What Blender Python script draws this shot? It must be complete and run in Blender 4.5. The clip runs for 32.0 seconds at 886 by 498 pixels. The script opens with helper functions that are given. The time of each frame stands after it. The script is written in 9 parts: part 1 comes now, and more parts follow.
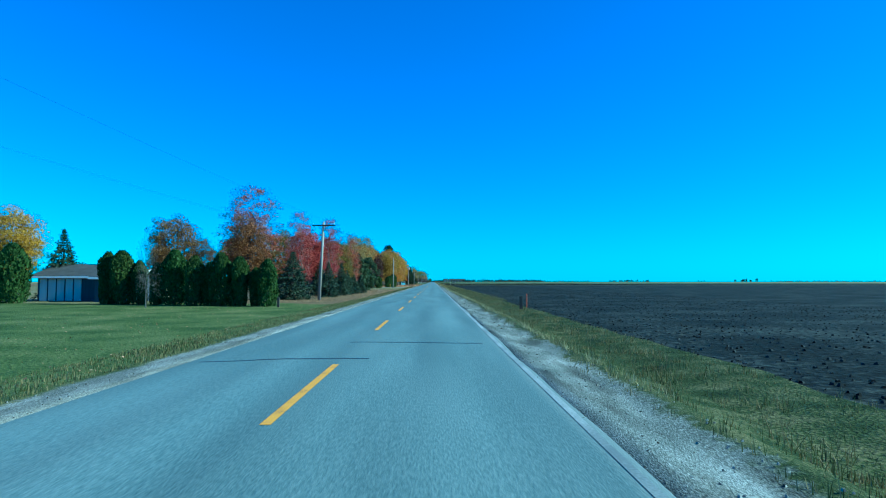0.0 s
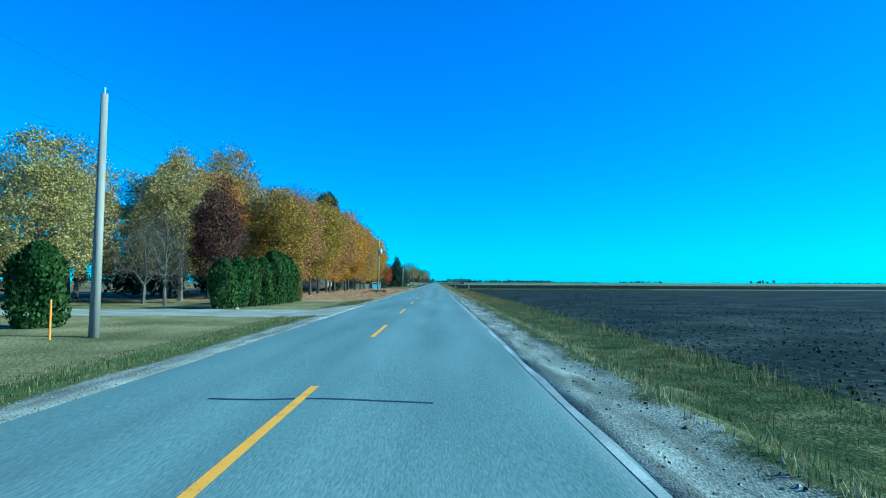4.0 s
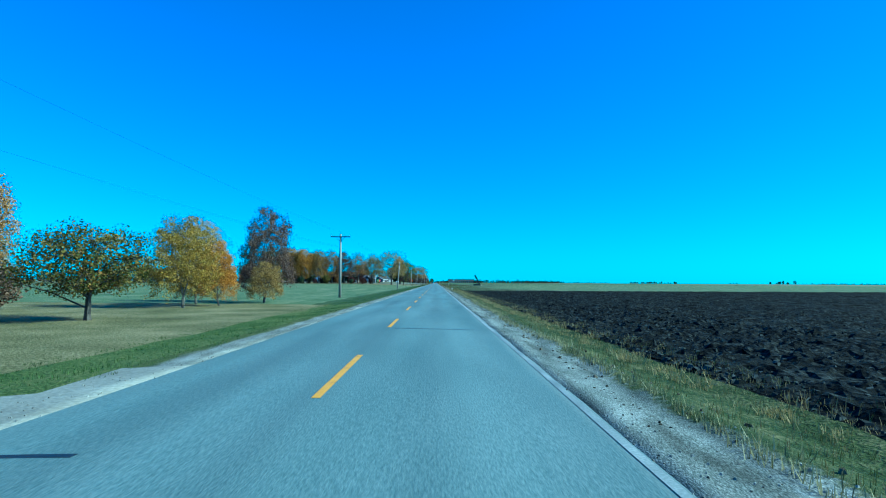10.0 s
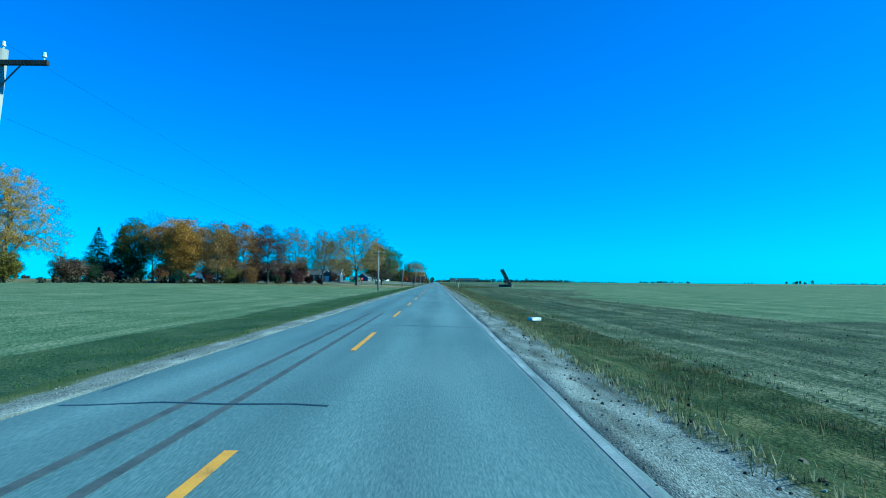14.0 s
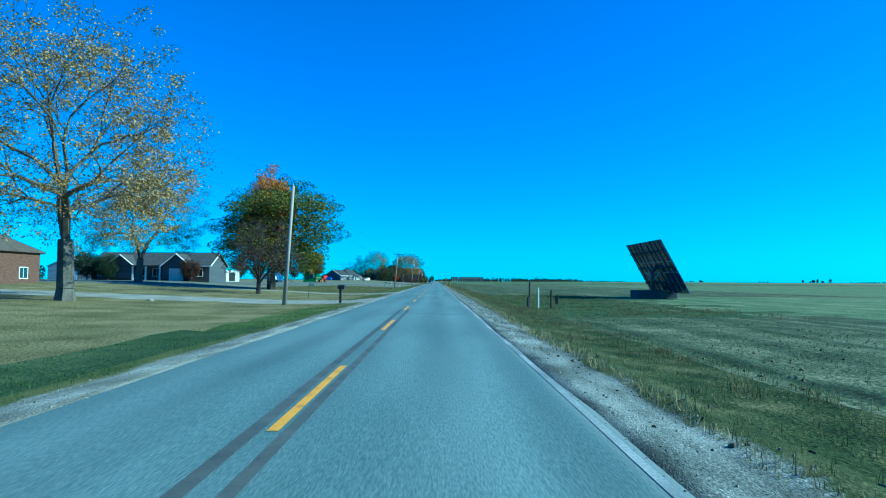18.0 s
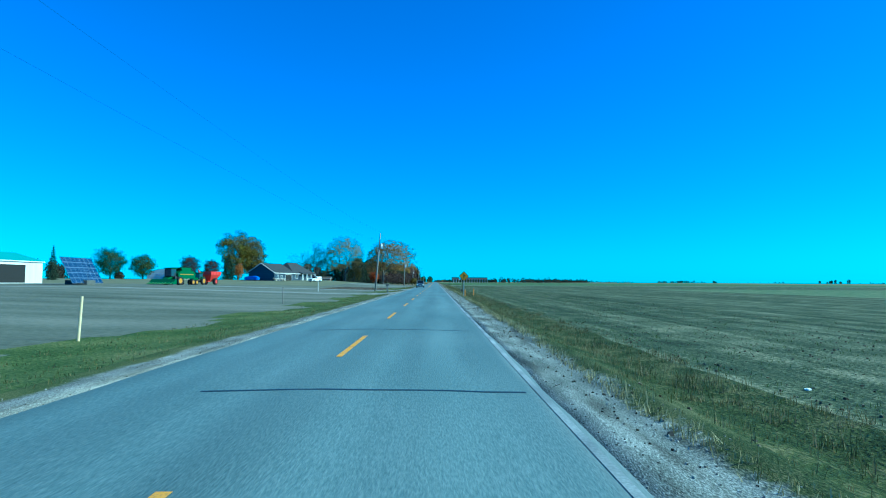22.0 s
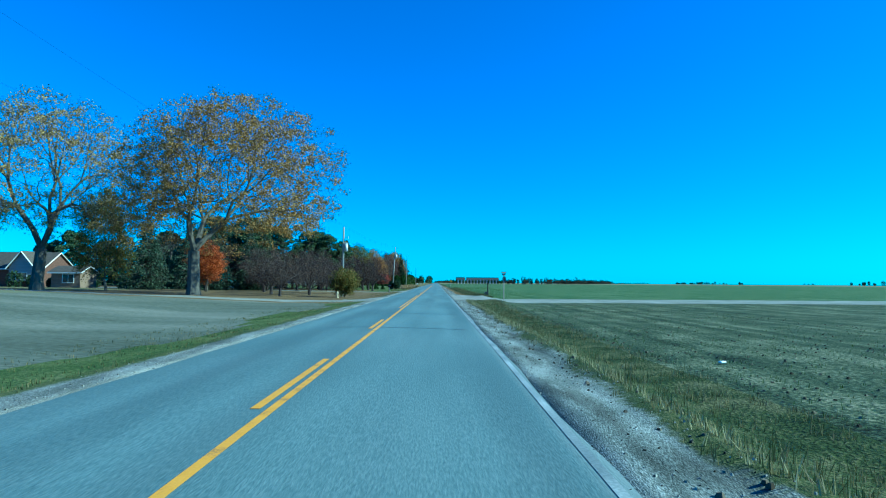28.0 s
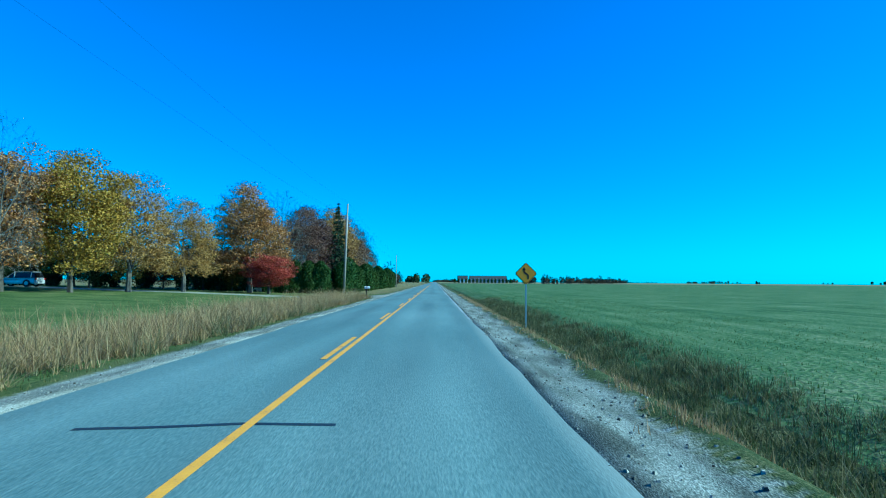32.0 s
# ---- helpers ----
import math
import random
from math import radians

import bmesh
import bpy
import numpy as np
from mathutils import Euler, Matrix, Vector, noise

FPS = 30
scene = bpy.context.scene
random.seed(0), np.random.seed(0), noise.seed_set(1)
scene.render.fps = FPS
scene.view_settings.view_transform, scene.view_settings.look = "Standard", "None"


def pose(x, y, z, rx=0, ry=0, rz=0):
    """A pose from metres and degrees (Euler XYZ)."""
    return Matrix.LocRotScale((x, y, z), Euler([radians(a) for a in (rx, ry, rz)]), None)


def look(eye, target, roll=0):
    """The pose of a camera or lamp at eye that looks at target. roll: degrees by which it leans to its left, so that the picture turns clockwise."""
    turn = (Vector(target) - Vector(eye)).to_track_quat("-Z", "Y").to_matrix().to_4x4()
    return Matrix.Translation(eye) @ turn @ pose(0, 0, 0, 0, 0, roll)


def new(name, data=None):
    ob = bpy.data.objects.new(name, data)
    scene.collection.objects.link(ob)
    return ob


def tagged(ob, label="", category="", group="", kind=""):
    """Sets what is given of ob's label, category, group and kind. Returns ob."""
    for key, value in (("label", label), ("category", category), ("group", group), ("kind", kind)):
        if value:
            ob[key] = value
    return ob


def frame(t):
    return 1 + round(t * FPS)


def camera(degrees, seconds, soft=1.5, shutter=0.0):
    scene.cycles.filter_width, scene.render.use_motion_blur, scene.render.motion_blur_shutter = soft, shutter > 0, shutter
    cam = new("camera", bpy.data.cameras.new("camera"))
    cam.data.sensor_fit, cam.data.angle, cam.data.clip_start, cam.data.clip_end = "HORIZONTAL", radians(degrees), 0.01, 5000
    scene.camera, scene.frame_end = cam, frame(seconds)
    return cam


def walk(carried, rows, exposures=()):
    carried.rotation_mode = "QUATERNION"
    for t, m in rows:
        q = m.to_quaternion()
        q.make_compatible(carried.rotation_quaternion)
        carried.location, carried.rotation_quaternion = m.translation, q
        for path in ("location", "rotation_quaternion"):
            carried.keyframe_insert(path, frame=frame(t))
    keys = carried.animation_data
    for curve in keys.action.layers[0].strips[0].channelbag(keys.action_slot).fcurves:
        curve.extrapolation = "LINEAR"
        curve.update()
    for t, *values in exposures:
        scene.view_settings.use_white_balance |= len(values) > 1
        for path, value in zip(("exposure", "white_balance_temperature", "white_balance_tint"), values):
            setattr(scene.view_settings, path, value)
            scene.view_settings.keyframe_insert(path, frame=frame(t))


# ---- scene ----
# x runs across the road from its yellow line, y along it, z is up from the road's crown.
cam = camera(72.97, 32.0, soft=1.15)
# seconds, x, y, pitch, roll, yaw of the camera behind the windscreen, 1.5 m over the road
ROWS = [
    (0, 1.76, -0.45, 3.1, 0.0, -0.92), (0.5, 1.77, 18.01, 3.03, 0.0, -0.92), (1, 1.77, 36.5, 3.1, -0.2, -0.84), (1.5, 1.78, 55.02, 3.1, -0.2, -0.84),
    (2, 1.78, 73.58, 2.95, -0.3, -0.77), (2.5, 1.79, 92.17, 3.03, -0.4, -0.69), (3.5, 1.75, 129.43, 3.1, -0.3, -0.65), (4.5, 1.71, 166.82, 3.18, -0.2, -0.61),
    (5, 1.68, 185.56, 3.1, -0.5, -0.69), (6, 1.62, 223.24, 3.1, -0.4, -0.69), (7, 1.56, 261.27, 3.1, -0.4, -0.69), (8, 1.5, 299.49, 3.1, -0.4, -0.69),
    (9, 1.52, 337.76, 3.1, -0.4, -0.69), (10, 1.54, 376.05, 3.18, -0.3, -0.69), (11, 1.63, 414.37, 3.18, -0.3, -0.69), (12, 1.76, 452.7, 3.1, -0.4, -0.69),
    (13, 1.86, 491.05, 3.1, -0.4, -0.69), (14, 1.79, 529.39, 3.1, -0.4, -0.61), (15, 1.75, 567.74, 3.1, -0.38, -0.61), (16, 1.72, 606.06, 3.1, -0.32, -0.61),
    (17, 1.68, 644.37, 3.18, -0.3, -0.61), (18, 1.62, 682.64, 3.03, -0.3, -0.61), (19, 1.58, 720.87, 3.1, -0.3, -0.69), (20, 1.7, 759.05, 3.1, -0.3, -0.61),
    (21, 1.8, 797.17, 3.1, -0.4, -0.61), (22, 1.91, 835.21, 3.1, -0.3, -0.69), (23, 2.1, 873.17, 3.1, -0.3, -0.69), (24, 2.15, 911.04, 3.03, -0.3, -0.77),
    (25, 2.1, 948.8, 3.03, -0.4, -0.69), (26, 2.0, 986.68, 3.05, -0.28, -0.67), (27, 2.0, 1024.78, 3.09, -0.42, -0.63), (28, 2.0, 1062.88, 3.18, -0.4, -0.61),
    (29, 2.0, 1100.98, 3.26, -0.4, -0.61), (30, 2.0, 1139.08, 3.18, -0.6, -0.77), (31, 2.0, 1177.18, 3.1, -0.4, -0.77), (32, 2.0, 1215.28, 3.1, -0.4, -0.77),
]
walk(cam, [(t, pose(x, y, 1.5, 90 + p, r, w)) for t, x, y, p, r, w in ROWS],
     exposures=[(t, 0.76 + d, 4780, -40) for t, d in ((0, 0.0), (2, 0.1), (5, 0.12), (8, 0.14), (10, 0.1), (11, 0.0), (12, -0.08), (14, -0.08), (16.5, 0.0), (18, 0.0), (21, 0.0), (24, -0.1), (26, -0.05), (28, 0.0), (30, 0.04), (32, 0.04))])

# ---- sky and sun: clear autumn noon, the sun over the right-hand fields
SUN_EL, SUN_AZ = radians(31), radians(95)  # azimuth clockwise from the road's direction
world = bpy.data.worlds.new("sky")
scene.world = world
world.use_nodes = True
wn, wl = world.node_tree.nodes, world.node_tree.links
sky = wn.new("ShaderNodeTexSky")
sky.sky_type, sky.sun_disc = "NISHITA", False
sky.sun_elevation, sky.sun_rotation = SUN_EL, SUN_AZ
sky.altitude, sky.air_density, sky.dust_density, sky.ozone_density = 200, 1.0, 0.08, 4.0
hs = wn.new("ShaderNodeHueSaturation")
hs.inputs["Saturation"].default_value = 1.3
tint = wn.new("ShaderNodeMix")  # the deep cyan of the clear sky
tint.data_type, tint.blend_type = "RGBA", "MULTIPLY"
tint.inputs[0].default_value, tint.inputs[7].default_value = 1.0, (0.16, 0.69, 1.42, 1)
wl.new(sky.outputs[0], tint.inputs[6])
wl.new(tint.outputs[2], hs.inputs["Color"])
wl.new(hs.outputs[0], wn["Background"].inputs["Color"])
wn["Background"].inputs["Strength"].default_value = 0.097
sun = new("sun", bpy.data.lights.new("sun", "SUN"))
sun.data.energy, sun.data.angle, sun.data.color = 5.0, radians(0.55), (1.0, 0.94, 0.85)
to_sun = Vector((math.sin(SUN_AZ) * math.cos(SUN_EL), math.cos(SUN_AZ) * math.cos(SUN_EL), math.sin(SUN_EL)))
sun.matrix_world = look((60, 500, 200), Vector((60, 500, 200)) - to_sun)

# ---- materials
def mat(name, rough=0.8, metal=0.0, spec=0.3):
    m = bpy.data.materials.new(name)
    m.use_nodes = True
    b = m.node_tree.nodes["Principled BSDF"]
    b.inputs["Roughness"].default_value, b.inputs["Metallic"].default_value = rough, metal
    b.inputs["Specular IOR Level"].default_value = spec
    return m, m.node_tree.nodes, m.node_tree.links, b


def ramp(nodes, stops):
    r = nodes.new("ShaderNodeValToRGB")
    while len(r.color_ramp.elements) < len(stops):
        r.color_ramp.elements.new(0.5)
    for e, (p, c) in zip(r.color_ramp.elements, stops):
        e.position, e.color = p, (*c, 1)
    return r


def noisy(name, stops, scale, fine, bump=0.4, dist=0.02, rough=0.85, metal=0.0, spec=0.3, stretch=(1, 1, 1), grain=0.35, rows=0.0):
    """A surface of mottled colour: broad patches at scale, grain at fine, drilled rows along y, and relief from the grain."""
    m, n, l, b = mat(name, rough, metal, spec)
    geo, mp = n.new("ShaderNodeNewGeometry"), n.new("ShaderNodeMapping")
    mp.inputs["Scale"].default_value = stretch
    l.new(geo.outputs["Position"], mp.inputs["Vector"])
    a, f = n.new("ShaderNodeTexNoise"), n.new("ShaderNodeTexNoise")
    a.inputs["Scale"].default_value, a.inputs["Detail"].default_value = scale, 6
    f.inputs["Scale"].default_value, f.inputs["Detail"].default_value = fine, 5
    for t in (a, f):
        l.new(mp.outputs[0], t.inputs["Vector"])
    mix = n.new("ShaderNodeMix")
    mix.data_type = "FLOAT"
    mix.inputs[0].default_value = grain
    l.new(a.outputs["Fac"], mix.inputs[2])
    l.new(f.outputs["Fac"], mix.inputs[3])
    r = ramp(n, stops)
    fac = mix.outputs[0]
    if rows:
        ml, rn, rm = n.new("ShaderNodeMapping"), n.new("ShaderNodeTexNoise"), n.new("ShaderNodeMix")
        ml.inputs["Scale"].default_value = (1.3, 0.03, 1)
        l.new(geo.outputs["Position"], ml.inputs["Vector"])
        l.new(ml.outputs[0], rn.inputs["Vector"])
        rn.inputs["Scale"].default_value, rn.inputs["Detail"].default_value = 1.0, 4
        rm.data_type = "FLOAT"
        rm.inputs[0].default_value = rows
        l.new(fac, rm.inputs[2])
        l.new(rn.outputs["Fac"], rm.inputs[3])
        fac = rm.outputs[0]
    l.new(fac, r.inputs[0])
    l.new(r.outputs[0], b.inputs["Base Color"])
    bp = n.new("ShaderNodeBump")
    bp.inputs["Strength"].default_value, bp.inputs["Distance"].default_value = bump, dist
    l.new(f.outputs["Fac"], bp.inputs["Height"])
    l.new(bp.outputs[0], b.inputs["Normal"])
    return m


def banded(name, inner, outer, edge, wobble, width, scale=1.1, fine=42, bump=1.0, dist=0.02, streak=0.0, stretch=(1.5, 0.5, 1)):
    """A ground that passes raggedly from the inner to the outer colours at edge metres from the yellow line; streak: dark dirt along the traffic."""
    m = noisy(name, inner, scale, fine, bump, dist, 0.95, stretch=stretch, spec=0.06, grain=0.62)
    n, l = m.node_tree.nodes, m.node_tree.links
    b = n["Principled BSDF"]
    first = b.inputs["Base Color"].links[0].from_socket
    fac = first.node.inputs[0].links[0].from_socket
    geo, sep = n.new("ShaderNodeNewGeometry"), n.new("ShaderNodeSeparateXYZ")
    l.new(geo.outputs["Position"], sep.inputs[0])

    def field(sc, stretch3):
        mp, t = n.new("ShaderNodeMapping"), n.new("ShaderNodeTexNoise")
        mp.inputs["Scale"].default_value = stretch3
        l.new(geo.outputs["Position"], mp.inputs["Vector"])
        l.new(mp.outputs[0], t.inputs["Vector"])
        t.inputs["Scale"].default_value, t.inputs["Detail"].default_value = sc, 6
        return t.outputs["Fac"]

    def maths(op, a, v):
        k = n.new("ShaderNodeMath")
        k.operation = op
        for i, q in enumerate((a, v)):
            if isinstance(q, (int, float)):
                k.inputs[i].default_value = q
            else:
                l.new(q, k.inputs[i])
        return k.outputs[0]

    def blend(a, c, f):
        x = n.new("ShaderNodeMix")
        x.data_type = "RGBA"
        l.new(f, x.inputs[0])
        l.new(a, x.inputs[6])
        l.new(c, x.inputs[7])
        return x.outputs[2]
    if streak:
        dirt = ramp(n, [(0.35, (0.014, 0.015, 0.012)), (0.7, (0.085, 0.085, 0.068))])
        l.new(fac, dirt.inputs[0])
        mr = n.new("ShaderNodeMapRange")
        mr.inputs[1].default_value, mr.inputs[2].default_value, mr.inputs[4].default_value = 0.5, 0.64, streak
        l.new(field(1.0, (2.6, 0.4, 1)), mr.inputs[0])
        first = blend(first, dirt.outputs[0], mr.outputs[0])
    far = ramp(n, outer)
    l.new(fac, far.inputs[0])
    away = maths("ABSOLUTE", sep.outputs[0], 0.0)
    away = maths("ADD", away, maths("MULTIPLY", maths("SUBTRACT", field(0.9, (1, 0.5, 1)), 0.5), wobble))
    away = maths("ADD", away, maths("MULTIPLY", maths("SUBTRACT", field(7.0, (1, 1, 1)), 0.5), wobble * 0.6))
    mr = n.new("ShaderNodeMapRange")
    mr.inputs[1].default_value, mr.inputs[2].default_value = edge - width, edge + width
    l.new(away, mr.inputs[0])
    l.new(blend(first, far.outputs[0], mr.outputs[0]), b.inputs["Base Color"])
    return m


def plain(name, c, rough=0.6, metal=0.0, spec=0.4, var=0.12, scale=3.0):
    """Paint, plastic or metal of one colour with slight grime."""
    d = tuple(v * (1 - var) for v in c)
    e = tuple(min(1, v * (1 + var * 0.6)) for v in c)
    return noisy(name, [(0.3, d), (0.7, e)], scale, scale * 14, 0.08, 0.004, rough, metal, spec)


def leafy(name, cols, trans=0.2, rough=0.6):
    """Leaves whose colour differs from one to the next and from tree to tree."""
    m, n, l, b = mat(name, rough, 0, 0.12)
    g, oi = n.new("ShaderNodeNewGeometry"), n.new("ShaderNodeObjectInfo")
    r = ramp(n, [(i / max(1, len(cols) - 1), c) for i, c in enumerate(cols)])
    l.new(g.outputs["Random Per Island"], r.inputs[0])
    h = n.new("ShaderNodeHueSaturation")
    mr = n.new("ShaderNodeMapRange")
    mr.inputs[3].default_value, mr.inputs[4].default_value = 0.485, 0.515
    l.new(oi.outputs["Random"], mr.inputs[0])
    l.new(mr.outputs[0], h.inputs["Hue"])
    l.new(r.outputs[0], h.inputs["Color"])
    l.new(h.outputs[0], b.inputs["Base Color"])
    tr, mx = n.new("ShaderNodeBsdfTranslucent"), n.new("ShaderNodeMixShader")
    l.new(h.outputs[0], tr.inputs[0])
    mx.inputs[0].default_value = trans
    l.new(b.outputs[0], mx.inputs[1])
    l.new(tr.outputs[0], mx.inputs[2])
    l.new(mx.outputs[0], n["Material Output"].inputs[0])
    return m


def asphalt():
    m = noisy("asphalt", [(0.3, (0.072, 0.113, 0.12)), (0.5, (0.122, 0.172, 0.18)), (0.72, (0.188, 0.24, 0.246))], 0.35, 30, 0.5, 0.01, 0.8, spec=0.3, stretch=(1.6, 0.3, 1), grain=0.62)
    n, l = m.node_tree.nodes, m.node_tree.links
    b = n["Principled BSDF"]
    col = b.inputs["Base Color"].links[0].from_socket
    geo, sep, w = n.new("ShaderNodeNewGeometry"), n.new("ShaderNodeSeparateXYZ"), n.new("ShaderNodeTexNoise")
    l.new(geo.outputs["Position"], sep.inputs[0])
    # polished wheel paths and the oily middle of each lane
    a = n.new("ShaderNodeMath")
    a.operation = "MULTIPLY"
    a.inputs[1].default_value = 4.1
    l.new(sep.outputs[0], a.inputs[0])
    c = n.new("ShaderNodeMath")
    c.operation = "COSINE"
    l.new(a.outputs[0], c.inputs[0])
    mp = n.new("ShaderNodeMapping")
    mp.inputs["Scale"].default_value = (0.9, 0.06, 1)
    l.new(geo.outputs["Position"], mp.inputs["Vector"])
    l.new(mp.outputs[0], w.inputs["Vector"])
    w.inputs["Scale"].default_value, w.inputs["Detail"].default_value = 1.0, 5
    ad = n.new("ShaderNodeMath")
    ad.operation = "MULTIPLY_ADD"
    ad.inputs[1].default_value = -0.09
    l.new(c.outputs[0], ad.inputs[0])
    l.new(w.outputs["Fac"], ad.inputs[2])
    r = ramp(n, [(0.25, (0.8, 0.8, 0.81)), (0.75, (1.16, 1.16, 1.15))])
    l.new(ad.outputs[0], r.inputs[0])
    mx = n.new("ShaderNodeMix")
    mx.data_type, mx.blend_type = "RGBA", "MULTIPLY"
    mx.inputs[0].default_value = 1.0
    l.new(col, mx.inputs[6])
    l.new(r.outputs[0], mx.inputs[7])
    # pale gravel dust along the right-hand edge
    du, dr, dm = n.new("ShaderNodeMath"), n.new("ShaderNodeMapRange"), n.new("ShaderNodeMix")
    du.operation = "MULTIPLY_ADD"
    du.inputs[1].default_value = 0.5
    l.new(w.outputs["Fac"], du.inputs[0])
    l.new(sep.outputs[0], du.inputs[2])
    dr.inputs[1].default_value, dr.inputs[2].default_value, dr.inputs[4].default_value = 3.45, 3.85, 0.75
    l.new(du.outputs[0], dr.inputs[0])
    dm.data_type = "RGBA"
    dm.inputs[7].default_value = (0.27, 0.29, 0.275, 1)
    l.new(dr.outputs[0], dm.inputs[0])
    l.new(mx.outputs[2], dm.inputs[6])
    l.new(dm.outputs[2], b.inputs["Base Color"])
    return m


M_ROAD = asphalt()
M_TAR = noisy("crack_sealer", [(0.3, (0.012, 0.013, 0.015)), (0.7, (0.03, 0.03, 0.032))], 3, 30, 0.1, 0.004, 0.5)
M_SKID = noisy("tyre_mark", [(0.3, (0.05, 0.055, 0.054)), (0.7, (0.115, 0.12, 0.115))], 2, 25, 0.1, 0.004, 0.7)
M_YELLOW = noisy("road_paint_yellow", [(0.3, (0.2, 0.13, 0.06)), (0.45, (0.62, 0.29, 0.03)), (0.75, (0.74, 0.36, 0.04))], 2.5, 40, 0.15, 0.003, 0.6)
M_WHITE = noisy("road_paint_white", [(0.38, (0.15, 0.165, 0.165)), (0.52, (0.26, 0.275, 0.27)), (0.7, (0.52, 0.53, 0.52))], 0.7, 30, 0.15, 0.003, 0.6)
GRAVEL_STOPS = [(0.34, (0.035, 0.04, 0.037)), (0.5, (0.165, 0.176, 0.164)), (0.65, (0.42, 0.425, 0.4))]
VERGE_STOPS = [(0.34, (0.012, 0.02, 0.008)), (0.5, (0.045, 0.06, 0.022)), (0.66, (0.16, 0.145, 0.075))]
M_GRAVEL = banded("shoulder_gravel", GRAVEL_STOPS, VERGE_STOPS, 4.72, 1.1, 0.12, streak=0.55)
M_GRAVELL = banded("left_shoulder_gravel", [(0.33, (0.05, 0.054, 0.049)), (0.5, (0.19, 0.195, 0.18)), (0.66, (0.44, 0.44, 0.41))], [(0.34, (0.03, 0.045, 0.014)), (0.5, (0.075, 0.095, 0.032)), (0.66, (0.18, 0.16, 0.08))], 3.95, 0.7, 0.1, streak=0.35)
M_GRAVELD = banded("leafy_shoulder_gravel", GRAVEL_STOPS, [(0.3, (0.12, 0.07, 0.04)), (0.5, (0.3, 0.19, 0.11)), (0.7, (0.46, 0.31, 0.19))], 3.95, 0.8, 0.1, streak=0.3)
M_DRIVE = noisy("driveway_gravel", [(0.28, (0.13, 0.127, 0.112)), (0.5, (0.25, 0.245, 0.22)), (0.72, (0.4, 0.39, 0.355))], 0.5, 12, 0.6, 0.03, 0.9, spec=0.06, grain=0.4)
M_LAWN = noisy("lawn", [(0.35, (0.026, 0.046, 0.013)), (0.5, (0.078, 0.108, 0.032)), (0.66, (0.19, 0.18, 0.08))], 0.35, 12, 1.0, 0.06, 0.95, spec=0.06, grain=0.55)
M_LUSH = noisy("lush_lawn", [(0.35, (0.02, 0.035, 0.014)), (0.5, (0.05, 0.078, 0.034)), (0.68, (0.12, 0.13, 0.066))], 0.5, 13, 1.0, 0.06, 0.95, spec=0.06, grain=0.6)
M_LAWND = noisy("dry_lawn", [(0.35, (0.055, 0.058, 0.025)), (0.5, (0.15, 0.135, 0.065)), (0.66, (0.32, 0.26, 0.15))], 0.3, 11, 1.0, 0.06, 0.95, spec=0.06, grain=0.55)
M_VERGE = noisy("verge_grass", VERGE_STOPS, 1.1, 15, 1.0, 0.08, 0.95, spec=0.05, grain=0.5)
M_LITTER = noisy("leaf_litter", [(0.3, (0.12, 0.07, 0.04)), (0.5, (0.3, 0.19, 0.11)), (0.7, (0.46, 0.31, 0.19))], 0.5, 11, 1.0, 0.05, 0.95, spec=0.05, grain=0.6)
M_LITTERSHADE = noisy("brown_litter_and_shade", [(0.25, (0.06, 0.045, 0.025)), (0.5, (0.14, 0.1, 0.055)), (0.75, (0.26, 0.18, 0.1))], 0.4, 7, 0.9, 0.05, 0.9, spec=0.06, grain=0.55)
M_SOIL = noisy("tilled_soil", [(0.36, (0.005, 0.007, 0.0075)), (0.5, (0.014, 0.018, 0.0185)), (0.66, (0.07, 0.076, 0.07))], 0.2, 5, 1.0, 0.12, 0.95, spec=0.06, grain=0.6)
M_PLOUGH = noisy("ploughed_soil", [(0.36, (0.0022, 0.0024, 0.0026)), (0.52, (0.0075, 0.008, 0.0082)), (0.66, (0.05, 0.052, 0.05))], 1.6, 6, 1.0, 0.14, 0.95, spec=0.05, grain=0.6)
M_WHEAT = noisy("winter_wheat", [(0.36, (0.035, 0.055, 0.022)), (0.48, (0.095, 0.138, 0.068)), (0.55, (0.165, 0.19, 0.108)), (0.64, (0.34, 0.31, 0.2))], 0.25, 8, 1.0, 0.08, 0.95, spec=0.05, grain=0.7, rows=0.25)
M_WHEATB = noisy("sparse_wheat", [(0.37, (0.014, 0.018, 0.012)), (0.47, (0.05, 0.065, 0.036)), (0.54, (0.105, 0.118, 0.07)), (0.63, (0.27, 0.25, 0.165))], 0.5, 11, 1.0, 0.08, 0.95, spec=0.05, grain=0.66, rows=0.3)
M_WHEATG = noisy("green_wheat", [(0.36, (0.028, 0.055, 0.02)), (0.48, (0.068, 0.115, 0.046)), (0.55, (0.11, 0.15, 0.07)), (0.66, (0.22, 0.23, 0.13))], 0.2, 8, 1.0, 0.08, 0.95, spec=0.05, grain=0.68, rows=0.25)
M_STUBBLE = noisy("pale_stubble", [(0.25, (0.1, 0.105, 0.065)), (0.5, (0.16, 0.16, 0.1)), (0.75, (0.24, 0.225, 0.155))], 0.1, 6, 0.8, 0.05, 0.9, spec=0.06, grain=0.45)
M_PRAIRIE = noisy("dry_meadow", [(0.36, (0.03, 0.05, 0.016)), (0.48, (0.075, 0.085, 0.03)), (0.56, (0.14, 0.11, 0.045)), (0.66, (0.24, 0.17, 0.08))], 0.3, 9, 1.0, 0.07, 0.95, spec=0.05, grain=0.45)
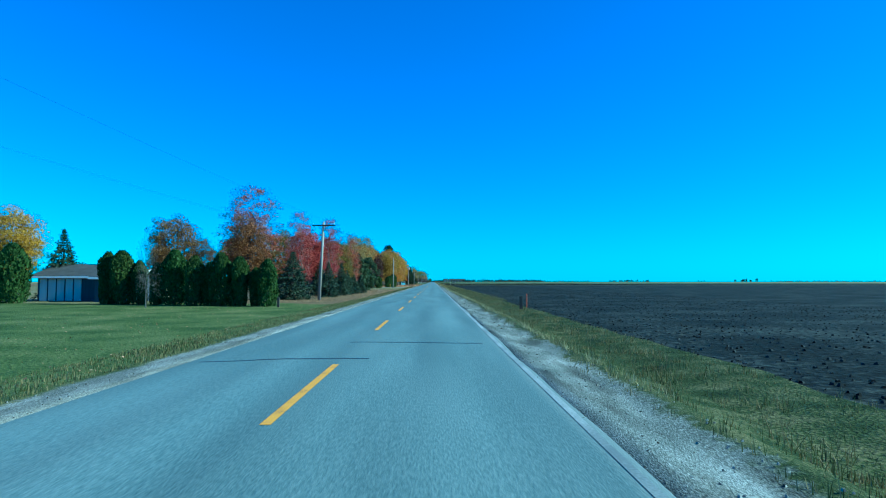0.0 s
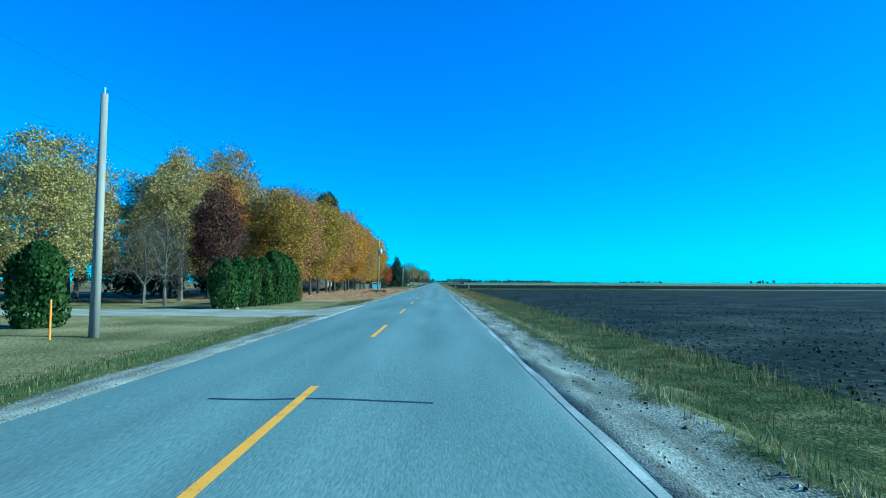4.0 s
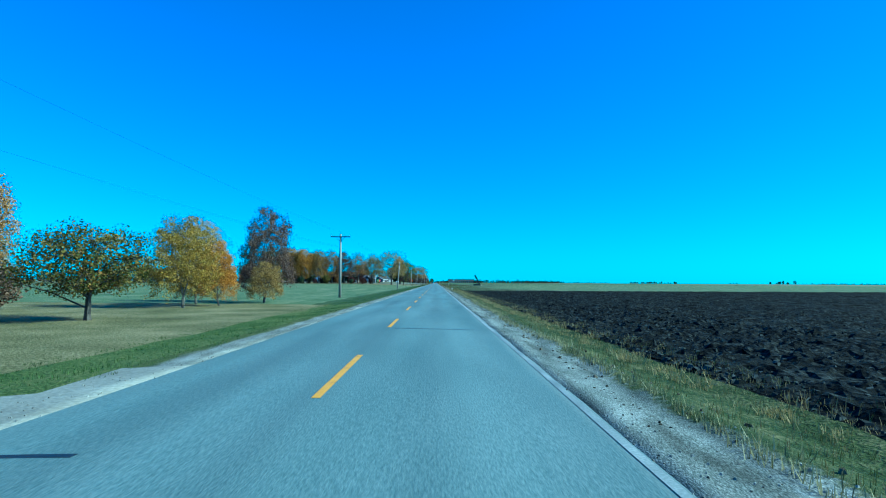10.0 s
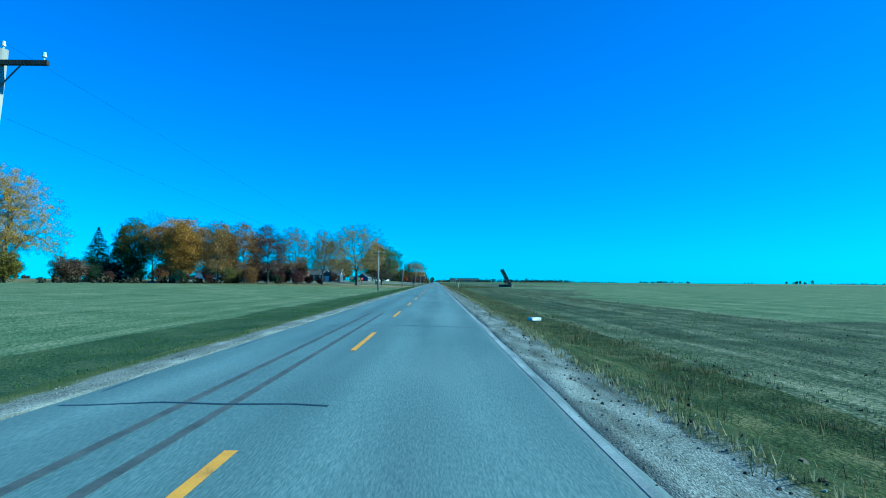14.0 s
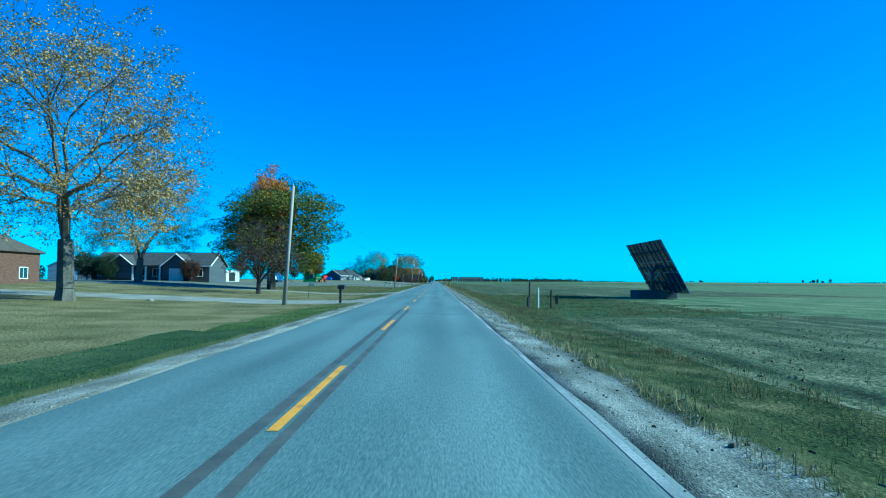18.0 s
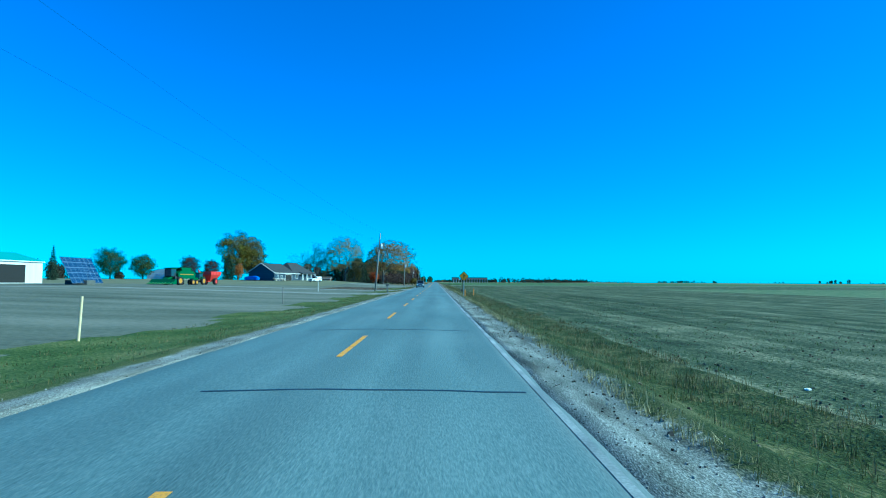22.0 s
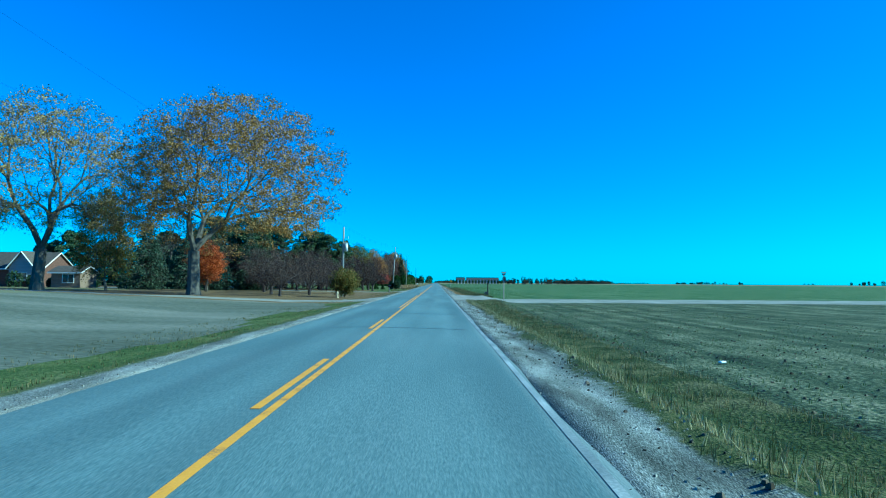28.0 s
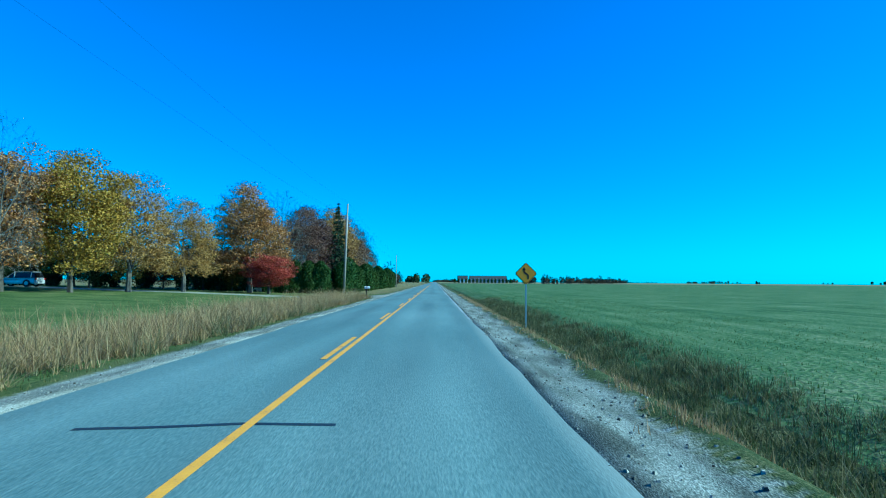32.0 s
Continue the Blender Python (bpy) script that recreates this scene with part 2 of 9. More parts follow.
M_LOT = noisy("gravel_lot", [(0.35, (0.065, 0.072, 0.05)), (0.5, (0.14, 0.145, 0.115)), (0.66, (0.23, 0.22, 0.18))], 0.1, 6, 0.8, 0.04, 0.95, stretch=(0.5, 1.8, 1), spec=0.06, grain=0.45)
M_DIRT = noisy("bare_dirt", [(0.33, (0.025, 0.02, 0.014)), (0.5, (0.07, 0.056, 0.038)), (0.68, (0.17, 0.135, 0.09))], 0.4, 6, 0.9, 0.06, 0.9, spec=0.06, grain=0.5)
M_FAR = noisy("far_fields", [(0.3, (0.13, 0.14, 0.07)), (0.5, (0.2, 0.19, 0.1)), (0.7, (0.3, 0.26, 0.16))], 0.004, 0.05, 0.2, 0.1, 0.95, stretch=(0.4, 1.6, 1), spec=0.06, grain=0.25)
M_BARK = noisy("bark", [(0.3, (0.035, 0.03, 0.025)), (0.7, (0.11, 0.095, 0.08))], 3, 18, 0.9, 0.03, 0.9, stretch=(1, 1, 0.25))
M_BARKD = noisy("ridged_grey_bark", [(0.3, (0.05, 0.044, 0.037)), (0.7, (0.16, 0.145, 0.125))], 3, 16, 0.9, 0.03, 0.9, stretch=(1, 1, 0.25))
M_TWIG = noisy("purplish_twigs", [(0.3, (0.026, 0.02, 0.02)), (0.7, (0.068, 0.051, 0.05))], 3, 16, 0.6, 0.02, 0.9, stretch=(1, 1, 0.25))
M_BARKP = noisy("pale_bark", [(0.3, (0.16, 0.145, 0.125)), (0.7, (0.36, 0.335, 0.3))], 3, 16, 0.8, 0.03, 0.9, stretch=(1, 1, 0.25))
M_POLE = noisy("weathered_pole", [(0.3, (0.17, 0.15, 0.13)), (0.7, (0.38, 0.35, 0.32))], 2, 20, 0.6, 0.01, 0.85, stretch=(2, 2, 0.12))
M_WOOD = noisy("grey_timber", [(0.3, (0.09, 0.08, 0.07)), (0.7, (0.25, 0.225, 0.2))], 2, 20, 0.6, 0.01, 0.85, stretch=(2, 2, 0.2))
M_DARKW = noisy("dark_timber", [(0.3, (0.02, 0.018, 0.016)), (0.7, (0.07, 0.06, 0.05))], 2, 20, 0.6, 0.01, 0.85, stretch=(2, 2, 0.2))
M_STEEL = plain("galvanised_steel", (0.45, 0.46, 0.47), 0.4, 0.7, 0.5)
M_DARKS = plain("dark_steel", (0.06, 0.06, 0.065), 0.5, 0.5, 0.5)
M_WIRE = plain("cable", (0.3, 0.31, 0.32), 0.5, 0.2, 0.5)
M_GREYP = plain("transformer_grey", (0.55, 0.57, 0.58), 0.4, 0.2, 0.5)

L_PEBBLE = leafy("loose_stones", [(0.05, 0.05, 0.045), (0.15, 0.148, 0.135), (0.27, 0.265, 0.24), (0.4, 0.39, 0.36)], 0.0, 0.95)
L_CLOD = leafy("soil_clods", [(0.0025, 0.003, 0.0034), (0.01, 0.0118, 0.0125), (0.03, 0.0345, 0.036), (0.072, 0.079, 0.08)], 0.0, 0.95)
L_DCLOD = leafy("damp_clods", [(0.012, 0.012, 0.01), (0.035, 0.033, 0.026), (0.07, 0.064, 0.05)], 0.0, 0.95)
L_EARTH = leafy("earth_clods", [(0.03, 0.025, 0.018), (0.07, 0.058, 0.04), (0.13, 0.11, 0.08), (0.22, 0.19, 0.14)], 0.0, 0.95)
L_GOLD = leafy("gold_leaves", [(0.26, 0.11, 0.02), (0.48, 0.225, 0.03), (0.58, 0.285, 0.035), (0.3, 0.19, 0.03)])
L_AMBER = leafy("amber_leaves", [(0.24, 0.1, 0.03), (0.42, 0.19, 0.042), (0.52, 0.26, 0.055), (0.28, 0.12, 0.04)])
L_RUST = leafy("rusty_leaves", [(0.22, 0.115, 0.05), (0.38, 0.205, 0.075), (0.48, 0.285, 0.105), (0.28, 0.145, 0.055)])
L_DRUST = leafy("dark_rust_leaves", [(0.1, 0.045, 0.025), (0.2, 0.08, 0.035), (0.3, 0.13, 0.045), (0.14, 0.07, 0.03)])
L_OAK = leafy("oak_leaves", [(0.13, 0.06, 0.022), (0.27, 0.13, 0.034), (0.37, 0.185, 0.045), (0.2, 0.105, 0.03)])
L_ORANGE = leafy("orange_leaves", [(0.3, 0.09, 0.02), (0.48, 0.16, 0.025), (0.55, 0.22, 0.03), (0.25, 0.1, 0.03)])
L_RED = leafy("red_leaves", [(0.2, 0.03, 0.032), (0.38, 0.06, 0.05), (0.46, 0.12, 0.075), (0.24, 0.06, 0.045)])
L_CRIM = leafy("crimson_leaves", [(0.28, 0.05, 0.025), (0.42, 0.09, 0.03), (0.46, 0.14, 0.04)])
L_MAROON = leafy("maroon_leaves", [(0.045, 0.022, 0.022), (0.08, 0.035, 0.028), (0.13, 0.055, 0.04)])
L_YGREEN = leafy("yellow_green_leaves", [(0.05, 0.065, 0.016), (0.13, 0.13, 0.026), (0.27, 0.2, 0.03), (0.2, 0.11, 0.025), (0.07, 0.085, 0.02)])
L_GMAPLE = leafy("green_maple_leaves", [(0.05, 0.075, 0.02), (0.11, 0.135, 0.03), (0.18, 0.19, 0.04), (0.23, 0.17, 0.035)], 0.25)
L_MIX = leafy("amber_olive_leaves", [(0.14, 0.1, 0.025), (0.33, 0.185, 0.04), (0.46, 0.25, 0.05), (0.18, 0.14, 0.03)])
L_OLIVE = leafy("olive_leaves", [(0.06, 0.07, 0.02), (0.12, 0.12, 0.03), (0.2, 0.15, 0.04), (0.22, 0.11, 0.03)])
L_PALE = leafy("pale_yellow_leaves", [(0.22, 0.17, 0.06), (0.36, 0.28, 0.1), (0.42, 0.31, 0.11), (0.24, 0.16, 0.07)])
L_TAWNY = leafy("tawny_leaves", [(0.19, 0.105, 0.04), (0.33, 0.175, 0.058), (0.42, 0.235, 0.08), (0.22, 0.13, 0.05)])
L_BROWN = leafy("brown_twigs", [(0.1, 0.06, 0.045), (0.17, 0.1, 0.07), (0.13, 0.085, 0.07)])
L_GREEN = leafy("green_leaves", [(0.035, 0.06, 0.014), (0.07, 0.1, 0.024), (0.11, 0.13, 0.03)])
L_SPRUCE = leafy("spruce_needles", [(0.012, 0.026, 0.014), (0.028, 0.05, 0.025), (0.06, 0.088, 0.04)], 0.15)
L_BLUES = leafy("blue_spruce_needles", [(0.02, 0.038, 0.024), (0.045, 0.072, 0.045), (0.09, 0.118, 0.075)], 0.15)
L_ARBOR = leafy("arborvitae_sprays", [(0.022, 0.045, 0.012), (0.045, 0.08, 0.02), (0.075, 0.11, 0.03)], 0.2)
L_PINE = leafy("pine_needles", [(0.034, 0.058, 0.03), (0.072, 0.11, 0.052), (0.14, 0.175, 0.085)], 0.3)
L_FAR = leafy("far_wood_leaves", [(0.025, 0.027, 0.02), (0.05, 0.046, 0.03), (0.085, 0.068, 0.04)], 0.2)
L_GRASS = leafy("grass_blades", [(0.03, 0.046, 0.014), (0.075, 0.09, 0.03), (0.16, 0.135, 0.062), (0.3, 0.235, 0.12)], 0.25)
L_PALEG = leafy("pale_dead_grass", [(0.12, 0.11, 0.05), (0.24, 0.2, 0.1), (0.36, 0.3, 0.17), (0.45, 0.38, 0.24)], 0.25)
L_GRASSG = leafy("green_grass_blades", [(0.04, 0.07, 0.018), (0.08, 0.12, 0.03), (0.13, 0.16, 0.05)], 0.3)
L_FALLEN = leafy("fallen_maple_leaves", [(0.22, 0.12, 0.065), (0.4, 0.24, 0.13), (0.5, 0.33, 0.2), (0.3, 0.15, 0.075)], 0.2)
L_REED = leafy("dry_reeds", [(0.2, 0.13, 0.06), (0.36, 0.25, 0.12), (0.46, 0.34, 0.18), (0.13, 0.12, 0.04)], 0.3)

# ---- mesh helpers
def mesh_of(name, v, f, mats, idx=None, smooth=False):
    me = bpy.data.meshes.new(name)
    me.from_pydata([tuple(p) for p in v], [], [tuple(q) for q in f])
    for m in mats if isinstance(mats, (list, tuple)) else [mats]:
        me.materials.append(m)
    if idx is not None:
        me.polygons.foreach_set("material_index", np.asarray(idx, dtype=np.int32))
    if smooth:
        me.polygons.foreach_set("use_smooth", np.ones(len(me.polygons), dtype=bool))
    me.update()
    return me


def quads_mesh(name, v, m):
    """A mesh of separate four-cornered faces from an array (n, 4, 3)."""
    n = len(v)
    me = bpy.data.meshes.new(name)
    me.vertices.add(4 * n)
    me.vertices.foreach_set("co", np.asarray(v, dtype=np.float32).ravel())
    me.loops.add(4 * n)
    me.loops.foreach_set("vertex_index", np.arange(4 * n, dtype=np.int32))
    me.polygons.add(n)
    me.polygons.foreach_set("loop_start", np.arange(0, 4 * n, 4, dtype=np.int32))
    me.materials.append(m)
    me.update(calc_edges=True)
    me.validate()
    return me


def child(name, me, parent, label="", kind=""):
    ob = new(name, me)
    ob.parent = parent
    return tagged(ob, label, kind=kind)


def part(name, bm, material, parent, label="", smooth=False):
    """A bmesh as one mesh object under a thing or a part; it stays at the origin of its parent."""
    me = bpy.data.meshes.new(name)
    bm.to_mesh(me)
    bm.free()
    me.materials.append(material)
    if smooth:
        me.polygons.foreach_set("use_smooth", np.ones(len(me.polygons), dtype=bool))
    return child(name, me, parent, label)


def thing(name, x, y, z, label, category, group="", turn=0.0, kind=""):
    e = new(name)
    e.empty_display_size = 0.3
    e.matrix_world = pose(x, y, z, 0, 0, turn)
    return tagged(e, label, category, group, kind)


def box(bm, x0, x1, y0, y1, z0, z1, bev=0.0):
    r = bmesh.ops.create_cube(bm, size=1.0, matrix=Matrix.Translation(((x0 + x1) / 2, (y0 + y1) / 2, (z0 + z1) / 2)) @ Matrix.Diagonal((x1 - x0, y1 - y0, z1 - z0, 1)))
    if bev > 0:
        es = list({e for v in r["verts"] for e in v.link_edges})
        bmesh.ops.bevel(bm, geom=es, offset=bev, segments=1, affect="EDGES")
    return bm


def tube(bm, a, b, r0, r1=None, n=8, cap=True):
    a, b = Vector(a), Vector(b)
    d = b - a
    m = Matrix.Translation((a + b) / 2) @ d.to_track_quat("Z", "Y").to_matrix().to_4x4()
    bmesh.ops.create_cone(bm, cap_ends=cap, segments=n, radius1=r0, radius2=r0 if r1 is None else r1, depth=d.length, matrix=m)
    return bm


def prism(bm, profile, x0, x1, axis="x"):
    """A closed outline of (u, z) drawn out along x (or y)."""
    def put(u, z, w):
        return bm.verts.new((w, u, z) if axis == "x" else (u, w, z))
    a = [put(u, z, x0) for u, z in profile]
    b = [put(u, z, x1) for u, z in profile]
    k = len(profile)
    for i in range(k):
        bm.faces.new((a[i], a[(i + 1) % k], b[(i + 1) % k], b[i]))
    bm.faces.new(a[::-1])
    bm.faces.new(b)
    bmesh.ops.recalc_face_normals(bm, faces=bm.faces)
    return bm


# ---- lie of the land
RISE_Y = [-200, 0, 120, 350, 600, 700, 780, 850, 930, 1000, 1050, 1095, 1130, 1170, 1230, 1300, 1500, 2500]
RISE_Z = [-0.3, -0.3, -0.3, -0.4, 0.2, 0.3, 1.3, 0.5, 0.4, 0.3, 1.2, 1.7, 0.4, 0.1, 0.9, 0.6, 0.3, 0.0]
DITCH_Y = [-200, 0, 300, 330, 700, 900, 1105, 1120, 1140, 1160, 1400, 1500]
DITCH_Z = [-0.6, -0.6, -0.6, -0.5, -0.35, -0.45, -0.6, -0.15, -0.15, -0.95, -0.95, -0.6]


def lie(x, y):
    """Height of the ground."""
    if -2.86 <= x <= 3.41:
        return -0.25
    if x < 0:
        far = float(np.interp(y, RISE_Y, RISE_Z))
        return float(np.interp(-x, [2.85, 2.93, 4.2, 6.5, 12, 45, 160, 400, 5000], [-0.25, -0.083, -0.16, -0.36, -0.35, far, far + 0.4, 0.0, 0.0]))
    dz = float(np.interp(y, DITCH_Y, DITCH_Z))
    return float(np.interp(x, [3.4, 3.47, 4.55, 4.9, 5.1, 5.6, 6.6, 7.8, 9.5, 14, 200, 5000], [-0.25, -0.083, -0.16, -0.1, -0.13, (dz - 0.2) / 2, dz, dz * 0.9, -0.5, -0.45, -0.3, 0.0]))


MATS = [M_VERGE, M_LAWN, M_LAWND, M_LITTER, M_LITTERSHADE, M_DRIVE, M_SOIL, M_PLOUGH, M_WHEAT, M_WHEATB, M_STUBBLE, M_PRAIRIE, M_LOT, M_DIRT, M_FAR, M_GRAVEL, M_GRAVELL, M_GRAVELD, M_LUSH, M_WHEATG]
VERGE, LAWN, LAWND, LITTER, LITTERSHADE, DRIVE, SOIL, PLOUGH, WHEAT, WHEATB, STUBBLE, PRAIRIE, LOT, DIRT, FAR, GRAV, GRAVL, GRAVD, LUSH, WHEATG = range(20)


def cover(x, y):
    """What grows or lies on the ground."""
    if x > 0:
        edge = 9.0 if y < 310 else 7.2 if y < 512 else 7.7
        flare = 7.0 * max(0.0, 1 - (x - 3.2) / 8) ** 1.6
        if 1123 - flare < y < 1136 + flare:
            return DRIVE
        if x < 5.4:
            return GRAV
        if x > 420 and y > 500:
            return FAR if (y // 420) % 2 else STUBBLE
        if x < edge:
            return VERGE
        if y < 306:
            return SOIL
        if y < 321:
            return VERGE if x < 60 else STUBBLE
        if y < 512:
            return PLOUGH
        if 714 < y < 768 and x < 20 + 3 * math.sin(y * 0.5) + 2 * math.sin(y * 1.3):
            return LUSH
        if y < 760:
            return WHEATB if x < 26 + 8 * math.sin(y * 0.04) else WHEAT
        if y < 1123:
            return WHEATB if x < 60 or y > 1000 else WHEAT
        return WHEATG if y < 1750 else (SOIL if y < 1850 else FAR)
    drives = ((180.5, 187, -60), (310, 312.5, -40), (379, 383, -60), (731, 736.5, -60), (763, 767, -70), (919, 926, -60), (953, 961, -45), (1052, 1062, -30), (1118.5, 1123.5, -300), (1170, 1174, -60), (1279, 1285, -70))
    for a, b, far in drives:
        widen = 3.5 * max(0.0, 1 - (-x - 4) / 4)
        if a - widen < y < b + widen and x > far:
            return DRIVE
    if x > -4.5:
        return GRAVD if 205 < y < 305 else GRAVL
    if x < -300:
        return FAR
    if y < 50:
        return LAWN if x > -70 else WHEATB
    if y < 140:
        return LITTERSHADE if -20 < x < -6.2 else LAWND
    if y < 205:
        return LAWND if x < -5.5 else LAWN
    if y < 305:
        return LITTER if x > -26 else LITTERSHADE
    if y < 345:
        return LUSH if x > -60 else LAWND
    if y < 372:
        return LAWN if x > -7.5 else LITTERSHADE
    if y < 424:
        return LAWN if x > -7 else LAWND
    if y < 640:
        return LUSH if x > -8.2 else (WHEAT if x > -112 else PRAIRIE)
    if y < 705:
        return LUSH if x > -7.5 else (LAWND if y > 690 else WHEAT)
    if y < 768:
        return LAWN if x > -7 else LAWND
    if y < 846:
        return LAWN if x > -7.5 else (PRAIRIE if x > -26 else LOT)
    if y < 960:
        return LAWN if x > -8.5 - 1.2 * math.sin(y * 0.4) else LOT
    if y < 1000:
        return LAWN if x > -9 else (DIRT if x > -24 else LOT)
    if y < 1114:
        return LAWN if x > -6.5 - 0.8 * math.sin(y * 0.3) else (LOT if x > -30 else STUBBLE)
    if y < 1175:
        return LITTERSHADE if x > -40 else LAWND
    if y < 1300:
        # the litter brown under the pines also stands for the shade there
        return LITTERSHADE if y < 1192 and x < -11.5 - 0.6 * math.sin(y * 0.5) else LAWN
    return LAWND if x > -150 else FAR


def ground_sheet():
    rng = np.random.default_rng(3)
    xs = [-4990, -3000, -1600, -900, -550, -380, -300, -240, -190, -150, -112, -95, -82, -70, -60, -52, -45, -40, -35, -30, -26, -23, -20, -18, -16, -14.5, -13, -11.6, -10.4, -9.4, -8.5, -7.7, -7, -6.3, -5.6, -5, -4.5, -4.0, -3.5, -2.93, -2.85,
          3.4, 3.47, 3.8, 4.2, 4.55, 4.85, 5.1, 5.4, 6, 6.6, 7.2, 7.7, 8.3, 9, 10, 11.5, 13.5, 16, 20, 25, 30, 36, 45, 60, 85, 120, 180, 280, 420, 650, 1000, 1600, 2600, 4990]
    ys = [-1500, -600, -300, -160, -90] + list(np.arange(-60, 1460.1, 2.5)) + [1480, 1520, 1580, 1660, 1750, 1850, 2000, 2250, 2600, 3100, 3900, 5000, 6190]
    nx, ny = len(xs), len(ys)
    v, keep = [], (-2.85, 3.4, -2.93, 3.47)
    for j, y in enumerate(ys):
        for i, x in enumerate(xs):
            near = -30 < x < 30 and x not in keep and -60 < y < 1460
            jx = rng.uniform(-1, 1) * min(0.22, 0.3 * min(x - xs[i - 1], xs[i + 1] - x)) if near else 0
            jy = rng.uniform(-0.5, 0.5) if near else 0
            z = lie(x, y)
            if near and abs(x) > 4.5:
                z += 0.05 * noise.noise(Vector((x * 0.45, y * 0.35, 0))) + rng.uniform(-0.015, 0.015)
            v.append((x + jx, y + jy, z))
    f, idx = [], []
    for j in range(ny - 1):
        for i in range(nx - 1):
            f.append((j * nx + i, j * nx + i + 1, (j + 1) * nx + i + 1, (j + 1) * nx + i))
            idx.append(cover((xs[i] + xs[i + 1]) / 2, (ys[j] + ys[j + 1]) / 2))
    ob = new("ground", mesh_of("ground", v, f, MATS, idx, True))
    tagged(ob, "flat farmland with lawns, gravel drives, dark tilled soil and green wheat", "ground", kind="structure")


ground_sheet()


def road_sheet():
    rng = np.random.default_rng(5)
    ys = list(np.arange(-80, 1500, 2.0)) + [1560, 1700, 2000, 2500, 3200, 4200, 4990]
    prof = [(-3.04, -0.3), (-3.02, -0.075), (-1.5, -0.025), (0.0, 0.0), (1.6, -0.025), (3.51, -0.077), (3.53, -0.3)]
    v, f, k = [], [], len(prof)
    for y in ys:
        for x, z in prof:
            v.append((x + (0.05 * noise.noise(Vector((x, y * 0.23, 1))) + rng.uniform(-0.03, 0.03) if abs(x) > 2.8 else 0), y, z))
    for j in range(len(ys) - 1):
        for i in range(k - 1):
            f.append((j * k + i, j * k + i + 1, (j + 1) * k + i + 1, (j + 1) * k + i))
    return tagged(new("road", mesh_of("road", v, f, [M_ROAD])), "worn grey two-lane asphalt road with sealed cracks", "road", kind="structure")


road = road_sheet()


def crown_z(x):
    return float(np.interp(x, [-2.9, -1.5, 0, 1.6, 3.57], [-0.075, -0.025, 0, -0.025, -0.078]))


def strip(name, pts, w, m, lift, parent=road, label=""):
    """A flat painted or tarred band of width w along pts on the road."""
    v, f = [], []
    for i, (x, y) in enumerate(pts):
        a, b = pts[max(i - 1, 0)], pts[min(i + 1, len(pts) - 1)]
        d = Vector((b[0] - a[0], b[1] - a[1])).normalized()
        for s in (-1, 1):
            px, py = x - s * d.y * w / 2, y + s * d.x * w / 2
            v.append((px, py, crown_z(px) + lift))
    for i in range(len(pts) - 1):
        f.append((2 * i, 2 * i + 1, 2 * i + 3, 2 * i + 2))
    return child(name, mesh_of(name, v, f, [m]), parent, label)


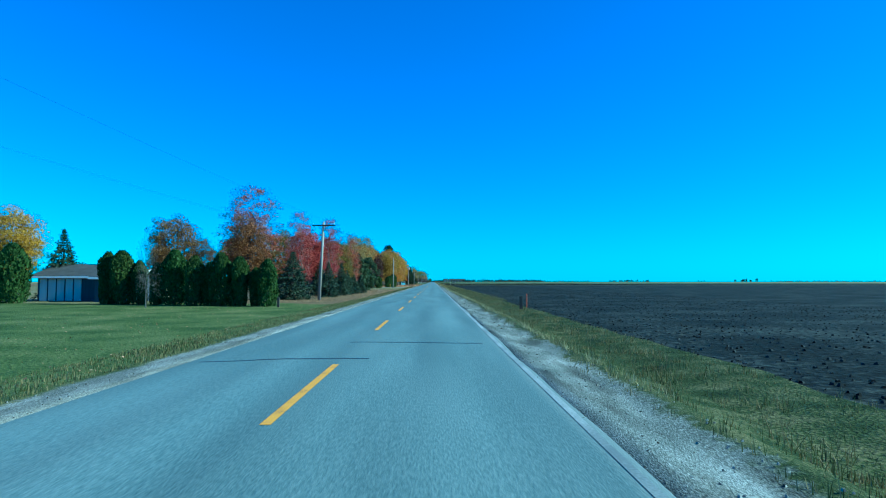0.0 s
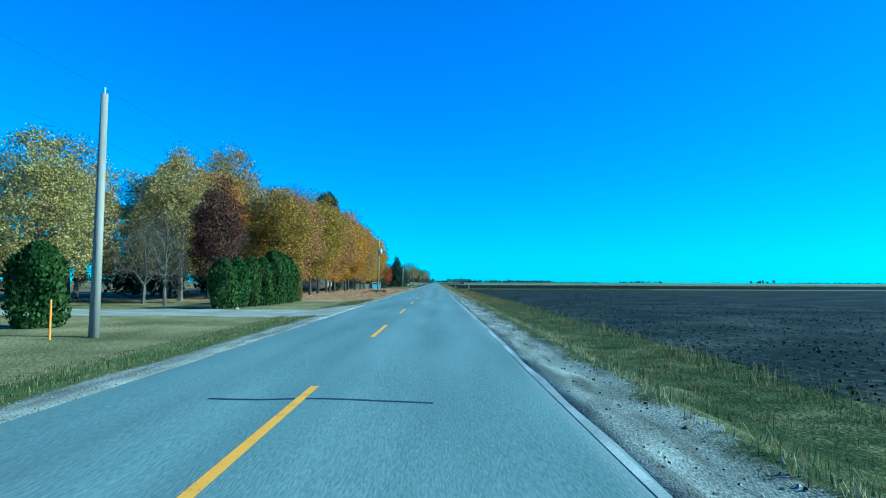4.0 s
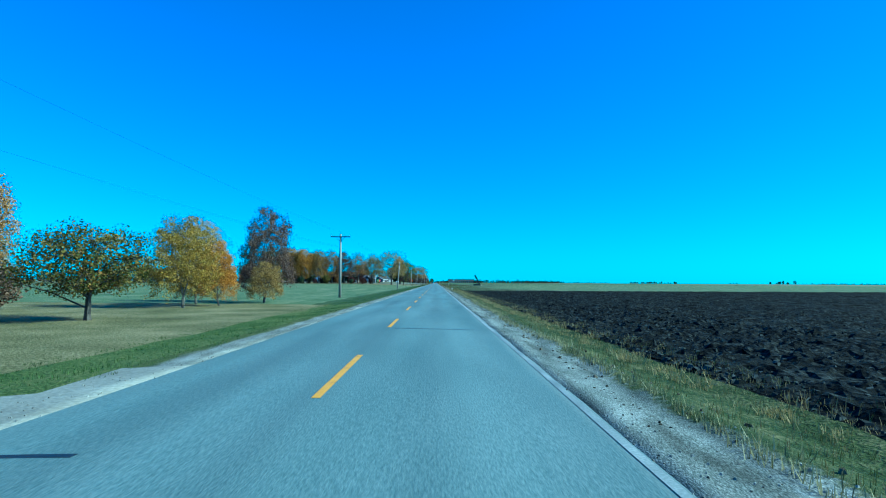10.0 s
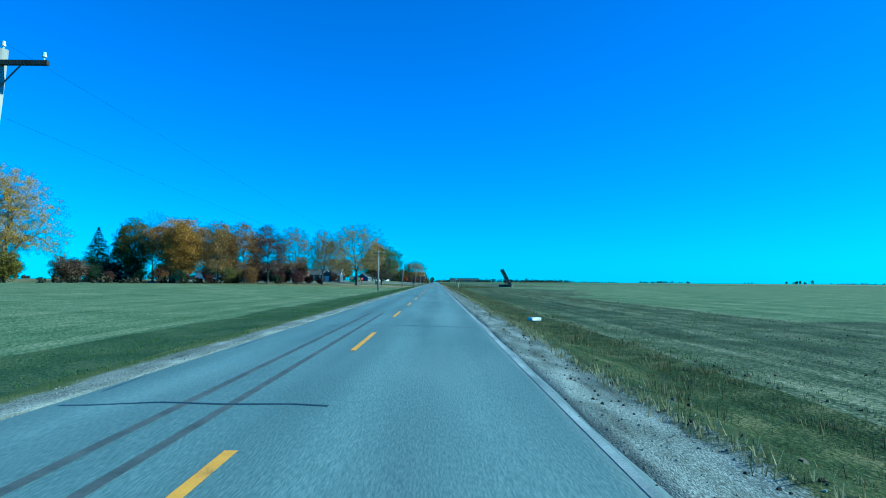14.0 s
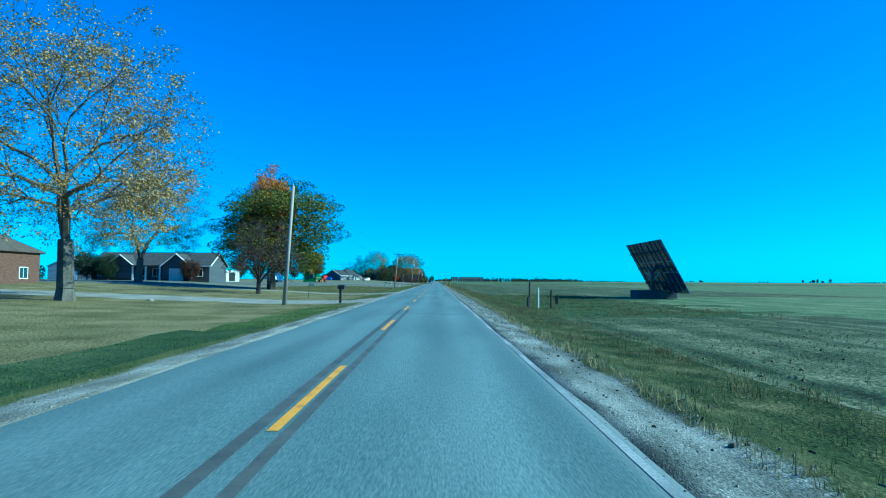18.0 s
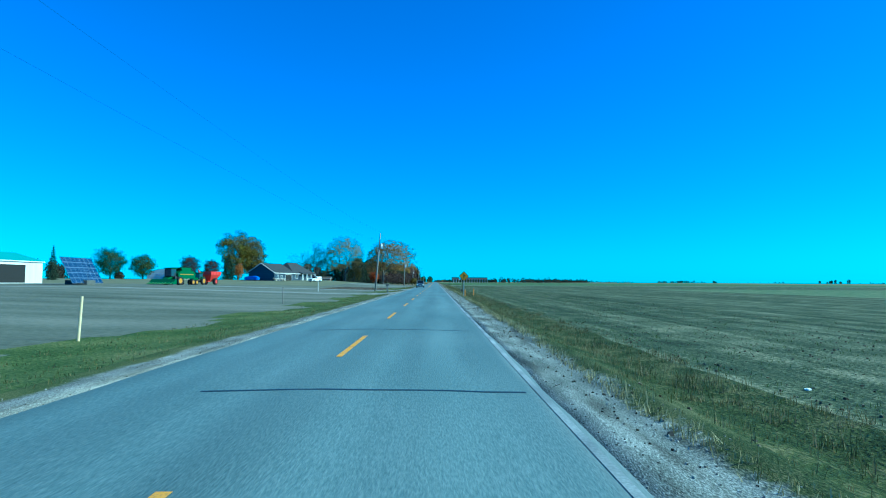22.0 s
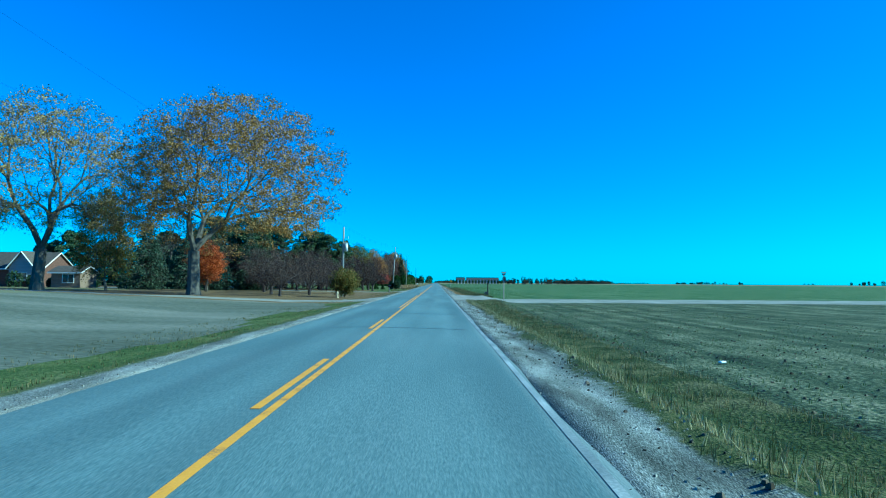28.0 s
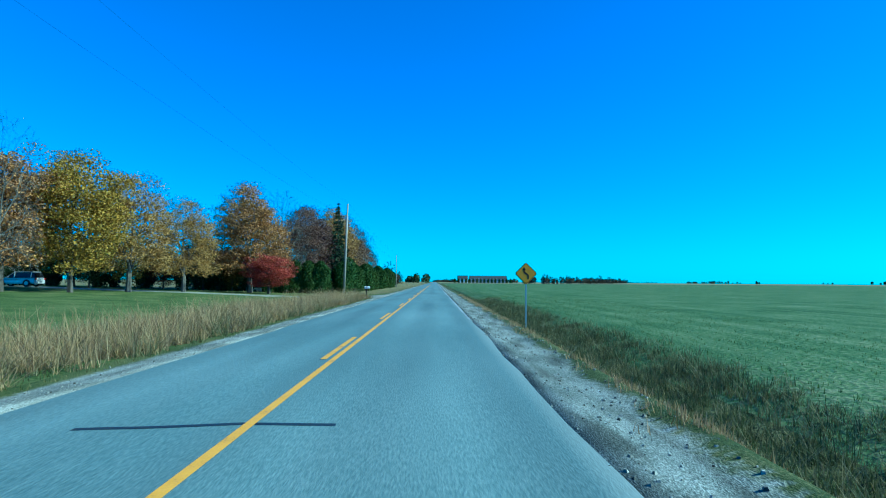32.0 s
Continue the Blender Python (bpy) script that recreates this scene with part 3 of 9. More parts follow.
def markings():
    v = [(-0.06, -4.57, 0.006), (0.06, -4.57, 0.006), (0.06, 0, 0.006), (-0.06, 0, 0.006)]
    dash = mesh_of("centre_dash", v, [(0, 1, 2, 3)], [M_YELLOW])
    y = 10.5 - 5 * 12.192
    while y < 1010:
        child("centre_dash", dash, road).location = (0, y, 0)
        y += 12.192
    y = 1.7 + 83 * 12.192
    while y < 1480:
        c = y if y < 1105 else y + 10.5
        if not 1095 < c < 1136:
            child("centre_dash", dash, road).location = (-0.12, c, 0)
        y += 12.192
    strip("solid_line", [(0.08, yy) for yy in np.arange(1006, 1480, 4)], 0.11, M_YELLOW, 0.006, label="solid yellow no-passing line")
    strip("solid_line", [(-0.14, yy) for yy in np.arange(1098, 1134, 4)], 0.11, M_YELLOW, 0.006, label="solid yellow no-passing line")
    strip("edge_line", [(3.41 + 0.012 * math.sin(yy * 0.31), yy) for yy in np.arange(-80, 1106, 3)], 0.1, M_WHITE, 0.006, label="worn white edge line")
    strip("edge_line", [(3.44, yy) for yy in np.arange(1240, 1500, 3)], 0.11, M_WHITE, 0.006, label="worn white edge line")
    rng = np.random.default_rng(8)
    seen = [(14.5, -0.3, 3.0), (11.4, -2.8, 0.5), (46.5, -1.6, 0.6), (113, 0.2, 3.0), (188, -2.6, 3.0), (241.5, -2.8, 3.2), (269.8, -2.8, 3.2), (328, -2.8, 3.1), (346.3, -3.0, -0.8), (381.5, -2.9, -1.6), (395.7, 0.2, 2.9), (431, -1.0, 3.0),
            (461.2, -1.7, 3.2), (461.9, -1.4, 0.4), (501.5, -2.2, 3.1), (537, -2.9, 0.5), (550, -2.0, 3.1), (655.0, -2.8, 3.1), (769.2, -2.8, 3.35), (808.7, -0.9, 3.2), (813, -0.5, 3.2), (817, -0.3, 3.2), (843.5, -1.3, 3.2), (854, -2, 3.0),
            (886, -2.4, 3.2), (919.1, -2.8, 3.3), (955, -2.8, 1.5), (975.4, -0.2, 3.2), (983.6, -1.8, 3.1), (1042, -0.2, 1.8), (1083, -1.5, 3.0), (1109, -2.6, 3.2), (1151, -2.0, 3.2), (1156.4, -1.0, 3.2), (1196, 0.4, 1.9), (1198, 0.4, 1.9)]
    y = 60.0
    while y < 1450:
        if all(abs(y - s[0]) > 7 for s in seen):
            a = rng.uniform(-2.8, 0.5)
            seen.append((y, a, min(3.1, a + rng.uniform(2, 5.8))))
        y += rng.uniform(26, 48)
    for y, a, b in seen:
        pts, off = [], rng.uniform(-0.2, 0.2)
        for x in np.linspace(a, b, 9):
            pts.append((x, y + off * (x - a) * 0.4 + 0.12 * noise.noise(Vector((x * 0.9, y, 3)))))
        strip("sealed_crack", pts, rng.uniform(0.07, 0.12), M_TAR, 0.004)
    # long black seams and skid marks
    strip("sealed_crack", [(-0.95 - 0.15 * k, 47 - 1.2 * k) for k in range(5)], 0.12, M_TAR, 0.003)
    for x in (-1.35, -0.75):
        strip("tyre_mark", [(x + 0.05 * math.sin(yy * 0.05), yy) for yy in np.arange(486, 560, 3)], 0.13, M_SKID, 0.003)
    strip("tyre_mark", [(-0.2, yy) for yy in np.arange(648, 715, 3)], 0.16, M_SKID, 0.003)
    strip("tyre_mark", [(0.17, yy) for yy in np.arange(648, 715, 3)], 0.13, M_SKID, 0.003)
    strip("sealed_crack", [(-0.04 + 0.05 * math.sin(k * 2.1), 510.9 - 1.0 * k) for k in range(7)], 0.1, M_TAR, 0.009)
    strip("sealed_crack", [(0.05 * math.sin(k * 2.1), 326.5 + 0.9 * k) for k in range(7)], 0.1, M_TAR, 0.009)
    strip("sealed_crack", [(-2.85 + 0.03 * math.sin(yy), yy) for yy in np.arange(440, 560, 3)], 0.1, M_TAR, 0.003)
    for k, (x, y) in enumerate(((1.05, 783), (1.3, 782.2), (1.55, 783.1), (1.25, 783.9))):
        strip("sealed_crack", [(x, y), (x + 0.35, y + 0.5 * (-1) ** k), (x + 0.1, y + 1.0 * (-1) ** k)], 0.12, M_TAR, 0.004)
    strip("sealed_crack", [(1.9, 781.2), (2.4, 781.0), (2.9, 781.1)], 0.12, M_TAR, 0.004)
    for pts in (((-1.75, 458.5), (-1.84, 459.9), (-2.1, 460.9)), ((-2.47, 460.0), (-1.84, 460.1), (-1.5, 460.6)), ((-1.84, 459.9), (-2.3, 459.4), (-2.5, 459.0)), ((-2.75, 86.9), (-2.5, 87.4), (-2.2, 88.2)), ((-2.95, 87.9), (-2.5, 87.4), (-2.0, 87.3))):
        strip("sealed_crack", pts, 0.11, M_TAR, 0.005)
    strip("tyre_mark", [(0.9 + 0.02 * k, 961 + 1.2 * k) for k in range(6)], 0.07, M_SKID, 0.003)


markings()

# ---- trees: a wood mesh (trunk, limbs, branches) and a crown mesh of many small leaves, shared by alike trees
def wood_mesh(name, segs, m, sides=5):
    """Tapered sticks (a, b, ra, rb) as one mesh."""
    a = np.array([s[0] for s in segs], dtype=float)
    b = np.array([s[1] for s in segs], dtype=float)
    ra = np.array([s[2] for s in segs])
    rb = np.array([s[3] for s in segs])
    d = b - a
    d /= np.linalg.norm(d, axis=1)[:, None] + 1e-9
    h = np.where(np.abs(d[:, 2:3]) > 0.9, np.array([[1.0, 0, 0]]), np.array([[0, 0, 1.0]]))
    u = np.cross(d, h)
    u /= np.linalg.norm(u, axis=1)[:, None]
    w = np.cross(d, u)
    ang = np.arange(sides) * 2 * math.pi / sides
    ring = np.cos(ang)[None, :, None] * u[:, None, :] + np.sin(ang)[None, :, None] * w[:, None, :]
    lo = a[:, None, :] + ring * ra[:, None, None]
    hi = b[:, None, :] + ring * rb[:, None, None]
    q = np.stack([lo, np.roll(lo, -1, 1), np.roll(hi, -1, 1), hi], axis=2).reshape(-1, 4, 3)
    return quads_mesh(name, q, m)


def leaf_quads(rng, centres, size, flat=0.0, long=1.0, hang=0.0):
    """Four-cornered leaves of random turn at the centres."""
    n = len(centres)
    nrm = rng.normal(size=(n, 3))
    nrm[:, 2] += flat * np.sign(nrm[:, 2])
    nrm /= np.linalg.norm(nrm, axis=1)[:, None]
    t = rng.normal(size=(n, 3))
    t[:, 2] -= hang
    t -= (t * nrm).sum(1)[:, None] * nrm
    t /= np.linalg.norm(t, axis=1)[:, None] + 1e-9
    s = np.cross(nrm, t)
    k = size * rng.uniform(0.6, 1.25, n)[:, None]
    a, b = t * k * long * 0.5, s * k * 0.5
    # a pointed leaf: narrow base, wide middle, narrow tip
    return np.stack([centres - a, centres + b * 0.9 - a * 0.1, centres + a, centres - b * 0.9 - a * 0.1], axis=1)


def lumps(rng, n, k=9):
    """Uneven radius over directions: a few random bulges."""
    c = rng.normal(size=(k, 3))
    c /= np.linalg.norm(c, axis=1)[:, None]
    amp = rng.uniform(-0.28, 0.3, k)
    return lambda d: 1 + (np.exp(-((d[:, None, :] - c[None]) ** 2).sum(2) * 3.0) * amp[None]).sum(1)


def broadleaf(seed, h, width, base, limbs, tips, per_tip, leaf, spread=0.45, fork=0.5, twigs=2, power=0.75, bark=None, trunk=0.022, top=1.0, skirt=0.5):
    """A broad-crowned tree h tall; base: height of the lowest foliage; skirt: how full the underside is."""
    rng = np.random.default_rng(seed)
    segs, tip_pts = [], []
    cz, rz, rx = (h + base) / 2, (h - base) / 2, width / 2
    lump = lumps(rng, 9)
    r0 = h * trunk
    # trunk
    ty = [np.array([0, 0, -0.15])]
    nseg = 6
    th = base + (h - base) * fork
    for i in range(1, nseg + 1):
        z = th * i / nseg
        ty.append(np.array([rng.normal() * 0.012 * h * i / nseg, rng.normal() * 0.012 * h * i / nseg, z]))
    rad = [r0 * (1.35 if i == 0 else 1.0 - 0.45 * i / nseg) for i in range(nseg + 1)]
    for i in range(nseg):
        segs.append((ty[i], ty[i + 1], rad[i], rad[i + 1]))
    ends = []
    for i in range(limbs):
        az = i * 2.399 + rng.uniform(-0.5, 0.5)
        up = 1.0 - 2.0 * (i + 0.5) / limbs * (0.5 + 0.5 * skirt)
        up = max(-0.75, min(0.98, up + rng.uniform(-0.08, 0.08)))
        c = math.sqrt(1 - up * up)
        d = np.array([c * math.cos(az), c * math.sin(az), up])
        q = lump(d[None])[0] * rng.uniform(0.6, 0.82)
        e = np.array([d[0] * rx * q, d[1] * rx * q, cz + d[2] * rz * q])
        t = min(0.98, max(0.25, (e[2] - 0.42 * math.hypot(e[0], e[1])) / th))
        k = t * nseg
        j = min(nseg - 1, int(k))
        s = ty[j] + (ty[j + 1] - ty[j]) * (k - j)
        mid = s * 0.45 + e * 0.55 + np.array([0, 0, 0.06 * h * (1 if up > 0 else 0.4)])
        mid[:2] += rng.normal(size=2) * 0.02 * h
        rl = r0 * rng.uniform(0.3, 0.45)
        segs.append((s, mid, rl, rl * 0.6))
        segs.append((mid, e, rl * 0.6, rl * 0.25))
        ends.append((s, mid, e, rl))
    dirs = rng.normal(size=(tips, 3))
    dirs /= np.linalg.norm(dirs, axis=1)[:, None]
    dirs[:, 2] = np.where(dirs[:, 2] < 0, dirs[:, 2] * skirt, dirs[:, 2] * top)
    rr = rng.uniform(0.35, 1.0, tips) ** 0.6 * lump(dirs)
    P = np.stack([dirs[:, 0] * rx * rr, dirs[:, 1] * rx * rr, cz + dirs[:, 2] * rz * rr], 1)
    P[:, 2] = np.clip(P[:, 2], base * 0.9, h * 1.02)
    mids = np.array([0.5 * (m_ + e_) for _, m_, e_, _ in ends])
    for p in P:
        j = int(np.argmin(((mids - p) ** 2).sum(1) + (mids[:, 2] > p[2] + 1) * 9))
        s, m_, e_, rl = ends[j]
        f = rng.uniform(0.2, 0.95)
        o = m_ + (e_ - m_) * f
        segs.append((o, p, rl * 0.28, rl * 0.09))
        for _ in range(twigs):
            f2 = rng.uniform(0.4, 1.0)
            o2 = o + (p - o) * f2
            segs.append((o2, o2 + rng.normal(size=3) * spread * 0.9 + np.array([0, 0, 0.3 * spread]), rl * 0.1, rl * 0.03))
    wood = wood_mesh("wood", segs, bark or M_BARK, 5)
    n = tips * per_tip
    off = rng.normal(size=(n, 3))
    off *= (np.minimum(1.25, np.linalg.norm(off, axis=1)) / (np.linalg.norm(off, axis=1) + 1e-9))[:, None]
    cen = np.repeat(P, per_tip, 0) + off * np.array([spread, spread, spread * power])
    q = leaf_quads(rng, cen, leaf, 0.4)
    if per_tip > 20:  # the close inner foliage
        k = n // 4
        d = rng.normal(size=(k, 3))
        d /= np.linalg.norm(d, axis=1)[:, None]
        d *= (lump(d) * rng.uniform(0.1, 0.8, k) ** 0.6)[:, None]
        q = np.concatenate([q, leaf_quads(rng, np.stack([d[:, 0] * rx, d[:, 1] * rx, cz + d[:, 2] * rz], 1), leaf * 1.5, 0.3)])
    return wood, quads_mesh("crown", q, L_GOLD), h


def conifer(seed, h, width, base=0.25, levels=24, arms=9, droop=0.25, sprays=9, size=0.34, taper=1.0, gap=0.0):
    """A spruce: whorls of drooping branches hung with needle sprays."""
    rng = np.random.default_rng(seed)
    segs = [((0, 0, -0.1), (0, 0, h * 0.5), h * 0.018, h * 0.01), ((0, 0, h * 0.5), (0, 0, h), h * 0.01, 0.012)]
    cen, dirs, trim = [], [], []
    for i in range(levels):
        f = (i + rng.uniform(-0.3, 0.3)) / levels
        z = base + (h - base) * min(0.985, max(0, f))
        L = width / 2 * (1 - f) ** taper * min(1.0, 0.66 + 1.7 * max(0, f)) * rng.uniform(0.8, 1.15) + 0.05
        k = max(4, int(arms * (0.55 + 0.45 * (1 - f))))
        for a in range(k):
            if rng.random() < gap:
                continue
            az = a * 2 * math.pi / k + i * 0.9 + rng.uniform(-0.25, 0.25)
            l = L * rng.uniform(0.5, 1.22)
            e = np.array([l * math.cos(az), l * math.sin(az), z - l * droop + 0.12 * l * rng.uniform(0, 1)])
            s = np.array([0, 0, z])
            segs.append((s, e, 0.006 * h * (1 - f) + 0.01, 0.006))
            t = rng.uniform(0.25, 1.03, sprays) ** 0.7
            p = s + (e - s) * t[:, None] + rng.normal(size=(sprays, 3)) * 0.09 * l * np.array([1, 1, 0.6])
            p[:, 2] += 0.05 * l * np.sin(t * 3.1)
            cen.append(p)
            d = np.repeat(((e - s) / (np.linalg.norm(e - s) + 1e-9))[None], sprays, 0)
            dirs.append(d)
            trim.append(np.full(sprays, 0.4 + 0.6 * min(1.0, 1.6 * (1 - f))))
    cen, dirs, trim = np.concatenate(cen), np.concatenate(dirs), np.concatenate(trim)
    qs = []
    for rep in range(2):
        n = len(cen)
        t = dirs + rng.normal(size=(n, 3)) * 0.45
        t[:, 2] -= 0.35
        t /= np.linalg.norm(t, axis=1)[:, None]
        s = np.cross(t, rng.normal(size=(n, 3)))
        s /= np.linalg.norm(s, axis=1)[:, None]
        k = (size * trim * rng.uniform(0.7, 1.5, n))[:, None]
        c = cen + rng.normal(size=(n, 3)) * 0.05
        qs.append(np.stack([c - t * k * 0.4, c + s * k * 0.26, c + t * k * 0.9, c - s * k * 0.26], 1))
    return wood_mesh("wood", segs, M_BARK, 5), quads_mesh("crown", np.concatenate(qs), L_SPRUCE), h


def column_tree(seed, h, width, n=2600, size=0.2, tip=0.55):
    """An arborvitae: a dense pointed column of upright sprays."""
    rng = np.random.default_rng(seed)
    segs = [((0, 0, -0.1), (0, 0, h * 0.9), 0.06, 0.02)]
    for i in range(60):
        z = rng.uniform(0.1, 0.85) * h
        a = rng.uniform(0, 6.28)
        segs.append(((0, 0, z), (0.3 * width * math.cos(a), 0.3 * width * math.sin(a), z + 0.35), 0.015, 0.005))
    f = rng.uniform(0.0, 1.0, n) ** 0.85
    a = rng.uniform(0, 2 * math.pi, n)
    prof = np.minimum(1.0, (1.02 - f) / tip) ** 0.7 * (0.78 + 0.22 * np.minimum(1, f / 0.15))
    wob = 1 + 0.14 * np.sin(a * 3 + seed + f * 5) + 0.08 * np.sin(a * 5 - f * 9)
    r = width / 2 * prof * wob * rng.uniform(0.55, 1.05, n) ** 0.5
    c = np.stack([r * np.cos(a), r * np.sin(a), f * h], 1)
    t = np.stack([0.35 * np.cos(a), 0.35 * np.sin(a), np.ones(n)], 1) + rng.normal(size=(n, 3)) * 0.25
    t /= np.linalg.norm(t, axis=1)[:, None]
    s = np.cross(t, np.stack([np.cos(a), np.sin(a), np.zeros(n)], 1) + rng.normal(size=(n, 3)) * 0.5)
    s /= np.linalg.norm(s, axis=1)[:, None]
    k = size * rng.uniform(0.7, 1.4, n)[:, None]
    q = np.stack([c - t * k * 0.6, c + s * k * 0.4, c + t * k * 0.9, c - s * k * 0.4], 1)
    return wood_mesh("wood", segs, M_BARK, 4), quads_mesh("crown", q, L_ARBOR), h


def stick_mesh(name, thick, fine, m, sprigs=()):
    """Thick limbs with six sides, twigs with three and the finest sprigs as slivers, in one mesh."""
    def sides(segs, n):
        a, b = np.array([s[0] for s in segs], dtype=float), np.array([s[1] for s in segs], dtype=float)
        ra, rb = np.array([s[2] for s in segs]), np.array([s[3] for s in segs])
        d = b - a
        d /= np.linalg.norm(d, axis=1)[:, None] + 1e-9
        h = np.where(np.abs(d[:, 2:3]) > 0.9, np.array([[1.0, 0, 0]]), np.array([[0, 0, 1.0]]))
        u = np.cross(d, h)
        u /= np.linalg.norm(u, axis=1)[:, None]
        w = np.cross(d, u)
        ang = np.arange(n) * 2 * math.pi / n
        ring = np.cos(ang)[None, :, None] * u[:, None, :] + np.sin(ang)[None, :, None] * w[:, None, :]
        lo, hi = a[:, None, :] + ring * ra[:, None, None], b[:, None, :] + ring * rb[:, None, None]
        return np.stack([lo, np.roll(lo, -1, 1), np.roll(hi, -1, 1), hi], axis=2).reshape(-1, 4, 3)
    q = [sides(thick, 6), sides(fine, 3)]
    if len(sprigs):
        a, b = np.array([p[0] for p in sprigs], dtype=float), np.array([p[1] for p in sprigs], dtype=float)
        r = np.array([p[2] for p in sprigs])[:, None]
        w = np.cross(b - a, np.random.default_rng(len(sprigs)).normal(size=a.shape))
        w /= np.linalg.norm(w, axis=1)[:, None] + 1e-9
        q.append(np.stack([a - w * r, a + w * r, b + w * r * 0.4, b - w * r * 0.4], axis=1))
    return quads_mesh(name, np.concatenate(q), m)


def open_tree(seed, h, width, fork, low, limbs, branches, twigs, fine, per, leaf, bark, trunk=0.026, hang=0.0, rise=1.0):
    """A tree whose trunk forks low into arching limbs; low: height of its lowest twigs, fine: sprigs a twig, per: leaves a twig."""
    rng = np.random.default_rng(seed)
    thick, thin, sprigs, tips = [], [], [], []
    r0 = h * trunk
    f0 = np.array([rng.normal() * 0.01 * h, rng.normal() * 0.01 * h, fork])
    thick += [((0, 0, -0.2), (0, 0, fork * 0.25), r0 * 1.5, r0 * 1.05), ((0, 0, fork * 0.25), tuple(f0), r0 * 1.05, r0 * 0.92)]

    def grow(p, d, length, r, level):
        n = 5 if level == 0 else 4 if level == 1 else 2
        pts, q, e = [p], p, d.copy()
        for i in range(n):
            out = np.array([e[0], e[1], 0.0])
            bend = rng.normal(size=3) * (0.11 if level else 0.06)
            e = e + bend + (out * 0.1 + np.array([0, 0, -0.06 - hang])) * (1 if level == 0 else 0.6)
            e /= np.linalg.norm(e)
            q = q + e * length / n
            q[2] = min(max(q[2], low), h)
            ra, rb = r * (1 - 0.72 * i / n), r * (1 - 0.72 * (i + 1) / n)
            (thick if level < 2 else thin).append((pts[-1], q, ra, rb))
            pts.append(q)
        if level == 2:
            tips.append((pts[0], pts[-1]))
            for _ in range(fine):
                o = pts[0] + (pts[-1] - pts[0]) * rng.uniform(0.2, 1.0)
                sprigs.append((o, o + rng.normal(size=3) * length * 0.3 + np.array([0, 0, length * (0.12 - 3 * hang)]), max(0.006, r * 0.5)))
            return
        for k in range(branches if level == 0 else twigs):
            t = rng.uniform(0.22, 1.0) if level == 0 else rng.uniform(0.1, 1.0)
            j = min(n - 1, int(t * n))
            o = pts[j] + (pts[j + 1] - pts[j]) * (t * n - j)
            ax = (pts[j + 1] - pts[j]) / (np.linalg.norm(pts[j + 1] - pts[j]) + 1e-9)
            side = rng.normal(size=3)
            side -= ax * side.dot(ax)
            side /= np.linalg.norm(side) + 1e-9
            nd = ax * rng.uniform(0.35, 0.8) + side * 0.8 + np.array([0, 0, 0.12])
            nd /= np.linalg.norm(nd)
            grow(o, nd, length * (rng.uniform(0.36, 0.6) if level == 0 else rng.uniform(0.4, 0.62)) * (1.15 - 0.4 * t), r * (0.4 if level == 0 else 0.4), level + 1)

    for i in range(limbs):
        az = i * 2.399 + rng.uniform(-0.4, 0.4)
        s = (i + 0.5) / limbs
        reach = width / 2 * (0.25 + 0.75 * s ** 0.7) * rng.uniform(0.8, 1.05)
        top = fork + (h - fork) * (1 - 0.62 * s ** 1.5) * 0.82 * rise
        e = np.array([reach * 0.85 * math.cos(az), reach * 0.85 * math.sin(az), top - fork])
        length = np.linalg.norm(e)
        d = e / length + np.array([0, 0, 0.28])
        start = f0 if i < limbs * 0.6 else np.array([0, 0, fork * rng.uniform(0.7, 0.95)])
        grow(start + np.array([0, 0, 0.0]), d / np.linalg.norm(d), length * 1.04, r0 * rng.uniform(0.32, 0.52), 0)
    A, B = np.array([t[0] for t in tips]), np.array([t[1] for t in tips])
    wood = stick_mesh("wood", thick, thin, bark, sprigs)
    if per:
        A, B = np.repeat(A, per, 0), np.repeat(B, per, 0)
        c = A + (B - A) * rng.uniform(0.35, 1.2, (len(A), 1)) + rng.normal(size=A.shape) * leaf * 2.1
        q = leaf_quads(rng, c, leaf, 0.3, 1.3, hang * 6)
    else:
        c = B[::3]
        q = leaf_quads(rng, c, 0.12, 0.3)
    return wood, quads_mesh("crown", q, L_GOLD), h


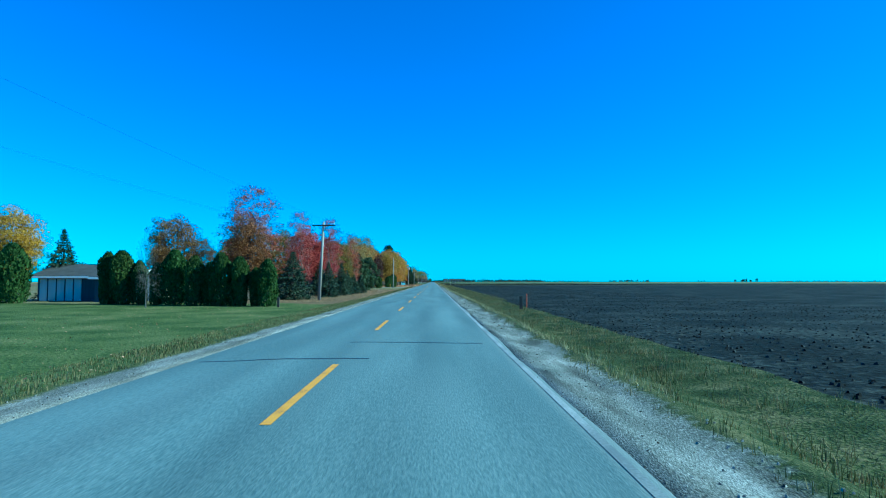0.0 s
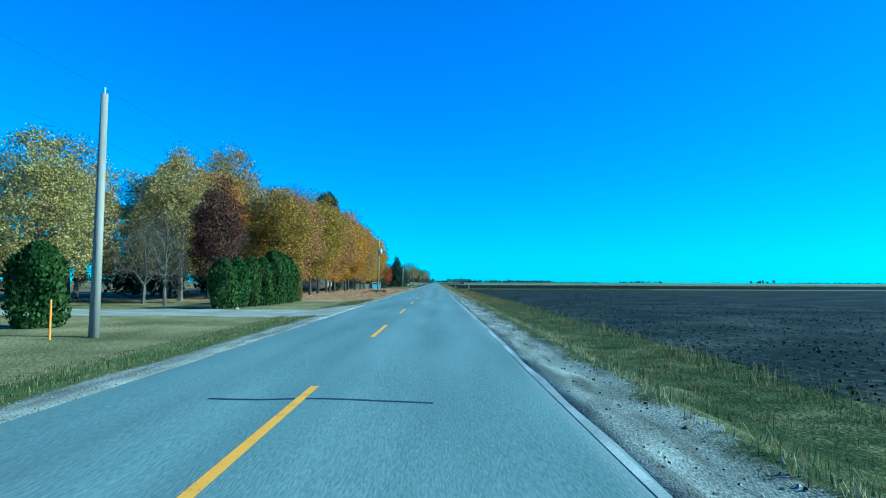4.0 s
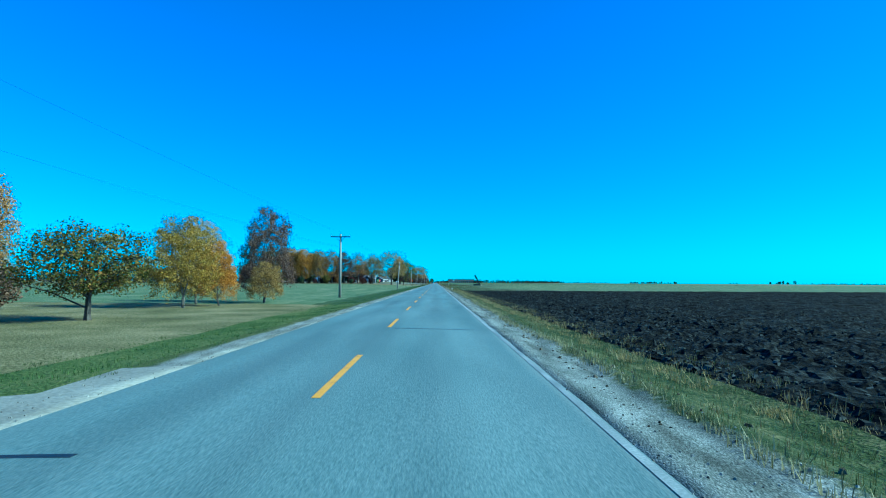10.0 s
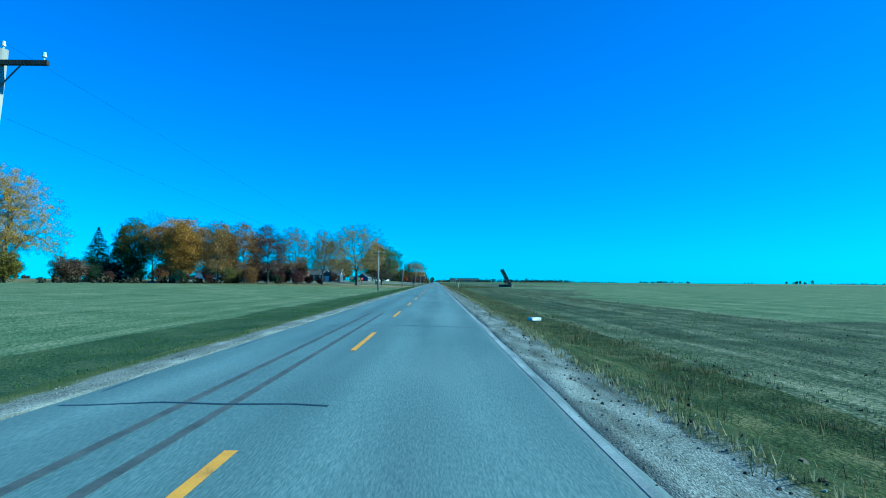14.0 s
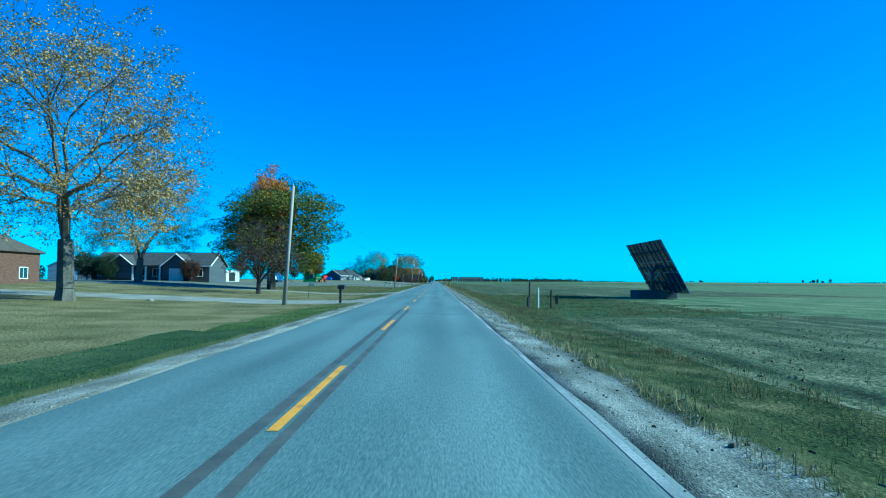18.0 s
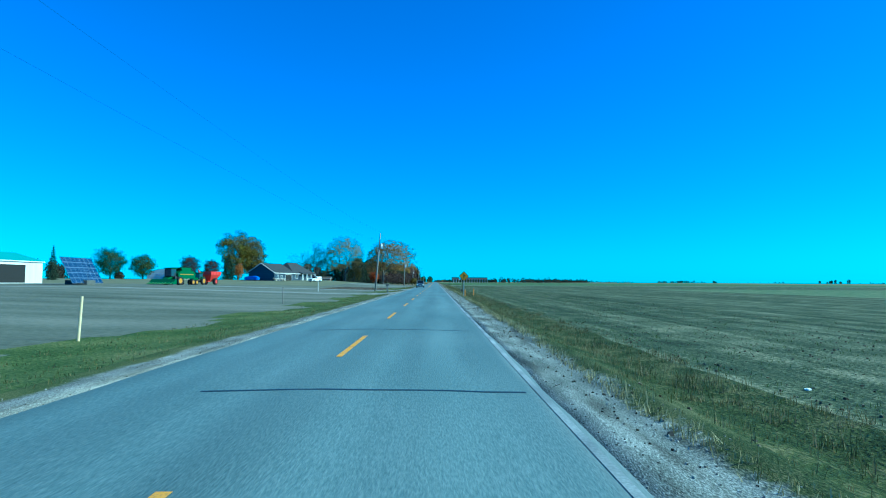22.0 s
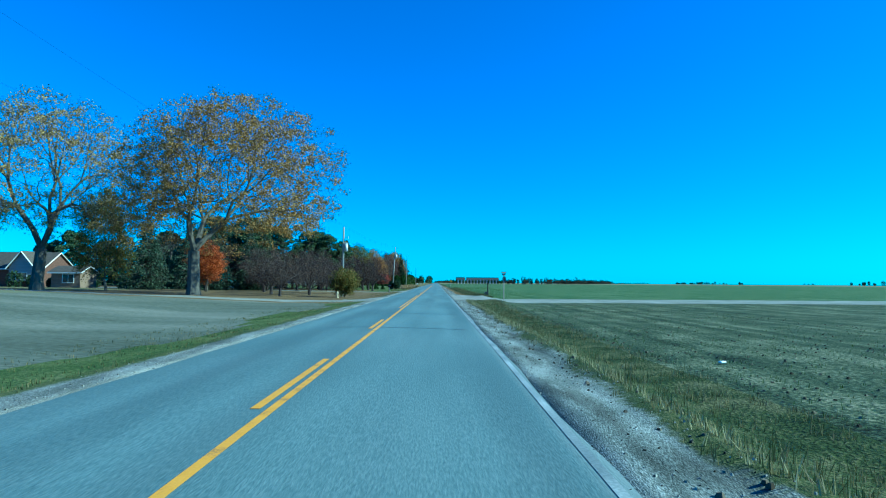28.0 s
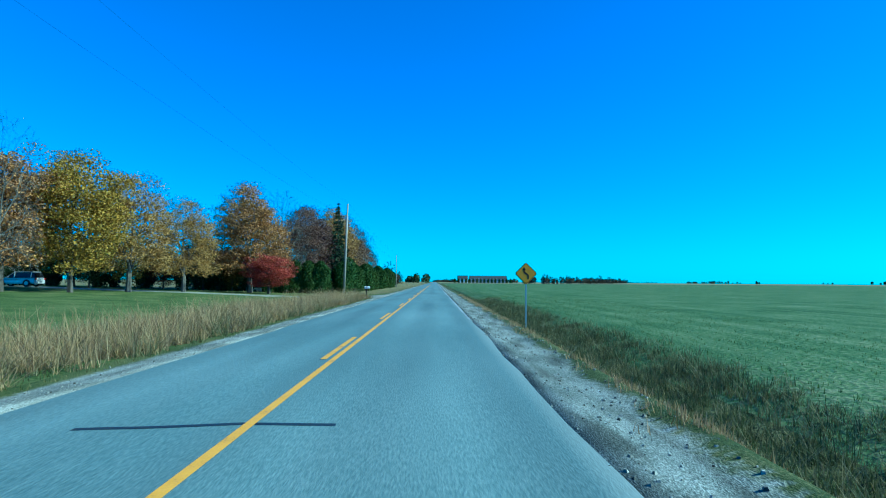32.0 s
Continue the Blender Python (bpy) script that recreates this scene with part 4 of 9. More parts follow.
def vase_tree(seed, h, width, fork, low, tips, per, leaf, bark, trunk=0.028, fine=6, leafy_share=0.75, hollow=0.5, clump=0.42, dome=0.8, off=0.0):
    """A tree whose trunk parts at fork into arching limbs that divide towards a rounded crown; leaves sit in tufts at the twigs' ends.
    low: height of the lowest twigs, hollow: how far out the foliage begins, leafy_share: the share of twigs that still bear leaves, off: how far the crown leans along x."""
    rng = np.random.default_rng(seed)
    lump = lumps(rng, 9)
    d = rng.normal(size=(tips * 2, 3))
    d /= np.linalg.norm(d, axis=1)[:, None]
    d = d[d[:, 2] > -0.55][:tips]
    rr = rng.uniform(hollow, 1.0, len(d)) ** 0.7 * lump(d)
    mid = low + (h - low) * 0.36
    z = np.where(d[:, 2] > 0, mid + d[:, 2] ** dome * rr * (h - mid), mid + d[:, 2] * rr * (mid - low) * 1.7)
    P = np.stack([off + d[:, 0] * rr * width / 2, d[:, 1] * rr * width / 2, np.clip(z, low, h * 1.03)], 1)
    thick, thin, sprigs, ends = [], [], [], []
    r0 = h * trunk
    f0 = np.array([rng.normal() * 0.012 * h, rng.normal() * 0.012 * h, fork])
    thick += [((0, 0, -0.2), (0, 0, fork * 0.2), r0 * 1.45, r0 * 1.08), ((0, 0, fork * 0.2), tuple(f0), r0 * 1.08, r0 * 0.95)]

    def limb(a, b, ra, rb):
        c = (a + b) / 2 + rng.normal(size=3) * 0.06 * np.linalg.norm(b - a) + np.array([0, 0, 0.05 * np.linalg.norm(b - a)])
        rc = (ra + rb) / 2
        (thick if rc > 0.035 else thin).extend([(a, c, ra, rc), (c, b, rc, rb)])

    def radius(n):
        return max(0.007, r0 * 0.9 * (n / tips) ** 0.56)

    def grow(a, pts):
        n = len(pts)
        if n <= 2:
            for p in pts:
                limb(a, p, radius(n), 0.005)
                ends.append((a, p))
            return
        v = pts - pts.mean(0)
        far = pts[np.argmax((v ** 2).sum(1))]
        other = pts[np.argmax(((pts - far) ** 2).sum(1))]
        groups = 2 if n < 90 else 3
        seeds = [far, other] + [pts[rng.integers(n)]] * (groups - 2)
        for _ in range(3):
            near = np.argmin(np.stack([((pts - q) ** 2).sum(1) for q in seeds]), 0)
            seeds = [pts[near == k].mean(0) if (near == k).any() else seeds[k] for k in range(groups)]
        for k in range(groups):
            g = pts[near == k]
            if not len(g):
                continue
            b = a + (g.mean(0) - a) * rng.uniform(0.32, 0.5) + np.array([0, 0, 0.03 * h * (len(g) / tips) ** 0.5])
            limb(a, b, radius(len(g)) * 1.08, radius(len(g)) * 0.92)
            grow(b, g)

    grow(f0, P)
    A, B = np.array([e[0] for e in ends]), np.array([e[1] for e in ends])
    span = np.linalg.norm(B - A, axis=1).mean()
    for a, b in ends:
        for _ in range(fine):
            o = a + (b - a) * rng.uniform(0.25, 1.0)
            sprigs.append((o, o + (b - a) * 0.25 + rng.normal(size=3) * span * 0.28, 0.007))
    wood = stick_mesh("wood", thick, thin, bark, sprigs)
    keep = rng.random(len(B)) < leafy_share
    C = np.repeat(B[keep], max(1, per), 0)
    off = rng.normal(size=C.shape) * np.array([clump, clump, clump * 0.6])
    c = C + off if per else B[::4]
    return wood, quads_mesh("crown", leaf_quads(rng, c, leaf if per else 0.1, 0.3, 1.3), L_GOLD), h


def pad_pine(seed, h, width, base, pads, per, size=0.26):
    """A scots pine: a bare leaning stem with flattened needle pads on level boughs."""
    rng = np.random.default_rng(seed)
    lean = rng.normal(size=2) * 0.02 * h
    stem = [np.array([lean[0] * t, lean[1] * t, h * t - 0.15]) for t in (0, 0.3, 0.6, 0.9)]
    thick = [(stem[i], stem[i + 1], h * 0.019 * (1 - 0.27 * i), h * 0.019 * (0.73 - 0.27 * i)) for i in range(3)]
    thin, qs = [], []
    for i in range(pads):
        f = (i + rng.uniform(0.1, 0.9)) / pads
        z = base + (h - base) * f ** 0.9
        R = width / 2 * math.sin(math.pi * (0.22 + 0.72 * f)) ** 0.7 * rng.uniform(0.35, 1.08)
        a = i * 2.399 + rng.uniform(-0.5, 0.5)
        p = np.array([lean[0] * z / h + R * math.cos(a), lean[1] * z / h + R * math.sin(a), z])
        o = np.array([lean[0] * z / h, lean[1] * z / h, max(0.3, z - 0.25 * R)])
        thick.append((o, p, 0.05 + 0.004 * h, 0.02))
        rp = width * rng.uniform(0.06, 0.13)
        n = int(per * rng.uniform(0.7, 1.3))
        u = rng.normal(size=(n, 3))
        u *= (rng.uniform(0.3, 1, n) ** 0.5 / np.linalg.norm(u, axis=1))[:, None]
        c = p + u * np.array([rp, rp, rp * 0.55])
        for k in range(0, n, 14):
            thin.append((p, c[k], 0.018, 0.006))
        qs.append(leaf_quads(rng, c, size, 0.0, 1.7, -0.7))
    return stick_mesh("wood", thick, thin, M_BARK), quads_mesh("crown", np.concatenate(qs), L_PINE), h


PROTO = {
    "maple_a": broadleaf(11, 15, 10.2, 1.9, 13, 175, 180, 0.168, 0.95, 0.62, 1, 0.5, trunk=0.014, skirt=1.0),
    "maple_b": broadleaf(12, 15, 9.4, 1.8, 13, 175, 180, 0.168, 0.92, 0.66, 1, 0.5, trunk=0.014, skirt=1.0),
    "maple_c": broadleaf(13, 15, 10.8, 2.0, 13, 175, 180, 0.168, 0.98, 0.6, 1, 0.5, trunk=0.014, skirt=1.0),
    "broad_a": broadleaf(21, 12, 11, 1.2, 14, 160, 180, 0.17, 0.85, 0.5, 1, 0.5, skirt=1.0),
    "broad_b": broadleaf(22, 12, 9, 1.4, 13, 150, 165, 0.17, 0.78, 0.6, 1, 0.5, skirt=1.0),
    "oval_a": broadleaf(31, 10, 6.5, 1.1, 12, 140, 130, 0.135, 0.62, 0.7, 1, 0.55, skirt=1.0),
    "oval_b": broadleaf(32, 10, 5.6, 1.2, 11, 130, 130, 0.135, 0.58, 0.72, 1, 0.55, skirt=1.0),
    "crab": broadleaf(73, 4.5, 6.0, 0.7, 13, 240, 44, 0.1, 0.32, 0.35, 3, skirt=0.9, trunk=0.035),
    "low_a": broadleaf(23, 7, 6.0, 0.4, 12, 260, 56, 0.125, 0.4, 0.45, 2, skirt=1.0),
    "sparse_a": vase_tree(41, 20, 20, 4.4, 3.8, 1500, 38, 0.145, M_BARKD, 0.027, 6, 0.78, 0.42, 0.34),
    "sparse_lean": vase_tree(45, 20, 21.5, 4.4, 4.6, 1800, 48, 0.15, M_BARKD, 0.027, 6, 0.85, 0.42, 0.34, 0.85, 2.7),
    "sparse_b": vase_tree(42, 20, 17, 4.0, 4.0, 1200, 38, 0.145, M_BARKD, 0.025, 6, 0.78, 0.42, 0.34),
    "sparse_c": vase_tree(43, 14, 9.0, 2.4, 2.0, 620, 44, 0.15, M_BARKD, 0.018, 5, 0.92, 0.38, 0.36),
    "shaggy": vase_tree(44, 7, 6.4, 0.8, 0.5, 480, 52, 0.1, M_BARKD, 0.02, 5, 0.9, 0.35, 0.24),
    "thin_red": vase_tree(51, 11, 4.0, 3.2, 1.7, 460, 36, 0.09, M_BARKP, 0.012, 6, 0.85, 0.3, 0.22),
    "bare_a": vase_tree(61, 12, 9.0, 2.2, 2.0, 1000, 0, 0.1, M_BARKD, 0.018, 9, 0.8, 0.35),
    "bare_b": vase_tree(62, 12, 6.6, 2.4, 2.0, 900, 0, 0.1, M_BARKD, 0.017, 9, 0.8, 0.35),
    "fruit_a": open_tree(71, 6, 7.4, 1.1, 0.9, 9, 8, 7, 9, 4, 0.1, M_TWIG, 0.03, 0.02),
    "fruit_b": open_tree(72, 6, 6.6, 1.0, 0.8, 8, 8, 7, 9, 4, 0.1, M_TWIG, 0.028, 0.02),
    "bush_a": broadleaf(81, 3.2, 3.2, 0.1, 10, 200, 48, 0.105, 0.26, 0.35, 2, skirt=1.0, trunk=0.02),
    "bush_b": broadleaf(82, 2.4, 2.8, 0.05, 9, 150, 20, 0.15, 0.26, 0.35, 3, skirt=1.0, trunk=0.02),
    "pine_a": pad_pine(91, 13, 8.0, 3.8, 92, 170, 0.17),
    "pine_b": pad_pine(92, 13, 7.0, 3.4, 86, 170, 0.17),
    "willow": open_tree(64, 18, 17, 3.0, 2.0, 9, 9, 8, 6, 3, 0.2, M_BARKD, 0.024, 0.05),
    "juniper": broadleaf(83, 2.3, 2.3, 0.05, 10, 170, 60, 0.09, 0.24, 0.5, 3, 1.1, skirt=1.0, trunk=0.02),
    "pine_low": pad_pine(93, 6, 4.6, 0.5, 80, 150, 0.15),
    "spruce_a": conifer(101, 10, 8.0, 0.1, 38, 13, 0.2, 18, 0.19, 1.04, 0.14),
    "spruce_b": conifer(102, 10, 9.0, 0.1, 38, 13, 0.24, 20, 0.19, 1.02, 0.15),
    "spruce_c": conifer(103, 6, 4.0, 0.05, 30, 12, 0.12, 15, 0.17, 1.0),
    "spruce_d": conifer(104, 12, 4.6, 0.15, 38, 11, 0.3, 15, 0.22, 1.0),
    "arbor_a": column_tree(111, 3.9, 1.25, 4200, 0.13, 0.22),
    "arbor_b": column_tree(112, 3.9, 1.5, 4200, 0.13, 0.26),
    "arbor_c": column_tree(113, 1.5, 1.15, 4500, 0.075, 0.9),
}


def plant(kind, x, y, h, leaves, label, category="tree", name="tree", wide=1.0, group="", z=None, turn=None):
    """One tree or shrub of a kind, h tall, wide times as broad as the kind."""
    wood, crown, h0 = PROTO[kind]
    e = new(name)
    e.empty_display_size = 0.5
    k = h / h0
    a = (x * 37.7 + y * 11.3) % 360 if turn is None else turn
    zz = lie(x, y) if z is None else z
    e.matrix_world = Matrix.Translation((x, y, zz - 0.04)) @ Matrix.Rotation(radians(a), 4, "Z") @ Matrix.Diagonal((k * wide, k * wide, k, 1))
    tagged(e, label, category, group)
    child("trunk", wood, e)
    c = child("crown", crown, e)
    c.material_slots[0].link = "OBJECT"
    c.material_slots[0].material = leaves
    return e

# ---- planting along the left-hand side, in driving order
T_ARB = "clipped green arborvitae column in a planted row"
for x, y, h, w in ((-10.6, 44.5, 3.5, 1), (-11.7, 45.2, 2.9, 0.9), (-12.9, 45.1, 3.7, 1.1), (-14.4, 45.5, 4.0, 1.1), (-15.5, 46, 3.3, 0.9), (-16.6, 46, 3.8, 1), (-18.6, 47, 4.3, 1.1), (-20.2, 47.5, 3.3, 0.8),
                   (-21.8, 48, 3.5, 0.9), (-23.2, 48, 4.3, 1.1), (-24.5, 48.4, 4.2, 1.0), (-33.6, 50.5, 5.0, 1.2), (-36, 51, 4.4, 1.1)):
    plant("arbor_a" if int(-x * 10) % 2 else "arbor_b", x, y, h, L_ARBOR, T_ARB, "arborvitae", "arborvitae", w, "arborvitae row by the lawn")
plant("maple_b", -37.5, 56, 9, L_GOLD, "golden maple behind the arborvitae row", wide=0.9)
plant("spruce_c", -34, 58, 7, L_BLUES, "blue-green spruce by the grey outbuilding", name="spruce_tree")
plant("oval_a", -24, 60, 8.6, L_DRUST, "rusty brown oak behind the arborvitae row", wide=0.95)
plant("oval_b", -16.8, 60, 8.4, L_DRUST, "rusty brown oak behind the arborvitae row", wide=1.0)
plant("oval_a", -30, 95, 9, L_YGREEN, "yellow-green tree in the back garden")
plant("broad_b", -24, 100, 10, L_YGREEN, "yellow-green tree in the back garden")
plant("sparse_c", -40, 110, 10, L_BROWN, "nearly bare tree far back")
plant("sparse_c", -52, 120, 10, L_BROWN, "nearly bare tree far back")
plant("thin_red", -18.4, 65.5, 12.6, L_RED, "tall red maple with bare top twigs", wide=1.45)
plant("thin_red", -13.6, 69, 10.2, L_RED, "tall thin red maple with bare top twigs", wide=0.9)
plant("oval_b", -14.2, 76, 9.0, L_RED, "dense red maple by the road", wide=0.95)
plant("thin_red", -13, 84, 11, L_RED, "tall thin red maple with bare top twigs", wide=1.0)
for x, y, h, w in ((-12.6, 61, 5.0, 1.35), (-15.8, 62, 4.6, 1.3), (-10.6, 70.5, 4.2, 1.05), (-12.5, 75, 4.5, 1.1), (-10.4, 79, 4.4, 1), (-10.8, 87, 3.6, 1.2), (-11.8, 96.5, 3.6, 1.15), (-12.2, 118, 4.6, 1.1), (-13.6, 114.5, 6.3, 1.2)):
    plant("spruce_c", x, y, h, L_BLUES, "low bushy blue-green spruce at the lawn's edge", "spruce", "spruce_tree", w, "spruces along the lawn")
plant("oval_a", -12.8, 92.0, 6.0, L_YGREEN, "golden-green maple with dense low foliage", wide=1.2)
plant("oval_a", -14.7, 97.5, 8.9, L_YGREEN, "dense olive-green maple turning gold", wide=1.08)
for x, y, h in ((-10.4, 91.5, 3.0), (-9.8, 95.5, 2.8), (-11.8, 98, 3.6), (-15, 126, 4.5), (-17, 123, 5)):
    plant("spruce_c", x, y, h, L_BLUES, "low bushy blue-green spruce at the lawn's edge", "spruce", "spruce_tree", 1.25, "spruces along the lawn")
plant("bare_b", -18.4, 42, 5.2, L_BROWN, "thin bare sapling on the lawn", wide=0.5)
plant("thin_red", -13.0, 106, 10.6, L_RED, "thin red maple with a pale trunk", wide=0.95)
for x, y, h, w in ((-12.9, 113.5, 6.4, 1.0), (-11.6, 117.5, 4.4, 1.15), (-13.6, 122, 5.2, 0.9), (-15.6, 118, 6.8, 0.8)):
    plant("pine_low", x, y, h, L_PINE, "bushy dark green pine reaching the ground", "pine", "pine_tree", w, "pines along the lawn")
plant("pine_low", -13.6, 141, 7.4, L_PINE, "bushy dark green pine reaching the ground", "pine", "pine_tree", 0.9, "pines along the lawn")
plant("spruce_c", -14.6, 131.5, 8.2, L_SPRUCE, "dark green spruce beside the house", name="spruce_tree", wide=0.85)
plant("oval_b", -17.5, 142, 5.0, L_MAROON, "maroon shrub-like tree by the house")
plant("sparse_c", -30, 165, 12, L_PALE, "pale yellow poplar thinning out", wide=0.8)
plant("bush_a", -18.6, 155, 3.6, L_OLIVE, "olive shrub by the drive", "shrub", "shrub")
plant("oval_a", -19.5, 158, 7.2, L_OLIVE, "olive green tree by the drive", wide=0.8)
plant("spruce_c", -15.2, 158.5, 5.6, L_BLUES, "blue-green spruce by the drive", name="spruce_tree")
plant("broad_b", -23, 168, 10.4, L_GOLD, "golden yellow maple near the drive")
plant("oval_a", -26, 176, 11, L_AMBER, "amber maple near the drive")
plant("arbor_b", -14.0, 172, 3.4, L_ARBOR, "green arborvitae beside the drive", "arborvitae", "arborvitae", 1.5)
for x, y, h, w in ((-11.5, 202.2, 3.6, 1.0), (-11.4, 200.4, 4.1, 1.1), (-11.5, 198.6, 4.3, 1.1), (-11.5, 196.6, 4.3, 1.1), (-11.7, 194.6, 3.7, 1.1), (-12.0, 192.5, 3.7, 1.1), (-12.3, 190.4, 3.5, 1.2), (-12.6, 188.6, 3.4, 1.3)):
    plant("arbor_b", x, y, h, L_ARBOR, "dense green arborvitae in a roadside hedge row", "arborvitae", "arborvitae", w, "arborvitae hedge by the drive")
plant("arbor_b", -11.3, 204.3, 3.3, L_OLIVE, "browning ragged arborvitae at the hedge's end", "arborvitae", "arborvitae", 0.75)
plant("oval_b", -17, 199, 10.6, L_MAROON, "dark maroon oak above the hedge row", wide=0.75)
for i, (x, y, h) in enumerate(((-26, 190, 13), (-22, 204, 14), (-30, 200, 15), (-35, 194, 13), (-27, 212, 15), (-34, 208, 14), (-40, 202, 14))):
    plant("sparse_c", x, y, h, L_PALE, "tall pale yellow poplar losing its leaves", wide=0.9, group="poplars behind the hedge")
for x, y, h in ((-23.4, 222, 19), (-27, 229, 19.5), (-29, 218, 18)):
    plant("sparse_c", x, y, h, L_PALE, "tall pale poplar standing over the maple row", wide=0.75, group="poplars behind the hedge")
for i, (x, y, h) in enumerate(((-18, 192, 7), (-22, 197, 8), (-19, 207, 9))):
    plant("bare_a" if i % 2 else "bare_b", x, y, h, L_BROWN, "bare grey tree behind the hedge row")
GOLDROW = ((-15.2, 212, 12.6, "maple_a", L_MIX), (-15.8, 220.5, 13.4, "maple_b", L_RUST), (-15.4, 229.5, 14, "maple_c", L_MIX), (-16, 238, 14.2, "maple_a", L_AMBER), (-15.6, 246, 14.2, "maple_b", L_RUST), (-16.2, 254, 15, "maple_c", L_GOLD),
           (-15.6, 262, 15, "maple_b", L_GOLD), (-16.2, 269.5, 15, "maple_a", L_RUST), (-15.8, 277, 14.6, "maple_c", L_RUST), (-15.6, 285, 14.8, "maple_b", L_MIX), (-15.6, 292.5, 14.6, "maple_a", L_GOLD), (-15.2, 300, 13.2, "maple_c", L_GOLD), (-14.8, 309, 12.2, "maple_b", L_OLIVE))
for x, y, h, kind, lv in GOLDROW:
    col = "olive and amber" if lv is L_MIX else "olive green" if lv is L_OLIVE else "golden yellow" if lv is L_GOLD else "rusty brown" if lv is L_RUST else "amber" if lv is L_AMBER else "yellow-green"
    plant(kind, x, y, h, lv, col + " maple in the row beside the road", "maple", "maple_tree", 0.95, "maple row by the road")
for i, (x, y, h, lv) in enumerate(((-24, 216, 15, L_AMBER), (-25, 228, 16, L_OLIVE), (-24, 241, 16, L_AMBER), (-25, 256, 17, L_OLIVE), (-24, 270, 16, L_RUST), (-25, 283, 16, L_AMBER), (-24, 296, 15, L_GOLD), (-33, 222, 16, L_PALE), (-34, 240, 16, L_AMBER), (-34, 262, 17, L_OLIVE), (-34, 285, 16, L_RUST))):
    plant(("maple_a", "maple_b", "maple_c")[i % 3], x, y, h, lv, "tall autumn maple in the grove behind the row", "maple", "maple_tree", 0.9, "grove behind the maple row")
plant("spruce_d", -19, 266, 15, L_SPRUCE, "tall dark spruce between the maples", name="spruce_tree")
plant("pine_a", -17.0, 250.4, 16.6, L_SPRUCE, "tall dark pine between the maples", name="pine_tree", wide=0.62)
plant("spruce_b", -14.2, 316, 6.6, L_SPRUCE, "dark green spruce at the end of the maple row", name="spruce_tree")
plant("spruce_b", -18.5, 320, 8, L_SPRUCE, "dark green spruce at the end of the maple row", name="spruce_tree")
plant("oval_a", -24, 326, 8, L_YGREEN, "yellow-green tree behind the lawn")
plant("spruce_b", -27, 338, 13.2, L_BLUES, "blue-green spruce in the yard", name="spruce_tree", wide=1.1)
plant("low_a", -31, 352, 4.4, L_SPRUCE, "dark bushy shrub below the oak", "shrub", "shrub")
plant("broad_a", -25.4, 350, 16.2, L_OAK, "tall dense orange-brown oak in the yard", wide=0.73)
plant("spruce_b", -31.5, 349, 11.5, L_SPRUCE, "dark spruce beside the oak in the yard", name="spruce_tree")
plant("bush_a", -24, 346, 3.2, L_OLIVE, "dark shrub below the oak", "shrub", "shrub", 1.3)
plant("oval_b", -30, 356, 7, L_OLIVE, "olive tree before the white barn")
plant("low_a", -27.5, 364, 4.6, L_SPRUCE, "dark tangled tree before the white barn")
plant("sparse_c", -36, 425, 12, L_RUST, "thinning rusty tree in the back garden", wide=0.9)
plant("bare_b", -20.6, 354, 9.6, L_RUST, "bare tree with a few rusty leaves in the yard")
for i, (x, y, h) in enumerate(((-34, 371, 5.5), (-39, 376, 7), (-24.5, 385, 5), (-20.5, 386, 4.4), (-46, 372, 8), (-52, 380, 8))):
    plant("low_a", x, y, h, (L_SPRUCE, L_DRUST, L_OLIVE)[i % 3], "dark bushy tree at the back of the yard", "tree", "tree", 1.0, "trees at the back of the yard")
plant("bare_a", -21.5, 361, 14.2, L_BROWN, "tall bare tree in the yard", wide=0.85)
plant("oval_b", -15.5, 352.5, 7.4, L_CRIM, "small bright red maple on the lawn", wide=1.0)
plant("spruce_b", -12.4, 359.8, 10.4, L_SPRUCE, "large dark spruce in the roadside clump", "spruce", "spruce_tree", 1.2, "roadside spruce clump")
plant("spruce_a", -12.8, 362.9, 11.3, L_SPRUCE, "large dark spruce in the roadside clump", "spruce", "spruce_tree", 1.2, "roadside spruce clump")
plant("spruce_b", -12.4, 366.4, 11.0, L_SPRUCE, "large dark spruce in the roadside clump", "spruce", "spruce_tree", 1.2, "roadside spruce clump")
plant("spruce_a", -13.4, 371.5, 8, L_SPRUCE, "dark spruce at the end of the clump", "spruce", "spruce_tree", 1.0, "roadside spruce clump")
plant("oval_b", -14.6, 389, 9.2, L_DRUST, "narrow rusty oak beside the drive", wide=0.75)
plant("low_a", -19.5, 396, 5.6, L_ORANGE, "orange-brown tree behind the drive", wide=0.8)
plant("crab", -14.5, 404, 4.6, L_OLIVE, "low spreading crab-apple with yellowing leaves", wide=1.0)
plant("low_a", -21.5, 401, 8.5, L_DRUST, "rust-coloured tree at the garden's edge")
plant("shaggy", -16.0, 418, 6.6, L_MIX, "amber and olive tree at the garden's edge", wide=0.8)
plant("shaggy", -14.6, 421, 5.0, L_GOLD, "small golden tree at the garden's edge", wide=0.7)
plant("shaggy", -17.5, 424, 4.4, L_OLIVE, "tangled olive shrub at the garden edge", "shrub", "shrub")
plant("shaggy", -13.8, 430, 8.6, L_BROWN, "dark brown thinning tree at the field's edge", wide=0.68)
plant("shaggy", -13.0, 427, 3.6, L_TAWNY, "tangled tawny shrub at the garden edge", "shrub", "shrub")
plant("bush_b", -25, 412, 3, L_BROWN, "leafless brown shrub on the lawn", "shrub", "shrub")
